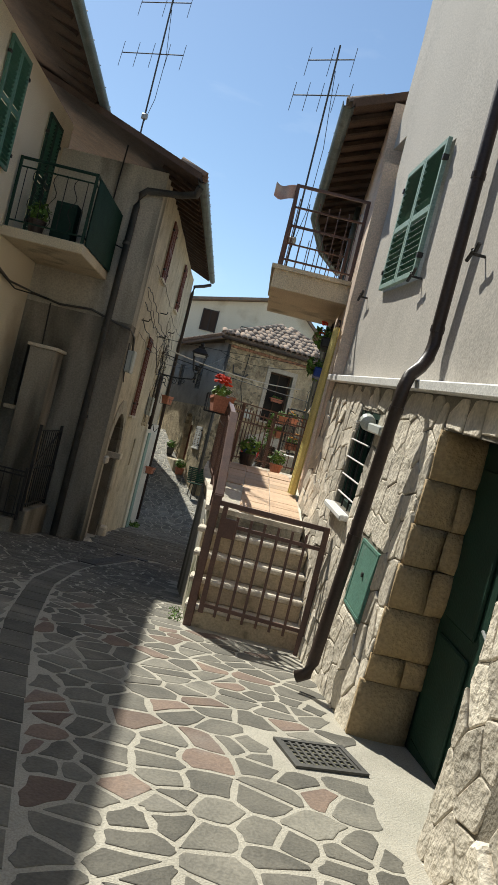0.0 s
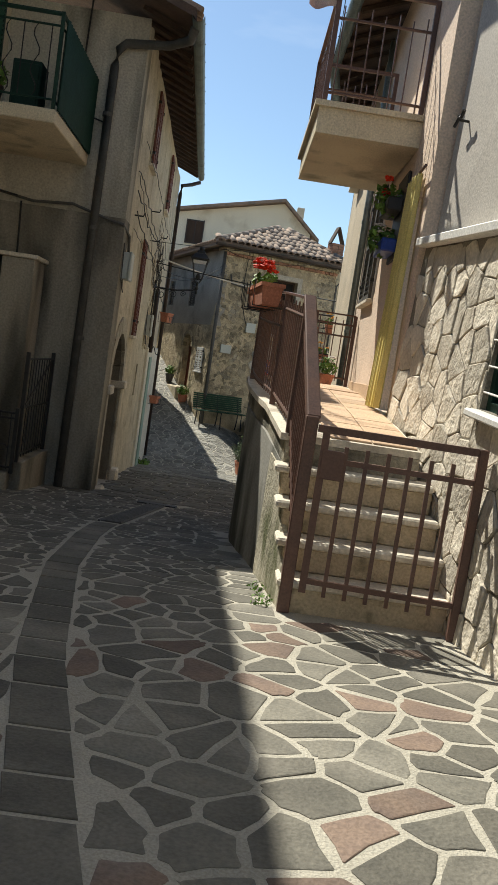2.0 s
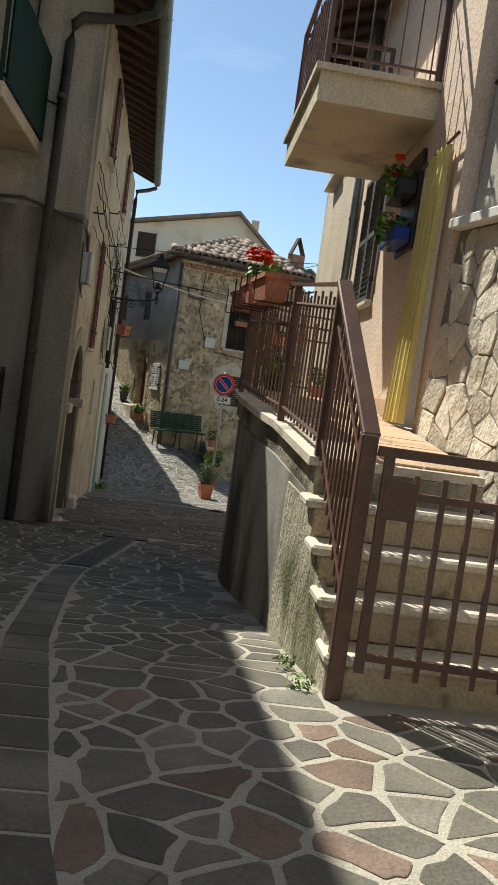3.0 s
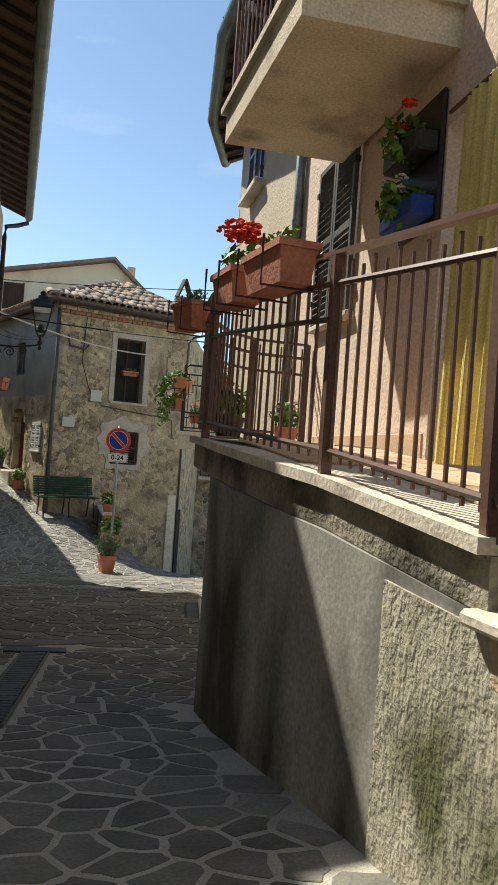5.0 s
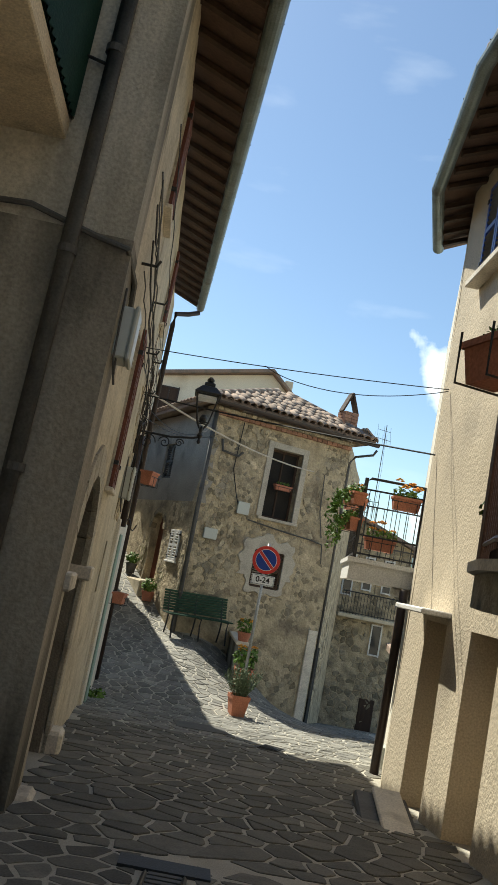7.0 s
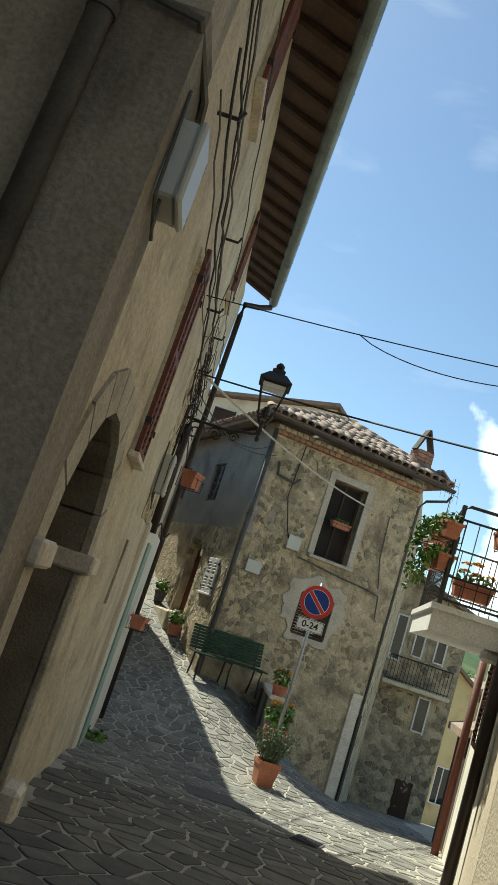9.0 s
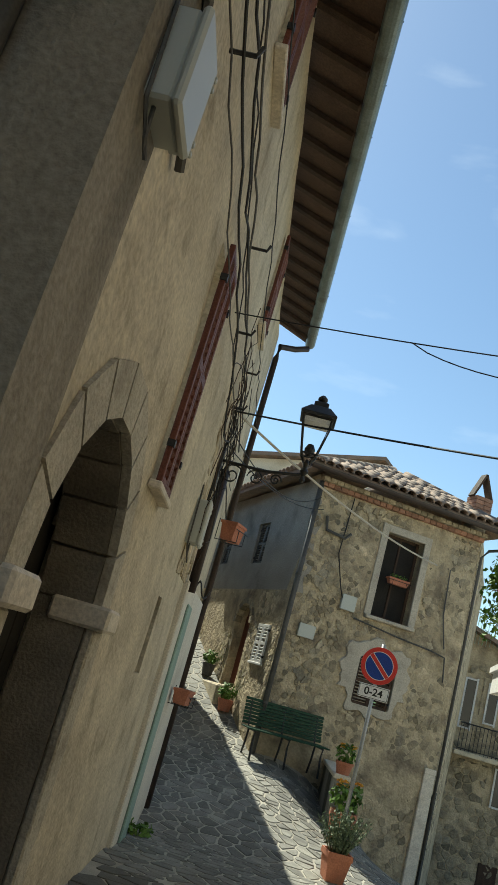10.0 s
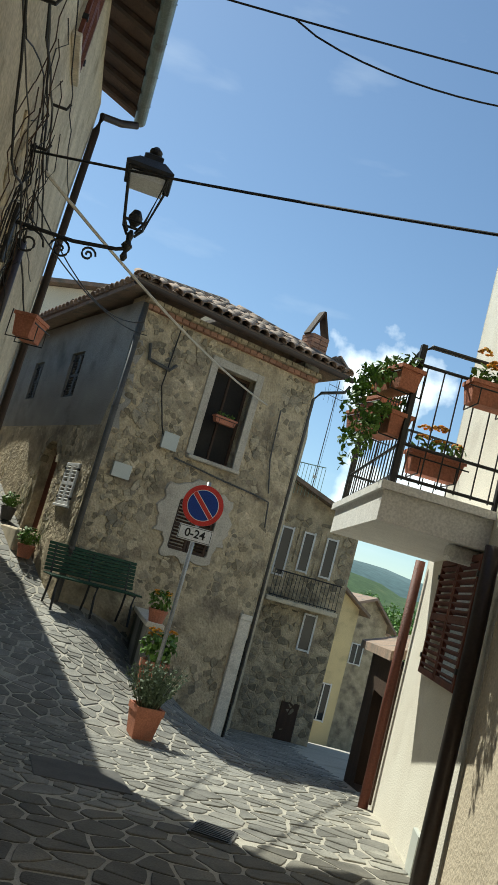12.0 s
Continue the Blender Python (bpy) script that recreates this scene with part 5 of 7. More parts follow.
for y, z in ((13.75, 3.0), (16.3, 3.5), (17.0, 3.1), (18.4, 2.9), (18.7, 3.4)):
    part("hook", tubes(([LP(y, z, -0.02), LP(y, z, 0.12), LP(y, z + 0.05, 0.14)], 0.012), n=6), M_DKIRON, t)
for k in range(16):
    y, z = rng.uniform(17.4, 19.6), rng.uniform(2.2, 3.9)
    pts = [LP(y + rng.uniform(-0.25, 0.25) * f, z - 0.9 * f + rng.uniform(-0.08, 0.08), rng.uniform(0.03, 0.13)) for f in (0, 0.2, 0.4, 0.6, 0.8, 1.0)]
    part("cable", tubes((pts, 0.004), n=4), M_CABLE if k % 2 else M_WOOD, t)
# white lower part with a panel, brown pipe, pots
t = thing("wall_plinth", "whitewashed lower wall with a pale panelled door", "plinth", on_wall(*LW, 5.9, -2.0))
part("facing", boxes((0, 3.1, -0.05, 0.02, 0, 3.2), bevel=0.012), M_WHITEWALL, t)
part("panel_door", boxes((0.45, 1.0, -0.075, -0.05, 0.3, 3.0), bevel=0.01), M_PALEGREEN, t)
t = thing("rain_pipe", "brown rain pipe at the far corner of a street wall", "pipe")
xx = LX(21.9)
part("pipe", tubes(([(xx + 0.48, 22.2, 5.3), (xx + 0.3, 22.1, 5.2), (xx + 0.09, 21.9, 5.1), (xx + 0.07, 21.9, 4.9), (xx + 0.07, 21.9, -1.5)], 0.045), n=10), M_BROWNPIPE, t, smooth=True)
t = thing("rain_pipe", "rusty brown pipe running down beside a bracket lamp", "pipe")
part("pipe", tubes(([LP(19.0, 2.4, 0.07), LP(19.05, 1.1, 0.07)], 0.05), n=10), M_BROWNPIPE, t, smooth=True)
part("scroll", tubes(([LP(19.0 + 0.08 * math.cos(a * 0.8), 1.15 + 0.08 * math.sin(a * 0.8), 0.1 + 0.02 * a) for a in range(9)], 0.009), n=5), M_DKIRON, t)
trough("flower_trough", "small terracotta pot hung from a wall bracket", pose(LX(19.6) + 0.28, 19.6, 1.78, 0, 0, 70), 0.26, None, "bare", seed=41, h=0.2)
trough("flower_trough", "small terracotta pot on a white street wall", pose(LX(20.7) + 0.2, 20.7, -0.05, 0, 0, 80), 0.26, None, "bare", seed=42, h=0.17)
t = thing("weeds", "tuft of green weeds at the foot of a wall", "weeds", pose(LX(20.3) + 0.16, 20.3, ground_z(-2.2, 20.3)))
part("foliage", leaves(bmesh.new(), (0, 0, 0.06), 0.16, 90, 0.04, random.Random(5), 0.6), M_LEAF, t)

# ---- street lantern ----
t = thing("street_lantern", "black wrought iron street lantern on a scrolled wall bracket", "street lamp")
bx, by = LX(18.68) + 0.02, 18.68
part("bracket_arm", tubes(([(bx, by, 2.42), (bx + 0.45, by, 2.42), (-1.62, by, 2.47), (-1.55, by, 2.5)], 0.016), n=8), M_DKIRON, t)
part("wall_plate", boxes((bx - 0.02, bx + 0.02, by - 0.05, by + 0.05, 2.1, 2.55), bevel=0.006), M_DKIRON, t)
for cx, cz, r, s in ((bx + 0.14, 2.3, 0.12, 1), (bx + 0.38, 2.33, 0.085, -1), (bx + 0.58, 2.36, 0.06, 1)):
    part("scroll", tubes(([(cx + s * r * (1 - k / 26) * math.cos(k * 0.45), by, cz + r * (1 - k / 26) * math.sin(k * 0.45)) for k in range(24)], 0.009), n=6), M_DKIRON, t)
LM = pose(-1.55, by, 2.52)
part("stem", lathe(bmesh.new(), [(0.015, -0.12), (0.03, -0.09), (0.015, -0.05), (0.045, 0.0), (0.02, 0.04), (0.03, 0.09), (0.012, 0.13)], 12, LM), M_DKIRON, t)
b = bmesh.new()
for sx, sy in ((-1, -1), (1, -1), (1, 1), (-1, 1)):
    tube(b, [LM @ Vector((sx * 0.03, sy * 0.03, 0.1)), LM @ Vector((sx * 0.075, sy * 0.075, 0.18)), LM @ Vector((sx * 0.15, sy * 0.15, 0.56))], 0.011, 6)
for z, w in ((0.18, 0.075), (0.56, 0.15)):
    c = [LM @ Vector((sx * w, sy * w, z)) for sx, sy in ((-1, -1), (1, -1), (1, 1), (-1, 1), (-1, -1))]
    tube(b, c, 0.011, 6)
part("cage", b, M_DKIRON, t)
b = bmesh.new()
rings = [[b.verts.new(LM @ Vector((sx * w, sy * w, z))) for sx, sy in ((-1, -1), (1, -1), (1, 1), (-1, 1))] for w, z in ((0.18, 0.56), (0.185, 0.585), (0.1, 0.68), (0.075, 0.69), (0.075, 0.73), (0.05, 0.75))]
for p, q in zip(rings, rings[1:]):
    for k in range(4):
        b.faces.new((p[k], p[(k + 1) % 4], q[(k + 1) % 4], q[k]))
b.faces.new(rings[0][::-1])
b.faces.new(rings[-1])
part("roof", b, M_DKIRON, t)
part("finial", lathe(bmesh.new(), [(0.03, 0.75), (0.05, 0.775), (0.05, 0.8), (0.02, 0.83)], 12, LM), M_DKIRON, t)
part("lamp_tray", boxes((-0.13, 0.13, -0.13, 0.13, 0.5, 0.545), m=LM), M_SIGNWHITE, t)
part("bulb", lathe(bmesh.new(), [(0.02, 0.16), (0.05, 0.2), (0.055, 0.24), (0.03, 0.29)], 12, LM), M_DKIRON, t)


# ---- overhead wires ----
def wire(a, b, sag, r=0.008, label="black overhead cable across the street", skin=None):
    a, b = Vector(a), Vector(b)
    t = thing("overhead_wire", label, "cable", None, "overhead cables")
    part("cable", tubes(([a.lerp(b, i / 16) - Vector((0, 0, sag * 4 * (i / 16) * (1 - i / 16))) for i in range(17)], r), n=5), skin or M_CABLE, t)
    return t


wire((LX(18.45), 18.45, 2.88), (1.0, 16.2, 2.46), 0.03, 0.01)
twin = wire((LX(16.48), 16.48, 3.03), (0.99, 16.06, 3.17), 0.03, 0.0055)
part("loop", tubes(([Vector((-1.0, 16.33, 3.07)).lerp(Vector((0.99, 16.06, 3.15)), i / 16) - Vector((0, 0, 0.62 * (i / 16) ** 0.8 * (1 - i / 16))) for i in range(17)], 0.005), n=5), M_CABLE, twin)
wire((LX(19.0), 19.0, 3.05), P3(2.75, -0.03, 3.4), 0.15, 0.016, "pale overhead cable to a stone house", M_STONEFRAME)
wire((LX(19.2), 19.2, 2.9), P3(0.1, -0.03, 3.9), 0.35, 0.007)
wire((LX(19.1), 19.1, 2.7), P3(0.2, -0.03, 3.7), 0.2, 0.007)

# ---- stone house at the fork ----
SW = (tuple(SC), tuple(SR))
glazed("tall_window", "tall dark window with pale stone surround", on_wall(*SW, 2.02, 2.1), 0.8, 1.62, M_WOOD, 0.2, 1, M_STONEFRAME, M_STONEFRAME, M_DARK)
trough("flower_trough", "small terracotta window box with low plants", on_wall(*SW, 2.02, 2.78, 0.02), 0.42, None, "low", seed=51, h=0.12, d=0.13)
shutters("window_shutters", "dark louvred shutters on a patched stone wall", on_wall(*SW, 2.0, 0.5, -0.05), 0.76, 0.85, M_WOOD, M_WOOD, sill=M_STONEFRAME)
for u, z, w, h in ((1.12, 2.05, 0.27, 0.26), (0.45, 1.36, 0.3, 0.22)):
    t = thing("junction_box", "small grey box fixed to a stone wall", "junction box", on_wall(*SW, u, z), "wall junction boxes")
    part("body", boxes((-w / 2, w / 2, -0.07, 0.02, 0, h), bevel=0.01), M_PLASTIC, t)
    part("lid", boxes((-w / 2 - 0.01, w / 2 + 0.01, -0.085, -0.07, -0.01, h + 0.01), bevel=0.006), M_PLASTIC, t)
t = thing("wall_cable", "thin cables and conduit on a stone wall", "cable", frame_of(*SW))
part("cable", tubes(([(0.75, -0.05, 4.1), (0.7, -0.05, 3.0), (0.9, -0.06, 2.4), (1.0, -0.05, 2.2)], 0.012), n=5), M_CABLE, t)
part("conduit", tubes(([(0.3, -0.05, 3.6), (0.35, -0.06, 3.35), (0.75, -0.06, 3.3), (0.85, -0.06, 3.42)], 0.03), n=6), M_GREYPIPE, t)
part("cable", tubes(([(1.3, -0.05, 1.95), (2.3, -0.05, 1.85), (3.0, -0.05, 1.8), (3.3, -0.06, 1.75), (3.35, -0.08, 1.3)], 0.016), n=5), M_GREYPIPE, t)
part("cable", tubes(([(3.05, -0.05, 3.4), (3.1, -0.05, 2.5), (3.25, -0.06, 1.9)], 0.014), n=5), M_GREYPIPE, t)
t = thing("rain_pipe", "dark rain pipe at the corner of a stone house", "pipe", frame_of(*SW))
part("pipe", tubes(([(0.03, -0.06, 4.2), (0.03, -0.06, -0.9)], 0.05), n=10), M_GREYPIPE, t, smooth=True)
for z in (3.6, 2.4, 1.2, 0.1):
    part("collar", tubes(([(0.03, -0.06, z - 0.02), (0.03, -0.06, z + 0.02)], 0.057), n=10), M_GREYPIPE, t)
t = thing("rain_pipe", "thin grey rain pipe down the far corner of a stone house", "pipe", frame_of(*SW))
part("pipe", tubes(([(SL + 0.55, -0.35, 4.25), (SL + 0.5, -0.3, 4.12), (SL + 0.2, 0.0, 4.02), (SL + 0.08, 0.03, 3.85), (SL + 0.08, 0.03, -1.8)], 0.03), n=10), M_GREYPIPE, t, smooth=True)
t = thing("corner_door", "pale stone door frame beside a dark door", "door", on_wall(*SW, SL - 0.12, -2.4))
part("door_frame", boxes((-0.14, 0.1, -0.05, 0.05, 0, 2.05), (-0.14, 0.1, -0.06, 0.05, 2.05, 2.15), bevel=0.01), M_TRAV, t)
t = thing("side_door", "dark wooden door in the side of a stone house", "door", frame_of(tuple(SR), tuple(SBACK)) @ Matrix.Translation((0.6, -0.02, -2.6)))
part("door_leaf", boxes((-0.4, 0.5, -0.03, 0.03, 0, 1.9), bevel=0.006), M_DARK, t)
# cornice of bricks under the eave
cor = thing("eave_cornice", "stepped brick cornice under a tiled eave", "cornice", frame_of(*SW))
for k, (o, z) in enumerate(((0.1, 4.2), (0.19, 4.28))):
    n = 26
    for i in range(n):
        x = SL * i / n
        part("brick", boxes((x + 0.006, x + SL / n - 0.006, -o, 0.02, z - 0.07, z + 0.005), bevel=0.004), M_BRICK if k == 0 else M_RUBSTONE, cor)
# chimney
t = thing("chimney", "brick chimney with a small gabled opening", "chimney", pose(2.0, 27.3, 4.55, 0, 0, 20))
for k in range(7):
    for i, (x0, x1, y0, y1) in enumerate(((-0.2, 0.0, -0.18, 0.18), (0.0, 0.2, -0.18, 0.18))):
        part("brick", boxes((x0 + 0.004, x1 - 0.004, y0, y1, k * 0.085 + 0.004, (k + 1) * 0.085 - 0.004), bevel=0.004), M_BRICK, t)
part("core", boxes((-0.17, 0.17, -0.15, 0.15, -0.6, 0.6)), M_MORTAR, t)
for s in (-1, 1):
    part("cap_slab", boxes((-0.022, 0.022, -0.1, 0.1, 0, 0.56), m=pose(s * 0.22, 0, 0.59, 0, -s * 23)), M_WOOD, t)

# lane wall: arched door, small shuttered window, upper windows
SLW = (tuple(SLEFT), tuple(SC))
t = thing("arched_door", "tall arched brown door in a rubble wall", "door", on_wall(*SLW, 9 - 2.05, -0.2, -0.2))
part("door_leaf", boxes((-0.4, 0.4, 0, 0.05, -0.2, 2.0)), M_REDWOOD, t)
part("door_step", boxes((-0.5, 0.5, -0.55, 0.0, -0.3, 0.34), bevel=0.03), M_CONC, t)
for i in range(9):
    a0, a1 = math.pi * i / 9, math.pi * (i + 1) / 9
    bb = bmesh.new()
    v = [(-r * math.cos(a), y, 1.6 + r * math.sin(a)) for y in (-0.24, -0.1) for r, a in ((0.4, a0 + 0.02), (0.52, a0 + 0.02), (0.52, a1 - 0.02), (0.4, a1 - 0.02))]
    q = [bb.verts.new(p) for p in v]
    for f in ((0, 1, 2, 3), (7, 6, 5, 4), (0, 4, 5, 1), (1, 5, 6, 2), (2, 6, 7, 3), (3, 7, 4, 0)):
        bb.faces.new([q[k] for k in f])
    bmesh.ops.recalc_face_normals(bb, faces=bb.faces)
    part("voussoir", bb, M_RUBSTONE, t)
shutters("window_shutters", "small white louvred shutters with a white sill", on_wall(*SLW, 9 - 0.75, 0.72, 0.01), 0.56, 0.7, M_WHITE, M_WHITE, sill=M_WHITE)
shutters("window_shutters", "dark closed shutters in a grey wall", on_wall(*SLW, 9 - 2.27, 2.66, -0.08), 0.62, 0.87, M_GREYPIPE, M_GREYPIPE, sill=M_CONC)
shutters("window_shutters", "dark closed shutters in a grey wall", on_wall(*SLW, 9 - 4.45, 2.7, -0.08), 0.48, 0.8, M_GREYPIPE, M_GREYPIPE, sill=M_CONC)
pot("flower_pot", "leafy plant in a clay pot beside a door", pose(-1.98, 26.7, ground_z(-1.98, 26.7) + 0.03), 0.15, 0.22, "leaf", 61)
pot("flower_pot", "empty looking old pot beside a door step", pose(-2.55, 28.0, ground_z(-2.55, 28.0) + 0.03), 0.14, 0.24, "leaf", 62, M_GREYPIPE)

# ---- bench ----
bz = ground_z(-0.7, 25.1)
t = thing("bench", "dark green slatted metal bench against a stone wall", "bench", frame_of((-1.44, 24.98), (0.0, 25.5), -0.72))
for i in range(6):
    part("seat_slat", boxes((0, 1.5, -0.06 + 0.072 * i, -0.002 + 0.072 * i, 0.36, 0.385), bevel=0.006), M_BENCH, t)
for i in range(8):
    part("back_slat", boxes((0, 1.5, 0.37 + 0.014 * i, 0.39 + 0.014 * i, 0.41 + 0.055 * i, 0.458 + 0.055 * i), bevel=0.006), M_BENCH, t)
for x in (0.12, 0.75, 1.38):
    part("leg_frame", tubes(([(x, -0.08, -0.12), (x, -0.02, 0.2), (x, -0.05, 0.35), (x, 0.34, 0.35), (x, 0.4, 0.5), (x, 0.49, 0.84)], 0.018), ([(x, 0.4, -0.12), (x, 0.33, 0.12), (x, 0.3, 0.35)], 0.018), n=6), M_DKIRON, t)
t = thing("low_wall", "low wall with a pale stone coping beside a bench", "low wall")
part("wall", boxes((0.02, 0.2, 23.9, 26.1, -2.2, -0.62), bevel=0.01), M_CONCWALL, t)
part("coping", boxes((-0.02, 0.24, 23.86, 26.1, -0.62, -0.55), bevel=0.01), M_TRAV, t)

# ---- sign ----
t = thing("no_parking_sign", "round blue and red no parking sign on a steel pole", "road sign", pose(0.14, 22.8, 0, 0, 0, -8))
gzs = ground_z(0.14, 22.8)
part("pole", tubes(([(0, 0.03, gzs - 0.1), (0, 0.03, 1.4)], 0.028), n=10), M_GALV, t, smooth=True)
part("back_plate", lathe(bmesh.new(), [(0.262, 0.0), (0.262, 0.012)], 40, pose(0, 0.0, 1.09, 90)), M_GALV, t)
part("rim", lathe(bmesh.new(), [(0.26, 0.0), (0.26, 0.003)], 40, pose(0, -0.012, 1.09, 90)), M_SIGNRED, t)
part("ring", lathe(bmesh.new(), [(0.2, 0.0), (0.2, 0.0015)], 40, pose(0, -0.0152, 1.09, 90)), M_SIGNWHITE, t)
part("field", lathe(bmesh.new(), [(0.192, 0.0), (0.192, 0.0025)], 40, pose(0, -0.0158, 1.09, 90)), M_SIGNBLUE, t)
part("bar_edge", boxes((-0.19, 0.19, -0.0192, -0.0185, -0.034, 0.034), m=Matrix.Translation((0, 0, 1.09)) @ pose(0, 0, 0, 0, 45)), M_SIGNWHITE, t)
part("bar", boxes((-0.196, 0.196, -0.021, -0.0175, -0.026, 0.026), m=Matrix.Translation((0, 0, 1.09)) @ pose(0, 0, 0, 0, 45)), M_SIGNRED, t)
pl = part("plate", boxes((-0.215, 0.215, -0.012, 0.0, 0.62, 0.81), bevel=0.004), M_SIGNWHITE, t)
part("border", boxes((-0.2, 0.2, -0.0145, -0.0125, 0.63, 0.637), (-0.2, 0.2, -0.0145, -0.0125, 0.793, 0.8), (-0.207, -0.2, -0.0145, -0.0125, 0.63, 0.8), (0.2, 0.207, -0.0145, -0.0125, 0.63, 0.8)), M_CABLE, t)
cu = bpy.data.curves.new("hours", "FONT")
cu.body, cu.size, cu.extrude, cu.align_x, cu.align_y = "0-24", 0.145, 0.001, "CENTER", "CENTER"
cu.offset = 0.003
tx = new("hours_text", cu)
dg = bpy.context.evaluated_depsgraph_get()
me = bpy.data.meshes.new_from_object(tx.evaluated_get(dg))
bpy.data.objects.remove(tx)
me.materials.clear()
me.materials.append(M_CABLE)
tm = new("hours_text", me)
tm.parent = t
tm.matrix_basis = pose(0, -0.0145, 0.715, 90)
tagged(tm, "black painted hours 0-24")

pot("flower_pot", "square terracotta pot with grey-green lavender", pose(-0.03, 21.5, ground_z(-0.03, 21.5), 0, 0, 12), 0.22, 0.33, "lavender", 71, None, True)
pot("flower_pot", "terracotta pot of yellow and orange flowers by a low wall", pose(0.17, 23.3, ground_z(0.17, 23.3)), 0.2, 0.45, "orange", 72)
pot("flower_pot", "green and yellow potted plant on a low wall", pose(0.12, 24.05, -0.55), 0.14, 0.18, "orange", 73)

# ---- white house: balcony, shutters, pipe ----
bal = thing("white_balcony", "white rendered balcony slab with moulded edge", "balcony")
part("slab", prism(bmesh.new(), [(0.67, 18.05), (1.56, 17.97), (2.15, 20.1), (1.02, 20.15)], 1.0, 1.22), M_WHITE, bal)
part("top_edge", prism(bmesh.new(), [(0.63, 18.0), (1.55, 17.92), (2.16, 20.15), (0.99, 20.2)], 1.22, 1.28), M_WHITE, bal)
part("corbel", boxes((1.3, 1.62, 18.12, 18.26, 0.88, 1.0), bevel=0.03), M_WHITE, bal)
wr = thing("balcony_railing", "thin black iron balcony railing hung with flower troughs", "railing")
rail_run(wr, [(1.5, 18.0, 1.28), (0.72, 18.08, 1.28), (1.06, 20.1, 1.28), (2.1, 20.05, 1.28)], 0.04, 0.9, 0.13, 0.0, 0.009, metal=M_DKIRON, posts=(0, 1, 2), low=0.06, second=0.3, top_z=1.05)
part("handrail", tubes(([(1.5, 18.0, 2.33), (0.78, 18.07, 2.33), (0.72, 18.08, 2.28), (0.72, 18.08, 1.9)], 0.018), ([(0.72, 18.08, 2.3), (1.06, 20.1, 2.2)], 0.016), n=8), M_DKIRON, wr)
trough("flower_trough", "terracotta trough with ivy trailing from a balcony", pose(0.62, 18.2, 1.95, 0, 0, -80), 0.4, None, "trail", seed=81)
trough("flower_trough", "terracotta trough of leafy plants on a balcony rail", pose(0.64, 18.25, 1.62, 0, 0, -80), 0.38, None, "trail", seed=82)
trough("flower_trough", "terracotta trough of orange flowers on a balcony rail", pose(1.25, 17.95, 1.98, 0, 0, -5), 0.36, None, "orange", seed=83)
trough("flower_trough", "terracotta trough of mixed flowers on a balcony", pose(1.05, 18.2, 1.42, 0, 0, -5), 0.4, None, "mixed", seed=84)
trough("flower_trough", "terracotta trough of orange flowers on a balcony rail", pose(0.9, 19.3, 2.0, 0, 0, -80), 0.36, None, "mixed", seed=85)
trough("flower_trough", "terracotta trough of green plants on a balcony rail", pose(0.98, 19.9, 2.0, 0, 0, -80), 0.36, None, "green", seed=86)
shutters("window_shutters", "red-brown louvred shutters under a white balcony", on_wall(*W3, 1.95, 0.0, 0.03), 1.5, 0.96, M_REDWOOD, M_REDWOOD)
t = thing("rain_pipe", "dark rain pipe where stucco meets a white wall", "pipe")
part("pipe", tubes(([(1.27, 17.47, 0.98), (1.27, 17.46, 0.4), (1.25, 17.44, -1.25)], 0.055), n=10), M_BROWNPIPE, t, smooth=True)
t = thing("rain_pipe", "copper-brown rain pipe at the corner of a white house", "pipe")
part("pipe", tubes(([(2.1, 20.4, 1.0), (2.1, 20.4, -1.7)], 0.05), n=10), M_REDWOOD, t, smooth=True)
t = thing("vent_cover", "small grey metal vent cover low on a white wall", "vent", on_wall(*W3, 2.4, -1.25, 0.01))
part("cover", boxes((-0.12, 0.12, -0.02, 0.02, 0, 0.28), bevel=0.006), M_PLASTIC, t)


# ---- gutters and rafters ----
def gutter(a, b, label, metal=None):
    t = thing("gutter", label, "gutter", None, "eaves gutters")
    a, b = Vector(a), Vector(b)
    d = (b - a).normalized()
    s = Vector((0, 0, 1)).cross(d).normalized()
    bm = bmesh.new()
    rings = []
    for p in (a, b):
        rings.append([bm.verts.new(p + s * 0.075 * math.cos(k * math.pi / 8) * q + Vector((0, 0, -0.075 * math.sin(k * math.pi / 8) * q))) for q, ks in ((1.0, range(9)), (0.9, range(8, -1, -1))) for k in ks])
    n = len(rings[0])
    for k in range(n):
        bm.faces.new((rings[0][k], rings[0][(k + 1) % n], rings[1][(k + 1) % n], rings[1][k]))
    part("channel", bm, metal or M_ZINC, t, smooth=False)
    L = (b - a).length
    for i in range(int(L / 0.7)):
        c = a + d * (0.3 + 0.7 * i)
        part("hanger", tubes(([c - s * 0.08 + Vector((0, 0, 0.02)), c + Vector((0, 0, 0.03)), c + s * 0.08 + Vector((0, 0, 0.02))], 0.007), n=4), M_DKIRON, t)


def rafters(name, a, b, inward, rise, label):
    """Rafter tails under an eave from a to b; inward is the horizontal run to the wall."""
    t = thing(name, label, "rafters")
    a, b = Vector(a), Vector(b)
    n = int((b - a).length / 0.42)
    for i in range(n + 1):
        p = a.lerp(b, (i + 0.5) / (n + 1))
        q = p + Vector((*inward, rise))
        d = q - p
        part("rafter", boxes((0, d.length, -0.035, 0.035, -0.05, 0.0), m=Matrix.Translation(p - Vector((0, 0, 0.004))) @ d.to_track_quat("X", "Z").to_matrix().to_4x4()), M_WOOD, t)


gutter((-1.56, 11.84, 5.02), (-2.02, 22.35, 5.44), "grey zinc gutter along deep eaves")
gutter((-2.49, 2.0, 5.85), (-3.32, 12.65, 5.78), "old zinc gutter on a yellow house")
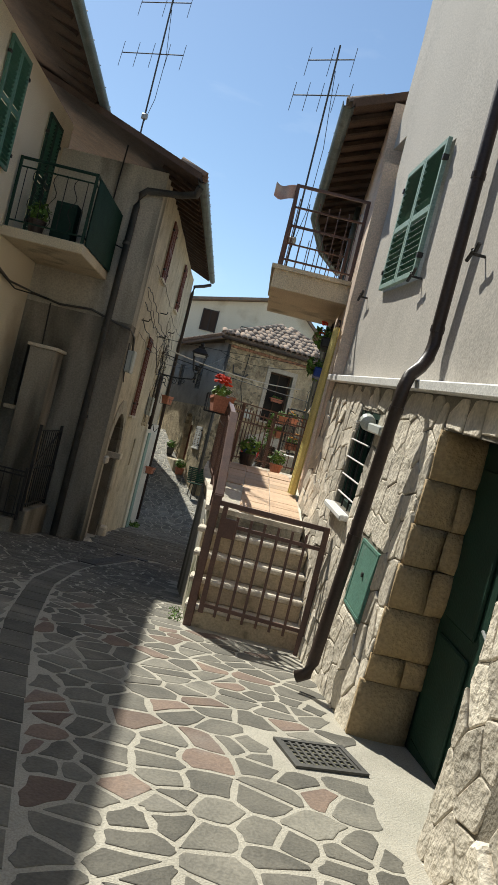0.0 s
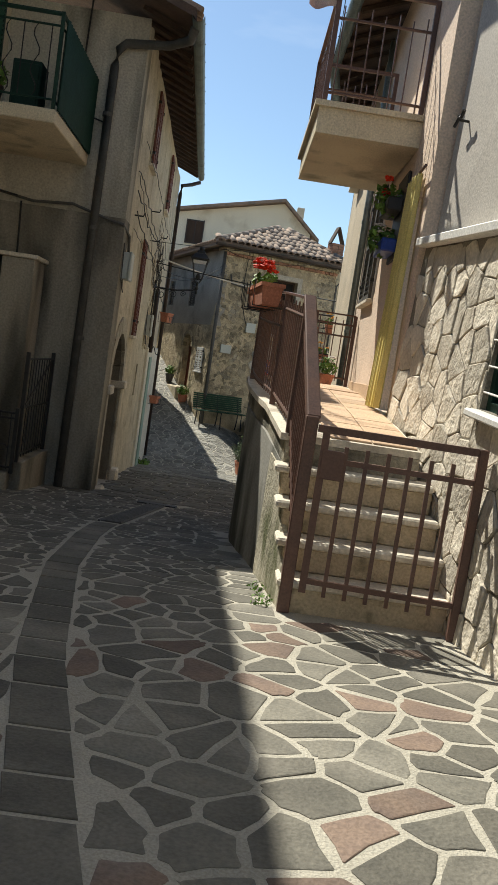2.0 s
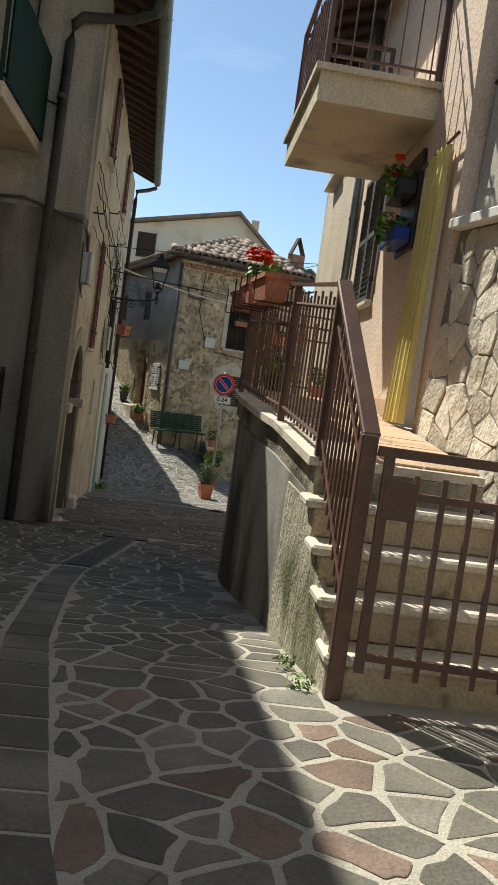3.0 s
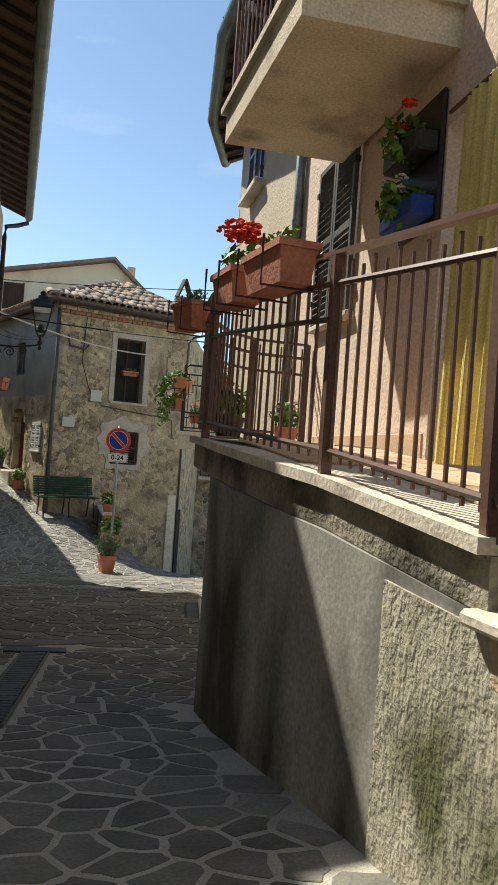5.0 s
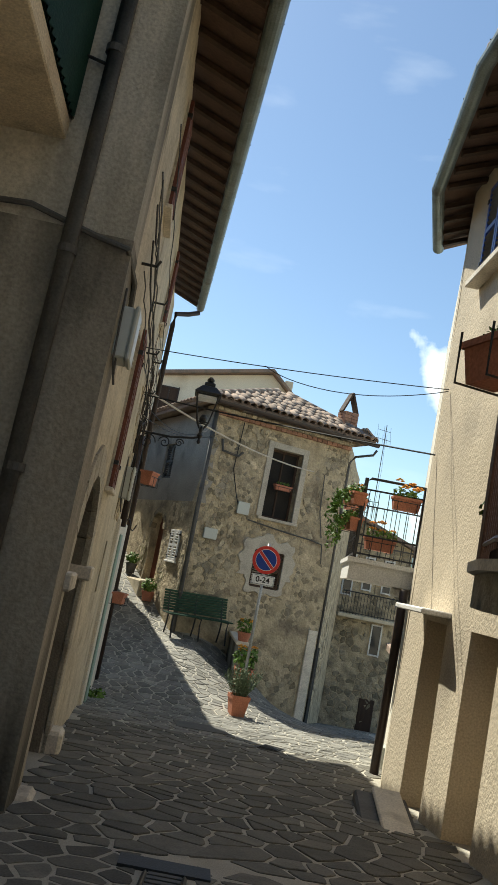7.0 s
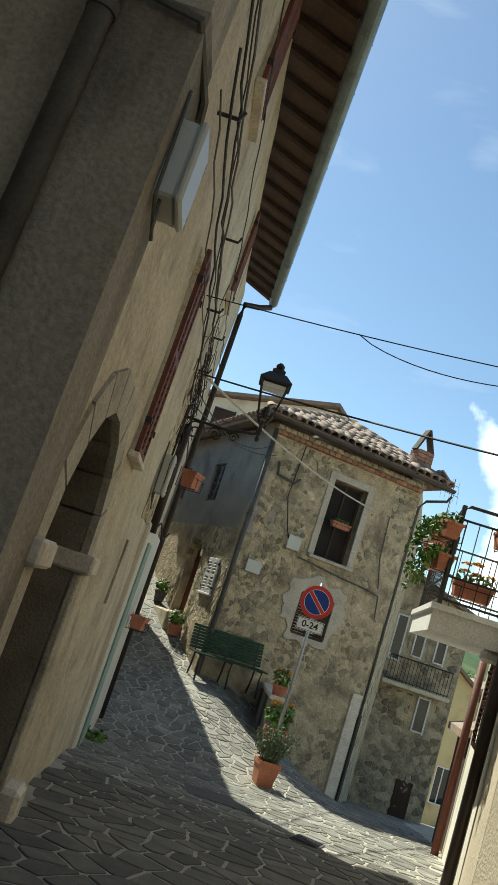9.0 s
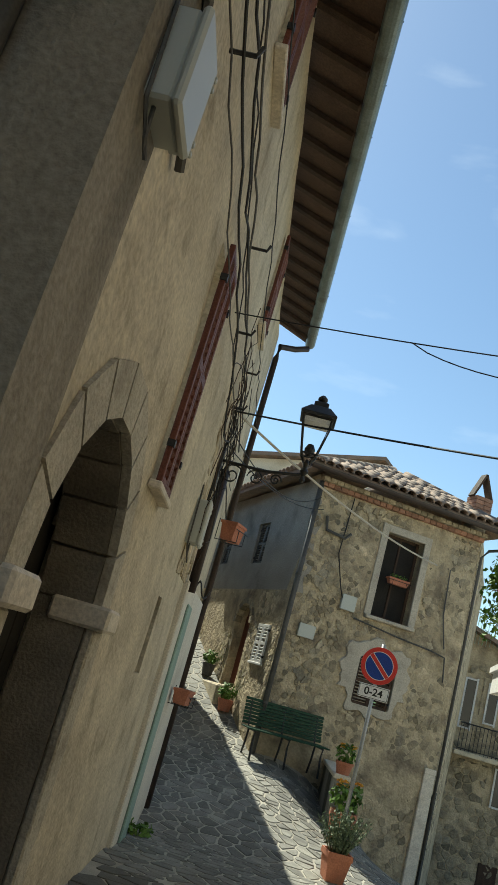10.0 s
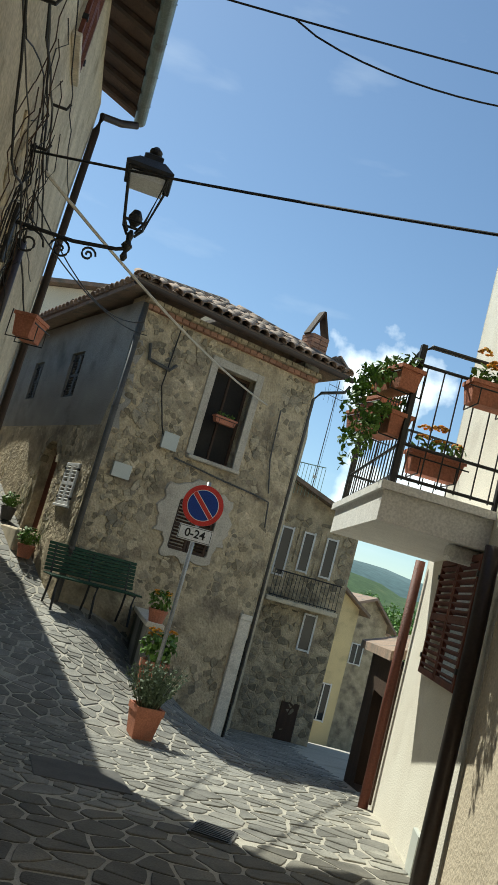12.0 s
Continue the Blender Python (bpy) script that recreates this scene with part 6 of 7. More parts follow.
gutter((0.2, 13.92, 5.45), (0.2, 9.1, 5.45), "zinc gutter along boarded eaves")
gutter((0.53, 16.13, 5.45), (0.2, 13.92, 5.45), "zinc gutter along boarded eaves")
gutter((1.03, 17.62, 5.45), (0.53, 16.13, 5.45), "zinc gutter along boarded eaves")
gutter(P3(SL + 0.5, -0.46, 4.36), P3(-0.4, -0.46, 4.36), "dark gutter under clay tiles", M_BROWNPIPE)
rafters("eave_rafters", (-1.66, 12.2, 5.01), (-2.08, 22.2, 5.41), (-0.6, 0.0), 0.24, "dark wooden rafters under eaves")
rafters("eave_rafters", (0.27, 9.2, 5.42), (0.27, 13.8, 5.42), (0.6, 0.0), 0.236, "dark wooden rafters under eaves")
rafters("eave_rafters", (0.6, 16.1, 5.42), (0.3, 14.0, 5.42), (0.6, -0.05), 0.236, "dark wooden rafters under eaves")
rafters("eave_rafters", (1.05, 17.5, 5.42), (0.65, 16.25, 5.42), (0.6, -0.1), 0.236, "dark wooden rafters under eaves")
rafters("eave_rafters", (-2.82, 5.0, 5.82), (-3.4, 12.5, 5.76), (-0.55, 0.0), 0.24, "dark wooden rafters under eaves")


# ---- houses behind ----
def far_house(name, label, m, w, d, h, wall_m, windows, roof="gable", peak=1.0, shut=None, peak_x=0.5, over=0.35, pane=None):
    t = thing(name, label, "house", m)
    b = bmesh.new()
    px = w * peak_x
    pr = [(0, 0), (w, 0)]
    v0 = [b.verts.new(p) for p in ((0, 0, -6), (w, 0, -6), (w, 0, h), (px, 0, h + peak), (0, 0, h))]
    v1 = [b.verts.new(p) for p in ((0, d, -6), (w, d, -6), (w, d, h), (px, d, h + peak), (0, d, h))]
    b.faces.new(v0)
    b.faces.new(v1[::-1])
    for i in range(5):
        b.faces.new((v0[i], v1[i], v1[(i + 1) % 5], v0[(i + 1) % 5]))
    bmesh.ops.recalc_face_normals(b, faces=b.faces)
    part("wall", b, wall_m, t)
    for x0, x1, za, zb in ((-over, px, h - over * peak / px, h + peak), (px, w + over, h + peak, h - over * peak / (w - px))):
        b = bmesh.new()
        q = [b.verts.new(p) for p in ((x0, -over, za + 0.02), (x1, -over, zb + 0.02), (x1, d, zb + 0.02), (x0, d, za + 0.02), (x0, -over, za + 0.14), (x1, -over, zb + 0.14), (x1, d, zb + 0.14), (x0, d, za + 0.14))]
        for f in ((3, 2, 1, 0), (4, 5, 6, 7), (0, 1, 5, 4), (1, 2, 6, 5), (2, 3, 7, 6), (3, 0, 4, 7)):
            b.faces.new([q[k] for k in f])
        part("roof", b, M_COPPO, t)
    for x, z, ww, hh in windows:
        wd = part("window", boxes((x, x + ww, -0.02, 0.03, z, z + hh)), pane or M_GLASS, t)
        part("frame", boxes((x - 0.045, x, -0.05, 0.02, z - 0.045, z + hh + 0.045), (x + ww, x + ww + 0.045, -0.05, 0.02, z - 0.07, z + hh + 0.07), (x, x + ww, -0.05, 0.02, z + hh, z + hh + 0.045), (x, x + ww, -0.07, 0.02, z - 0.045, z), *([(x + ww / 2 - 0.02, x + ww / 2 + 0.02, -0.04, 0.02, z, z + hh)] if ww > 0.3 else [])), shut or M_WHITE, wd)
    return t


ch = far_house("cream_house", "cream plastered house with a low tiled roof", pose(-4.2, 35, 0), 5.9, 7, 6.55, M_YELLOW, [(1.0, 5.55, 0.62, 0.85), (3.9, 5.4, 0.6, 0.9)], peak=1.05, peak_x=0.8, shut=M_BROWNPIPE, pane=M_WOOD)
part("chimney", boxes((5.3, 5.6, 1.0, 1.3, 7.0, 7.75), bevel=0.02), M_CONC, ch)
part("balcony_rail", tubes(([(2.6, -0.4, 5.55), (2.75, -0.4, 6.0), (3.9, -0.4, 6.05), (4.0, -0.4, 5.55)], 0.02), *[([(2.9 + 0.12 * i, -0.4, 5.5), (2.9 + 0.12 * i, -0.4, 6.0)], 0.01) for i in range(9)], n=5), M_DKIRON, ch)
far_house("cream_house", "pale house with a low roof half hidden behind", pose(-7.5, 38, 0), 3.6, 6, 7.0, M_YELLOW, [], peak=0.6)
th = far_house("lane_house", "tall stone house with a balcony down the lane", pose(3.6, 34, 0, 0, 0, -6), 2.5, 7, 2.45, M_RUBBLE, [(0.42, 0.7, 0.26, 1.25), (1.05, 0.95, 0.24, 1.0), (1.7, 0.95, 0.24, 1.0), (1.6, -1.05, 0.28, 0.9)], peak=0.8, peak_x=0.12)
part("balcony_slab", boxes((0.35, 2.3, -0.6, 0.0, -0.02, 0.1), bevel=0.02), M_CONC, th)
part("balcony_rail", tubes(([(0.4, -0.55, 0.8), (2.25, -0.55, 0.8)], 0.018), ([(0.4, -0.55, 0.15), (2.25, -0.55, 0.15)], 0.012), *[([(0.42 + 0.1 * i, -0.55, 0.08), (0.42 + 0.1 * i, -0.55, 0.8)], 0.009) for i in range(19)], n=5), M_DKIRON, th)
part("arched_door", boxes((1.55, 2.05, -0.03, 0.02, -3.9, -2.45), bevel=0.02), M_WOOD, th)
part("terrace_rail", tubes(([(0.1, -0.2, 3.75), (1.1, -0.2, 3.8)], 0.015), *[([(0.1 + 0.1 * i, -0.2, 2.9), (0.1 + 0.1 * i, -0.2, 3.78)], 0.008) for i in range(11)], n=5), M_PALEGREEN, th)
far_house("yellow_house", "yellow ochre house down the lane", pose(8.3, 42, 0), 1.4, 6, 0.35, M_LANEYELLOW, [(0.5, -3.9, 0.5, 1.3)], peak=0.8, peak_x=0.15)
far_house("lane_house", "old stone house lower down the lane", pose(9.7, 46, -0.6, 0, 0, 4), 3.0, 6, 0.6, M_RUBBLE, [(0.5, -1.3, 0.5, 0.8), (1.6, -1.3, 0.5, 0.8)], peak=0.9, peak_x=0.7)
far_house("lane_house", "stone house with a clay tile roof in the valley", pose(14.5, 60, -1.2, 0, 0, 10), 5.0, 7, 0.2, M_STUCCO, [(1.0, -2.0, 0.7, 0.9), (3.0, -2.0, 0.7, 0.9)], peak=1.1)


# ---- hills ----
def hill(name, y, x0, x1, heights, material, label, seed, depth):
    bm = bmesh.new()
    rows = []
    for k in range(9):
        f = k / 8
        row = []
        for i in range(61):
            x = x0 + (x1 - x0) * i / 60
            h = interp(x, [a for a, _ in heights], [b for _, b in heights])
            n = noise.fractal(Vector((x / depth * 2.2, k * 0.35, seed)), 1.0, 2.0, 5)
            row.append(bm.verts.new((x + noise.noise(Vector((k, i * 0.4, seed))) * depth * 0.02, y + depth * f, -120 + (h + 120) * math.sin(f * math.pi / 2) ** 0.8 + n * depth * 0.045 * f)))
        rows.append(row)
    for a, b in zip(rows, rows[1:]):
        for i in range(60):
            bm.faces.new((a[i], a[i + 1], b[i + 1], b[i]))
    setting(name, bm, material, label, "hills", True)


hill("backdrop_near_hill", 500, -700, 1100, ((-700, 60), (0, 36), (180, 34), (400, 26), (1100, 55)), M_HILL, "green wooded hillside", 3, 400)
hill("backdrop_far_hill", 1500, -2500, 3500, ((-2500, 220), (300, 215), (700, 150), (1200, 120), (3500, 260)), M_FARHILL, "blue-green distant hills", 8, 900)
rng = random.Random(88)
tb = bmesh.new()
for i in range(70):
    x = rng.uniform(22, 60)
    y = rng.uniform(120, 170)
    c = Vector((x * y / 130, y, -4 + rng.uniform(-3, 3) + (y - 120) * 0.07))
    for k in range(6):
        leaves(tb, c + Vector((rng.uniform(-1.8, 1.8), rng.uniform(-1.5, 1.5), rng.uniform(-1.5, 2.2))), 1.7, 45, 0.42, rng)
tagged(mesh_object("valley_trees", tb, M_LEAF), "dense green trees in the valley", "trees", kind="stuff")

t = thing("weeds", "small green weeds at the foot of a stair", "weeds", pose(-0.24, 6.7, ground_z(-0.24, 6.7)))
part("foliage", leaves(leaves(bmesh.new(), (0, 0, 0.03), 0.07, 80, 0.012, random.Random(6), 0.6), (-0.02, 0.3, 0.02), 0.06, 60, 0.011, random.Random(7), 0.6), M_LEAF, t)
# ragged plaster round the lower window, thin at its outer edge
b = bmesh.new()
rings = []
for k in range(72):
    a = 2 * math.pi * k / 72
    c, s = math.cos(a), math.sin(a)
    reach = min(0.39 / max(abs(c), 1e-6), 0.425 / max(abs(s), 1e-6))
    grow = (0.3 if s > -0.3 else 0.12) * (1 + 0.9 * noise.fractal(Vector((c * 2.2, s * 2.2, 4.0)), 1.0, 2.0, 5))
    inner, outer = Vector((2.01 + c * reach, 0.0, 0.925 + s * reach)), Vector((2.01 + c * (reach * 0.9 + 0.08 + grow), 0.0, 0.925 + s * (reach * 0.9 + 0.08 + grow)))
    rings.append([b.verts.new(p) for p in (inner + Vector((0, 0.03, 0)), inner + Vector((0, -0.032, 0)), inner.lerp(outer, 0.9) + Vector((0, -0.03, 0)), outer + Vector((0, 0.03, 0)))])
for p, q in zip(rings, rings[1:] + rings[:1]):
    for k in range(3):
        b.faces.new((p[k], q[k], q[k + 1], p[k + 1]))
bmesh.ops.recalc_face_normals(b, faces=b.faces)
setting("plaster_patch", b, M_STONEFRAME, "ragged patch of pale plaster round a shuttered window", "plaster").matrix_world = frame_of(*SW)


# ---- small ironwork in the street ----
t = thing("drain_grate", "square cast iron drain grate set in paving", "drain", pose(0.74, 4.05, ground_z(0.74, 4.05) + 0.004, -1, 0, 17))
part("frame", boxes((-0.2, -0.17, -0.17, 0.17, -0.02, 0.014), (0.17, 0.2, -0.17, 0.17, -0.02, 0.014), (-0.17, 0.17, -0.17, -0.14, -0.02, 0.014), (-0.17, 0.17, 0.14, 0.17, -0.02, 0.014)), M_GREYPIPE, t)
part("pit", boxes((-0.17, 0.17, -0.14, 0.14, -0.02, 0.001)), M_EARTH, t)
for i in range(9):
    part("bar", boxes((-0.17 + 0.04 * i, -0.155 + 0.04 * i, -0.14, 0.14, -0.01, 0.011)), M_GREYPIPE, t)
for i in range(6):
    part("bar", boxes((-0.17, 0.17, -0.13 + 0.048 * i, -0.118 + 0.048 * i, -0.01, 0.009)), M_GREYPIPE, t)
t = thing("drain_channel", "long iron drain channel with a cross grate", "drain")
chan = [(-1.52, 9.6), (-1.28, 12.02)]
d = Vector((chan[1][0] - chan[0][0], chan[1][1] - chan[0][1], 0))
for i in range(34):
    f = i / 34
    c = Vector((*chan[0], 0)) + d * (f + 0.02)
    z = ground_z(c.x, c.y)
    part("bar", boxes((-0.085, 0.085, -0.022, 0.022, -0.01, 0.01), m=pose(c.x, c.y, z + 0.006, -5, 0, -3)), M_GREYPIPE, t)
for s in (-0.1, 0.1):
    part("edge", tubes(([(chan[0][0] + s, chan[0][1], ground_z(0, chan[0][1]) + 0.008), (chan[1][0] + s, chan[1][1], ground_z(0, chan[1][1]) + 0.008)], 0.014), n=4), M_GREYPIPE, t)
part("cross_grate", boxes((-0.24, 0.24, -0.1, 0.1, -0.02, 0.014), m=pose(-1.28, 12.16, ground_z(-1.28, 12.16) + 0.004, -5, 0, -3)), M_DKIRON, t)
t = thing("drain_grate", "iron drain grate in a cobbled lane", "drain", pose(0.1, 18.0, ground_z(0.1, 18.0) + 0.006, -5, 0, -20))
part("frame", boxes((-0.14, 0.14, -0.2, 0.2, -0.02, 0.01)), M_GREYPIPE, t)
for i in range(8):
    part("bar", boxes((-0.12, 0.12, -0.185 + 0.047 * i, -0.16 + 0.047 * i, 0.01, 0.018)), M_DKIRON, t)
t = thing("manhole_cover", "dark rectangular cover in a cobbled lane", "manhole cover", pose(-0.75, 18.9, ground_z(-0.75, 18.9) + 0.004, -5, 0, 4))
part("cover", boxes((-0.35, 0.35, -0.35, 0.35, -0.02, 0.012), bevel=0.004), M_GREYPIPE, t)

# ---- terrace floor tiles ----
tiles = []
rng = random.Random(11)
me_t = None
for i in range(4):
    for j in range(14):
        x, y = -0.1 + 0.3 * i - 0.28, 7.52 + 0.3 * j
        ex = interp(y, [p[1] for p in TERR[:5]], [p[0] for p in TERR[:5]]) + 0.14
        if y > 11.3 or x - 0.15 < ex - 0.02 or x > 0.62:
            continue
        if me_t is None:
            o = mesh_object("floor_tile", boxes((-0.146, 0.146, -0.146, 0.146, 0, 0.012), bevel=0.004), M_TERRA)
            me_t = o.data
        else:
            o = new("floor_tile", me_t)
        o.location = (x, y, tz(y))
        o.rotation_euler = (math.atan(0.1 if y < 8.45 else 0.08 if y < 10.2 else 0.02), 0, 0)
        o.parent = bpy.data.objects["terrace_slab"]
skirt = setting("tile_skirting", boxes((12.75 - 12.0, 12.75 - 9.65, -0.015, 0.02, TZ - 0.06, TZ + 0.08), bevel=0.003), M_TERRA, "terracotta tile skirting", "skirting")
skirt.matrix_world = frame_of(RM, R2[1])


# ---- clay roof tiles of the stone house ----
def coppo(length, r0, r1):
    bm = bmesh.new()
    rings = []
    for y, r, lift in ((0, r0, 0.0), (length, r1, 0.012)):
        for th in (0.0, 0.014):
            rings.append([bm.verts.new(((r + th) * math.cos(math.pi * k / 6), y, (r + th) * 0.8 * math.sin(math.pi * k / 6) + lift)) for k in range(7)])
    a0, b0, a1, b1 = rings
    for k in range(6):
        bm.faces.new((b0[k], b0[k + 1], b1[k + 1], b1[k]))
        bm.faces.new((a0[k + 1], a0[k], a1[k], a1[k + 1]))
        bm.faces.new((a0[k], a0[k + 1], b0[k + 1], b0[k]))
        bm.faces.new((a1[k + 1], a1[k], b1[k], b1[k + 1]))
    return bm


def tile_roof(parent, e0, e1, t0, t1, name="roof_tile", spacing=0.2, course=0.36, seed=0):
    """Rows of clay tiles from the eave e0-e1 up to the edge t0-t1."""
    rng = random.Random(seed)
    e0, e1, t0, t1 = (Vector(p) + Vector((0, 0, 0.08)) for p in (e0, e1, t0, t1))
    along = (e1 - e0).normalized()
    n = int((e1 - e0).length / spacing)
    data = None
    for i in range(n + 1):
        f = (i + 0.5) / (n + 1)
        base = e0.lerp(e1, f)
        up = ((t0 + t1) / 2 - (e0 + e1) / 2)
        up = (up - along * up.dot(along)).normalized()
        nrm = along.cross(up).normalized()
        if nrm.z < 0:
            nrm = -nrm
        # length available before the sloping ends
        full = ((t0 - e0) - along * (t0 - e0).dot(along)).length
        s = f * (e1 - e0).length
        la, lb = (t0 - e0).dot(along), (e1 - t1).dot(along)
        reach = full * min(1.0, s / la if la > 0.01 else 1.0, ((e1 - e0).length - s) / lb if lb > 0.01 else 1.0)
        for k in range(max(1, int(reach / course))):
            p = base + up * (course * k - 0.05) + along * rng.uniform(-0.012, 0.012) + nrm * rng.uniform(0, 0.012)
            if data is None:
                o = mesh_object(name, coppo(course * 1.2, 0.1, 0.08), M_COPPO, True)
                data = o.data
            else:
                o = new(name, data)
            side = up.cross(nrm)
            m = Matrix(((side.x, up.x, nrm.x, p.x), (side.y, up.y, nrm.y, p.y), (side.z, up.z, nrm.z, p.z), (0, 0, 0, 1)))
            o.matrix_world = m @ pose(0, 0, 0, rng.uniform(-2, 1), 0, rng.uniform(-3, 3))
            o.parent = parent


tile_roof(bpy.data.objects["roof_stone_house"], P3(-0.35, -0.42, 4.36), P3(SL + 0.45, -0.42, 4.36), P3(2.3, 1.95, 5.4), P3(2.7, 1.95, 5.4), seed=3)
tile_roof(bpy.data.objects["roof_stone_house_hip"], P3(SL + 0.45, -0.4, 4.36), P3(SL + 0.45, 3.0, 4.36), P3(2.7, 1.95, 5.4), P3(2.7, 3.0, 5.4), seed=4)
tile_roof(bpy.data.objects["roof_stone_house_lane"], (*(SC + nl * 0.42 + Vector((-0.375, 0.927)) * 5.5), 4.14), P3(-0.35, -0.4, 4.3), (*(SC - nl * 0.5 + Vector((-0.375, 0.927)) * 5.5), 4.36), (*(SC - nl * 0.3 + Vector((-0.375, 0.927)) * 0.6), 4.52), seed=5)
tile_roof(bpy.data.objects["roof_left"], (-1.6, 11.88, 5.01), (-2.06, 22.3, 5.42), (-2.2, 11.88, 5.23), (-2.6, 22.3, 5.62), spacing=0.22, seed=6)
tile_roof(bpy.data.objects["roof_stucco"], (0.24, 13.9, 5.42), (0.24, 9.16, 5.42), (0.8, 13.9, 5.64), (0.8, 9.16, 5.64), spacing=0.22, seed=7)
for e in (SL + 0.42, -0.33):
    t = thing("ridge_tiles", "row of clay tiles along the hip of a roof", "roof tiles")
    foot, apex = Vector(P3(e, -0.4, 4.44)), Vector(P3(2.7 if e > 0 else 2.3, 1.95, 5.5))
    for i in range(9):
        a, b = foot.lerp(apex, i / 9), foot.lerp(apex, (i + 1.15) / 9)
        o = part("ridge_tile", coppo((b - a).length, 0.12, 0.1), M_COPPO, t, smooth=True)
        o.matrix_basis = Matrix.Translation(a) @ (b - a).to_track_quat("Y", "Z").to_matrix().to_4x4()


# ---- stones of the clad wall ----
def clip_out(poly, hole):
    """Cuts the polygon back to the outside of a rectangular hole, by the hole's nearest side."""
    u0, u1, v0, v1 = hole
    if max(p[0] for p in poly) <= u0 or min(p[0] for p in poly) >= u1 or max(p[1] for p in poly) <= v0 or min(p[1] for p in poly) >= v1:
        return poly
    cx, cy = sum(p[0] for p in poly) / len(poly), sum(p[1] for p in poly) / len(poly)
    side = max(((u0 - cx), (-1, 0, -u0)), ((cx - u1), (1, 0, u1)), ((v0 - cy), (0, -1, -v0)), ((cy - v1), (0, 1, v1)))
    nx, ny, c = side[1]
    res = []
    for k in range(len(poly)):
        p, q = poly[k], poly[(k + 1) % len(poly)]
        sp, sq = p[0] * nx + p[1] * ny - c, q[0] * nx + q[1] * ny - c
        if sp >= 0:
            res.append(p)
        if sp * sq < 0:
            w = sp / (sp - sq)
            res.append((p[0] + (q[0] - p[0]) * w, p[1] + (q[1] - p[1]) * w))
    return res if len(res) >= 3 else None


def clad(fr, holes, u0, u1, v0, v1, size, stretch, seed, gap, depth, material, parent=None, keep=1.0, name="stone", lean=(0.0, 0.0), joined=None, edge=0.02, rag=0.006):
    rng = random.Random(seed)
    place = lambda u, v, h: fr @ Vector((u, lean[0] * (v - lean[1]) - h, v))
    n = 0
    for poly in voronoi(u0, u1, v0, v1, size, stretch, seed):
        for h in holes:
            if poly:
                poly = clip_out(poly, h)
        if not poly or rng.random() > keep:
            continue
        poly = inset(poly, gap, rng, rag)
        if not poly:
            continue
        dp = depth * rng.uniform(0.6, 1.3)
        tl = (rng.uniform(-0.06, 0.06), rng.uniform(-0.06, 0.06))
        if joined is not None:
            slab_piece(joined, poly, place, dp, edge, tl)
        else:
            b = bmesh.new()
            slab_piece(b, poly, place, dp, edge, tl)
            o = mesh_object(name, b, material)
            o.parent = parent
            o.matrix_parent_inverse = parent.matrix_world.inverted()
        n += 1
    return n


base_wall = bpy.data.objects["wall_stone_base"]
bpy.context.view_layer.update()
H1 = [DOOR, (GRILLE[0] - 0.01, GRILLE[1] + 0.01, GRILLE[2] - 0.06, GRILLE[3] + 0.01), (METER[0] - 0.02, METER[1] + 0.02, METER[2] - 0.02, METER[3] + 0.02)]
clad(WSF, H1, 0.0, 5.9, -0.4, 2.04, 0.2, 1.15, 5, 0.0045, 0.011, M_STONE_R, base_wall, lean=(BATTER, -0.6), edge=0.007)
rest = bmesh.new()
clad(WSF, [DOOR], 5.9, RU(-1.5), -0.2, 2.04, 0.26, 1.1, 6, 0.008, 0.04, M_STONE_R, lean=(BATTER, -0.6), joined=rest)
o = tagged(mesh_object("stone_cladding", rest, M_STONE_R), "rough pale cladding stones", kind="stuff")
o.parent = base_wall
o.matrix_parent_inverse = base_wall.matrix_world.inverted()

# ---- rubble stones of the house at the fork ----
for fr, holes, u0, u1, v0, v1, keep, nm, sd_ in (
        (frame_of(*SW), [(1.45, 2.6, 2.0, 3.9), (1.2, 2.75, 0.35, 1.65)], 0.05, SL, -0.9, 4.1, 0.36, "wall_stone_house", 21),
        (frame_of(*SW), [], 1.2, SL - 0.3, -2.5, -0.9, 0.3, "wall_stone_house", 22),
        (frame_of(*SLW), [(9 - 2.6, 9 - 1.5, -1.0, 2.1), (9 - 1.15, 9 - 0.35, 0.55, 1.55)], 4.2, 8.95, -0.8, 2.08, 0.9, "wall_stone_house_lane_base", 23),
        (frame_of(tuple(SR), tuple(SBACK)), [(0.1, 1.2, -3, -0.6)], 0.05, 4.0, -2.4, 4.1, 0.5, "wall_stone_house_side", 24),
        (frame_of(*LW), [], 4.85, 6.1, 1.15, 2.9, 0.75, "wall_left_street", 25)):
    if sd_ == 21:
        clad(fr, holes, u0, u1, v0, v1, 0.13, 1.5, sd_, 0.005, 0.008, M_RUBSTONE, bpy.data.objects[nm], keep=keep, edge=0.01, rag=0.014)
    jb = bmesh.new()
    clad(fr, holes, u0, u1, v0, v1, 0.08 if sd_ == 21 else 0.105, 1.6, sd_ + 20, 0.005, 0.005 if sd_ == 21 else 0.01, None, keep=keep * 1.2, joined=jb, edge=0.008, rag=0.012)
    o = tagged(mesh_object("rubble_stones", jb, M_RUBSTONE), "rubble stones bedded in mortar", kind="stuff")
    o.parent = bpy.data.objects[nm]
    o.matrix_parent_inverse = o.parent.matrix_world.inverted()

jb = bmesh.new()
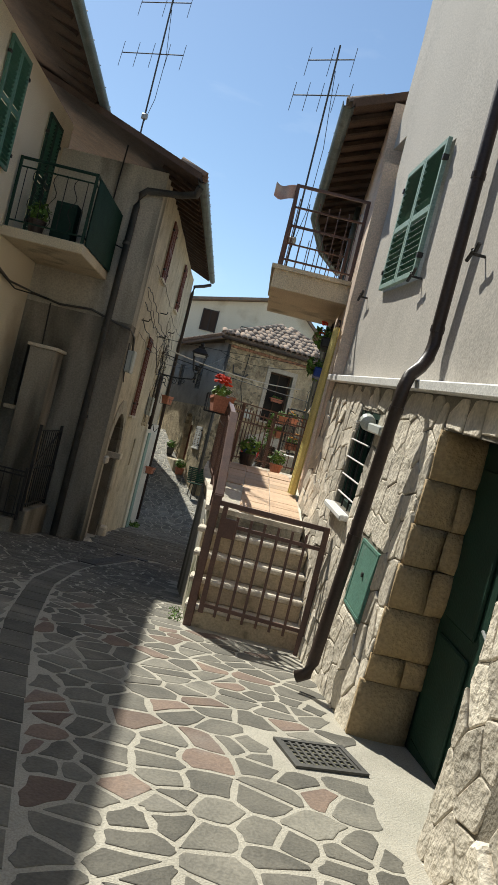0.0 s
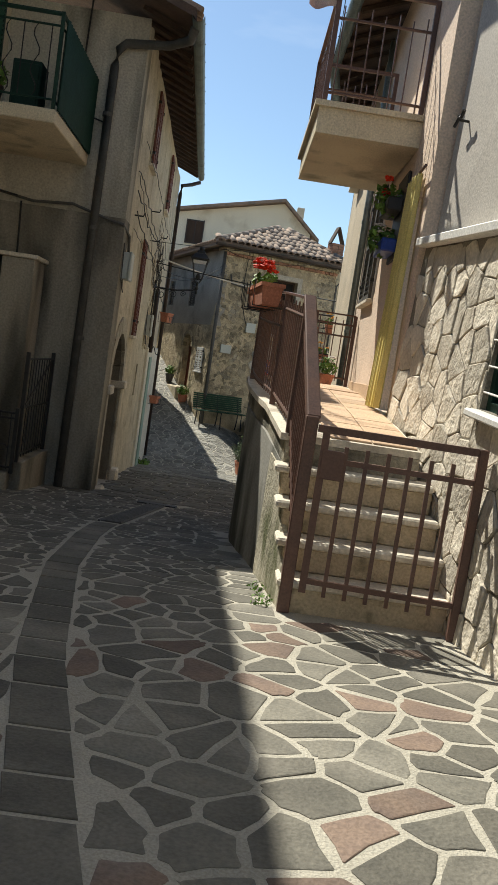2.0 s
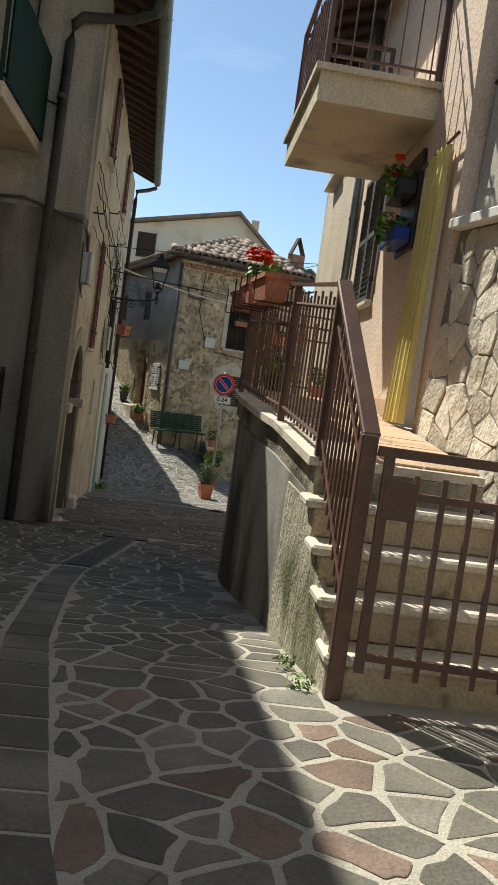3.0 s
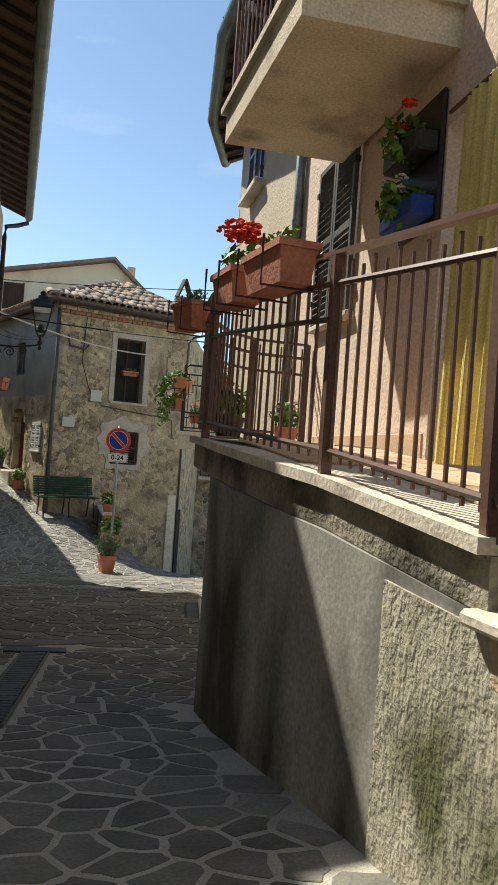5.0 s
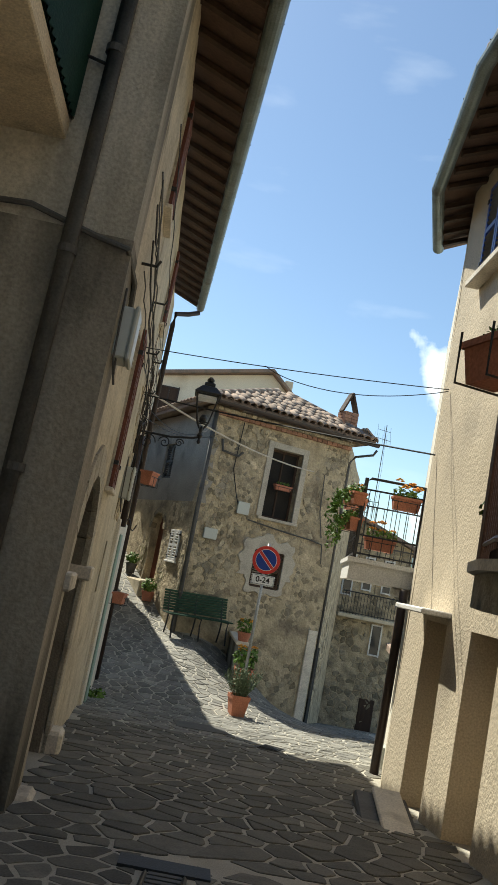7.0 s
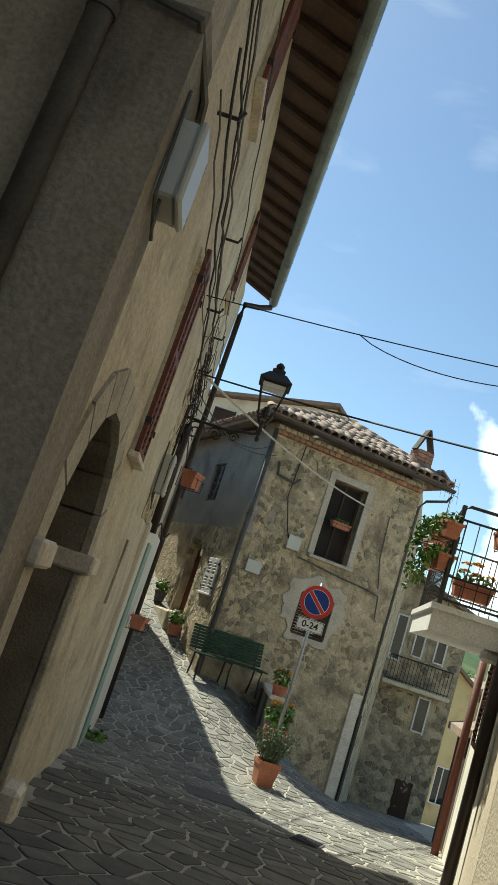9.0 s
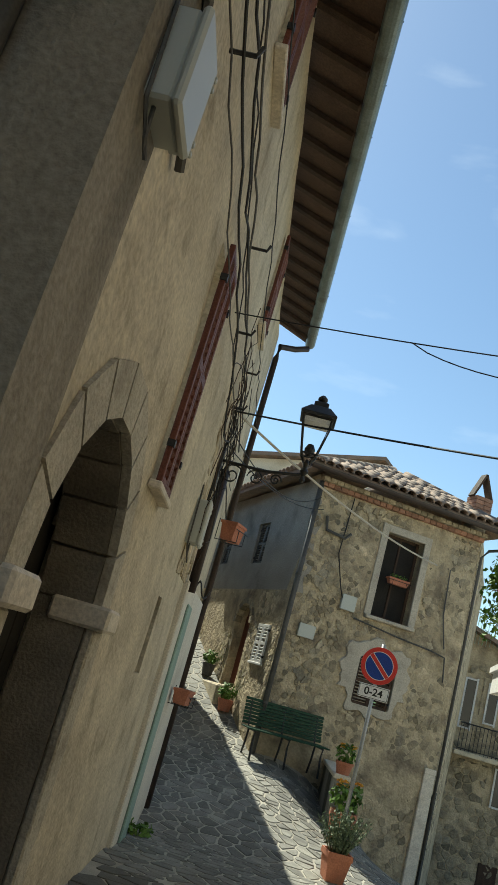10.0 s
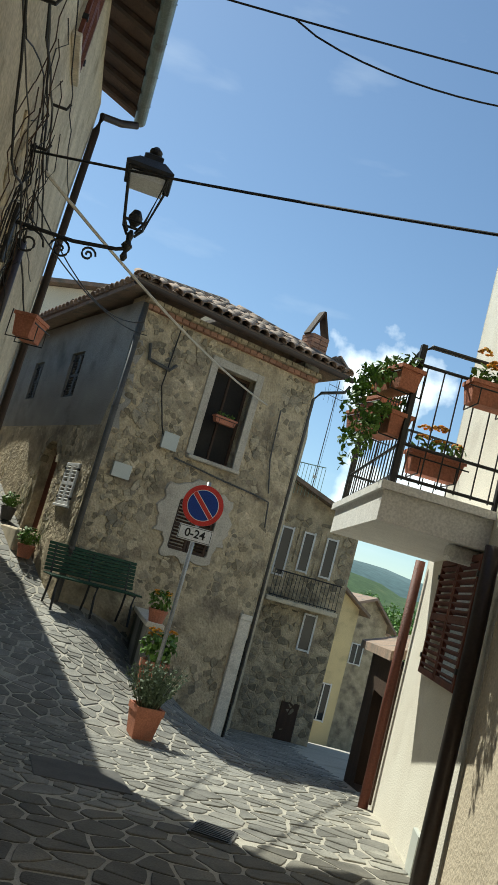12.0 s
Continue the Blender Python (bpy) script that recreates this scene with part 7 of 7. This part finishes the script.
clad(th.matrix_world.copy(), [(0.3, 0.85, 0.85, 2.1), (0.9, 1.45, 0.85, 2.1), (1.5, 2.1, 0.85, 2.1), (1.4, 2.1, -1.2, 0.0), (0.3, 2.35, -0.1, 0.15)], 0.0, 2.5, -3.8, 2.4, 0.17, 1.5, 41, 0.01, 0.025, None, keep=0.6, joined=jb)
o = tagged(mesh_object("rubble_stones", jb, M_RUBSTONE), "rubble stones bedded in mortar", kind="stuff")
o.parent = th
o.matrix_parent_inverse = th.matrix_world.inverted()

# ---- paving ----
BX, BY = (-0.3, -0.42, -0.76, -0.95, -1.2, -1.46, -1.55, -1.55, -1.53), (0.0, 2.0, 3.5, 4.3, 5.4, 7.1, 8.6, 9.4, 9.55)
band_x = lambda y: interp(y, BY, BX)


def free(x, y):
    if y < 6.5 and x > AX(y) - 0.04:
        return False
    if 6.5 <= y < 10.05 and x > interp(y, (6.5, 7.75, 8.9, 9.95), (-0.16, -0.24, -0.38, -0.44)):
        return False
    if 10.05 <= y < 16.3 and x > interp(y, (10, 16.3), (0.72, 0.98)):
        return False
    if y >= 16.3 and x > interp(y, (16.3, 20.4, 29, 44), (0.98, 2.15, 4.2, 9.0)):
        return False
    if y > 12.75 and x < LX(y) + 0.02 and y < 22.0:
        return False
    if x < -3.9 or (11.2 < y < 12.8 and x < -2.8):
        return False
    if y > 23 and y > 25.5 + (x + 1.32) * 0.36 and -1.32 - (y - 25.6) * 0.4 < x < 2.15 + (y - 26.8) * 0.27:
        return False
    return True


gpl = lambda u, v, h: Vector((u, v, ground_z(u, v) + h))
rng = random.Random(17)
far = bmesh.new()
count = 0
for poly in voronoi(-3.9, 1.0, 1.2, 12.4, 0.16, 1.3, 31, 0.47, 0.2):
    cx, cy = sum(p[0] for p in poly) / len(poly), sum(p[1] for p in poly) / len(poly)
    if not free(cx, cy):
        continue
    if cy < 9.6 and abs(cx - band_x(cy)) < 0.4:
        poly = clip_out(poly, (band_x(cy) - 0.115, band_x(cy) + 0.115, cy - 1, cy + 1))
    elif 9.6 <= cy < 12.35 and abs(cx + 1.38) < 0.34:
        poly = clip_out(poly, (-1.52 + (cy - 9.6) * 0.1 - 0.14, -1.52 + (cy - 9.6) * 0.1 + 0.14, cy - 1, cy + 1))
    if poly and abs(cx - 0.74) < 0.4 and abs(cy - 4.05) < 0.4:
        poly = clip_out(poly, (0.5, 0.98, 3.84, 4.26)) if not (0.5 < cx < 0.98 and 3.84 < cy < 4.26) else None
    poly = inset(poly, 0.0145, rng, 0.012, 0.006) if poly else None
    if not poly:
        continue
    red = rng.random() < 0.16
    dp, tl = 0.0034 * rng.uniform(0.7, 1.3), (rng.uniform(-0.006, 0.006), rng.uniform(-0.006, 0.006))
    if -1.7 < cx and 2.6 < cy < 6.6 and count < 290:
        b = bmesh.new()
        slab_piece(b, poly, gpl, dp, 0.005, tl)
        o = mesh_object("flagstone", b, M_FLAGRED if red else M_FLAG)
        o.parent = ground
        count += 1
    else:
        slab_piece(far, poly, gpl, dp, 0.005, tl)
y = 1.2
while y < 9.3:
    ln = rng.uniform(0.2, 0.36)
    x0, x1 = band_x(y), band_x(y + ln)
    b = bmesh.new()
    slab_piece(b, [(x0 - 0.1, y + 0.012), (x0 + 0.1, y + 0.012), (x1 + 0.1, y + ln - 0.012), (x1 - 0.1, y + ln - 0.012)], gpl, 0.006, 0.004)
    o = mesh_object("flagstone", b, M_FLAG)
    o.parent = ground
    y += ln
for poly in voronoi(-3.9, 1.4, -5.0, 1.2, 0.16, 1.3, 35, 0.47, 0.2):
    cx, cy = sum(p[0] for p in poly) / len(poly), sum(p[1] for p in poly) / len(poly)
    poly = inset(poly, 0.0145, rng, 0.012, 0.006) if free(cx, cy) else None
    if poly:
        slab_piece(far, poly, gpl, 0.0034, 0.005)
lane = bmesh.new()
for x0, x1, y0, y1, size, gap in ((-4.5, 4.6, 12.4, 18.0, 0.205, 0.014), (-4.5, 4.6, 18.0, 31.0, 0.165, 0.015), (2.2, 8.6, 31.0, 44.0, 0.26, 0.02)):
    for poly in voronoi(x0, x1, y0, y1, size, 1.2, int(y0), 0.46, 0.15):
        cx, cy = sum(p[0] for p in poly) / len(poly), sum(p[1] for p in poly) / len(poly)
        if not free(cx, cy):
            continue
        poly = inset(poly, gap, rng, 0.007)
        if poly:
            slab_piece(lane if cy > 18.0 else far, poly, gpl, 0.008 * rng.uniform(0.7, 1.4), 0.005, (rng.uniform(-0.01, 0.01), rng.uniform(-0.01, 0.01)))
for bm, skin, words in ((far, M_FLAG, "grey irregular paving stones set in pale mortar"), (lane, M_COBBLE_SUNLIT, "grey cobbles of a lane, colour lightened for strong sun")):
    o = tagged(mesh_object("paving_stones", bm, skin), words, kind="stuff")
    o.parent = ground
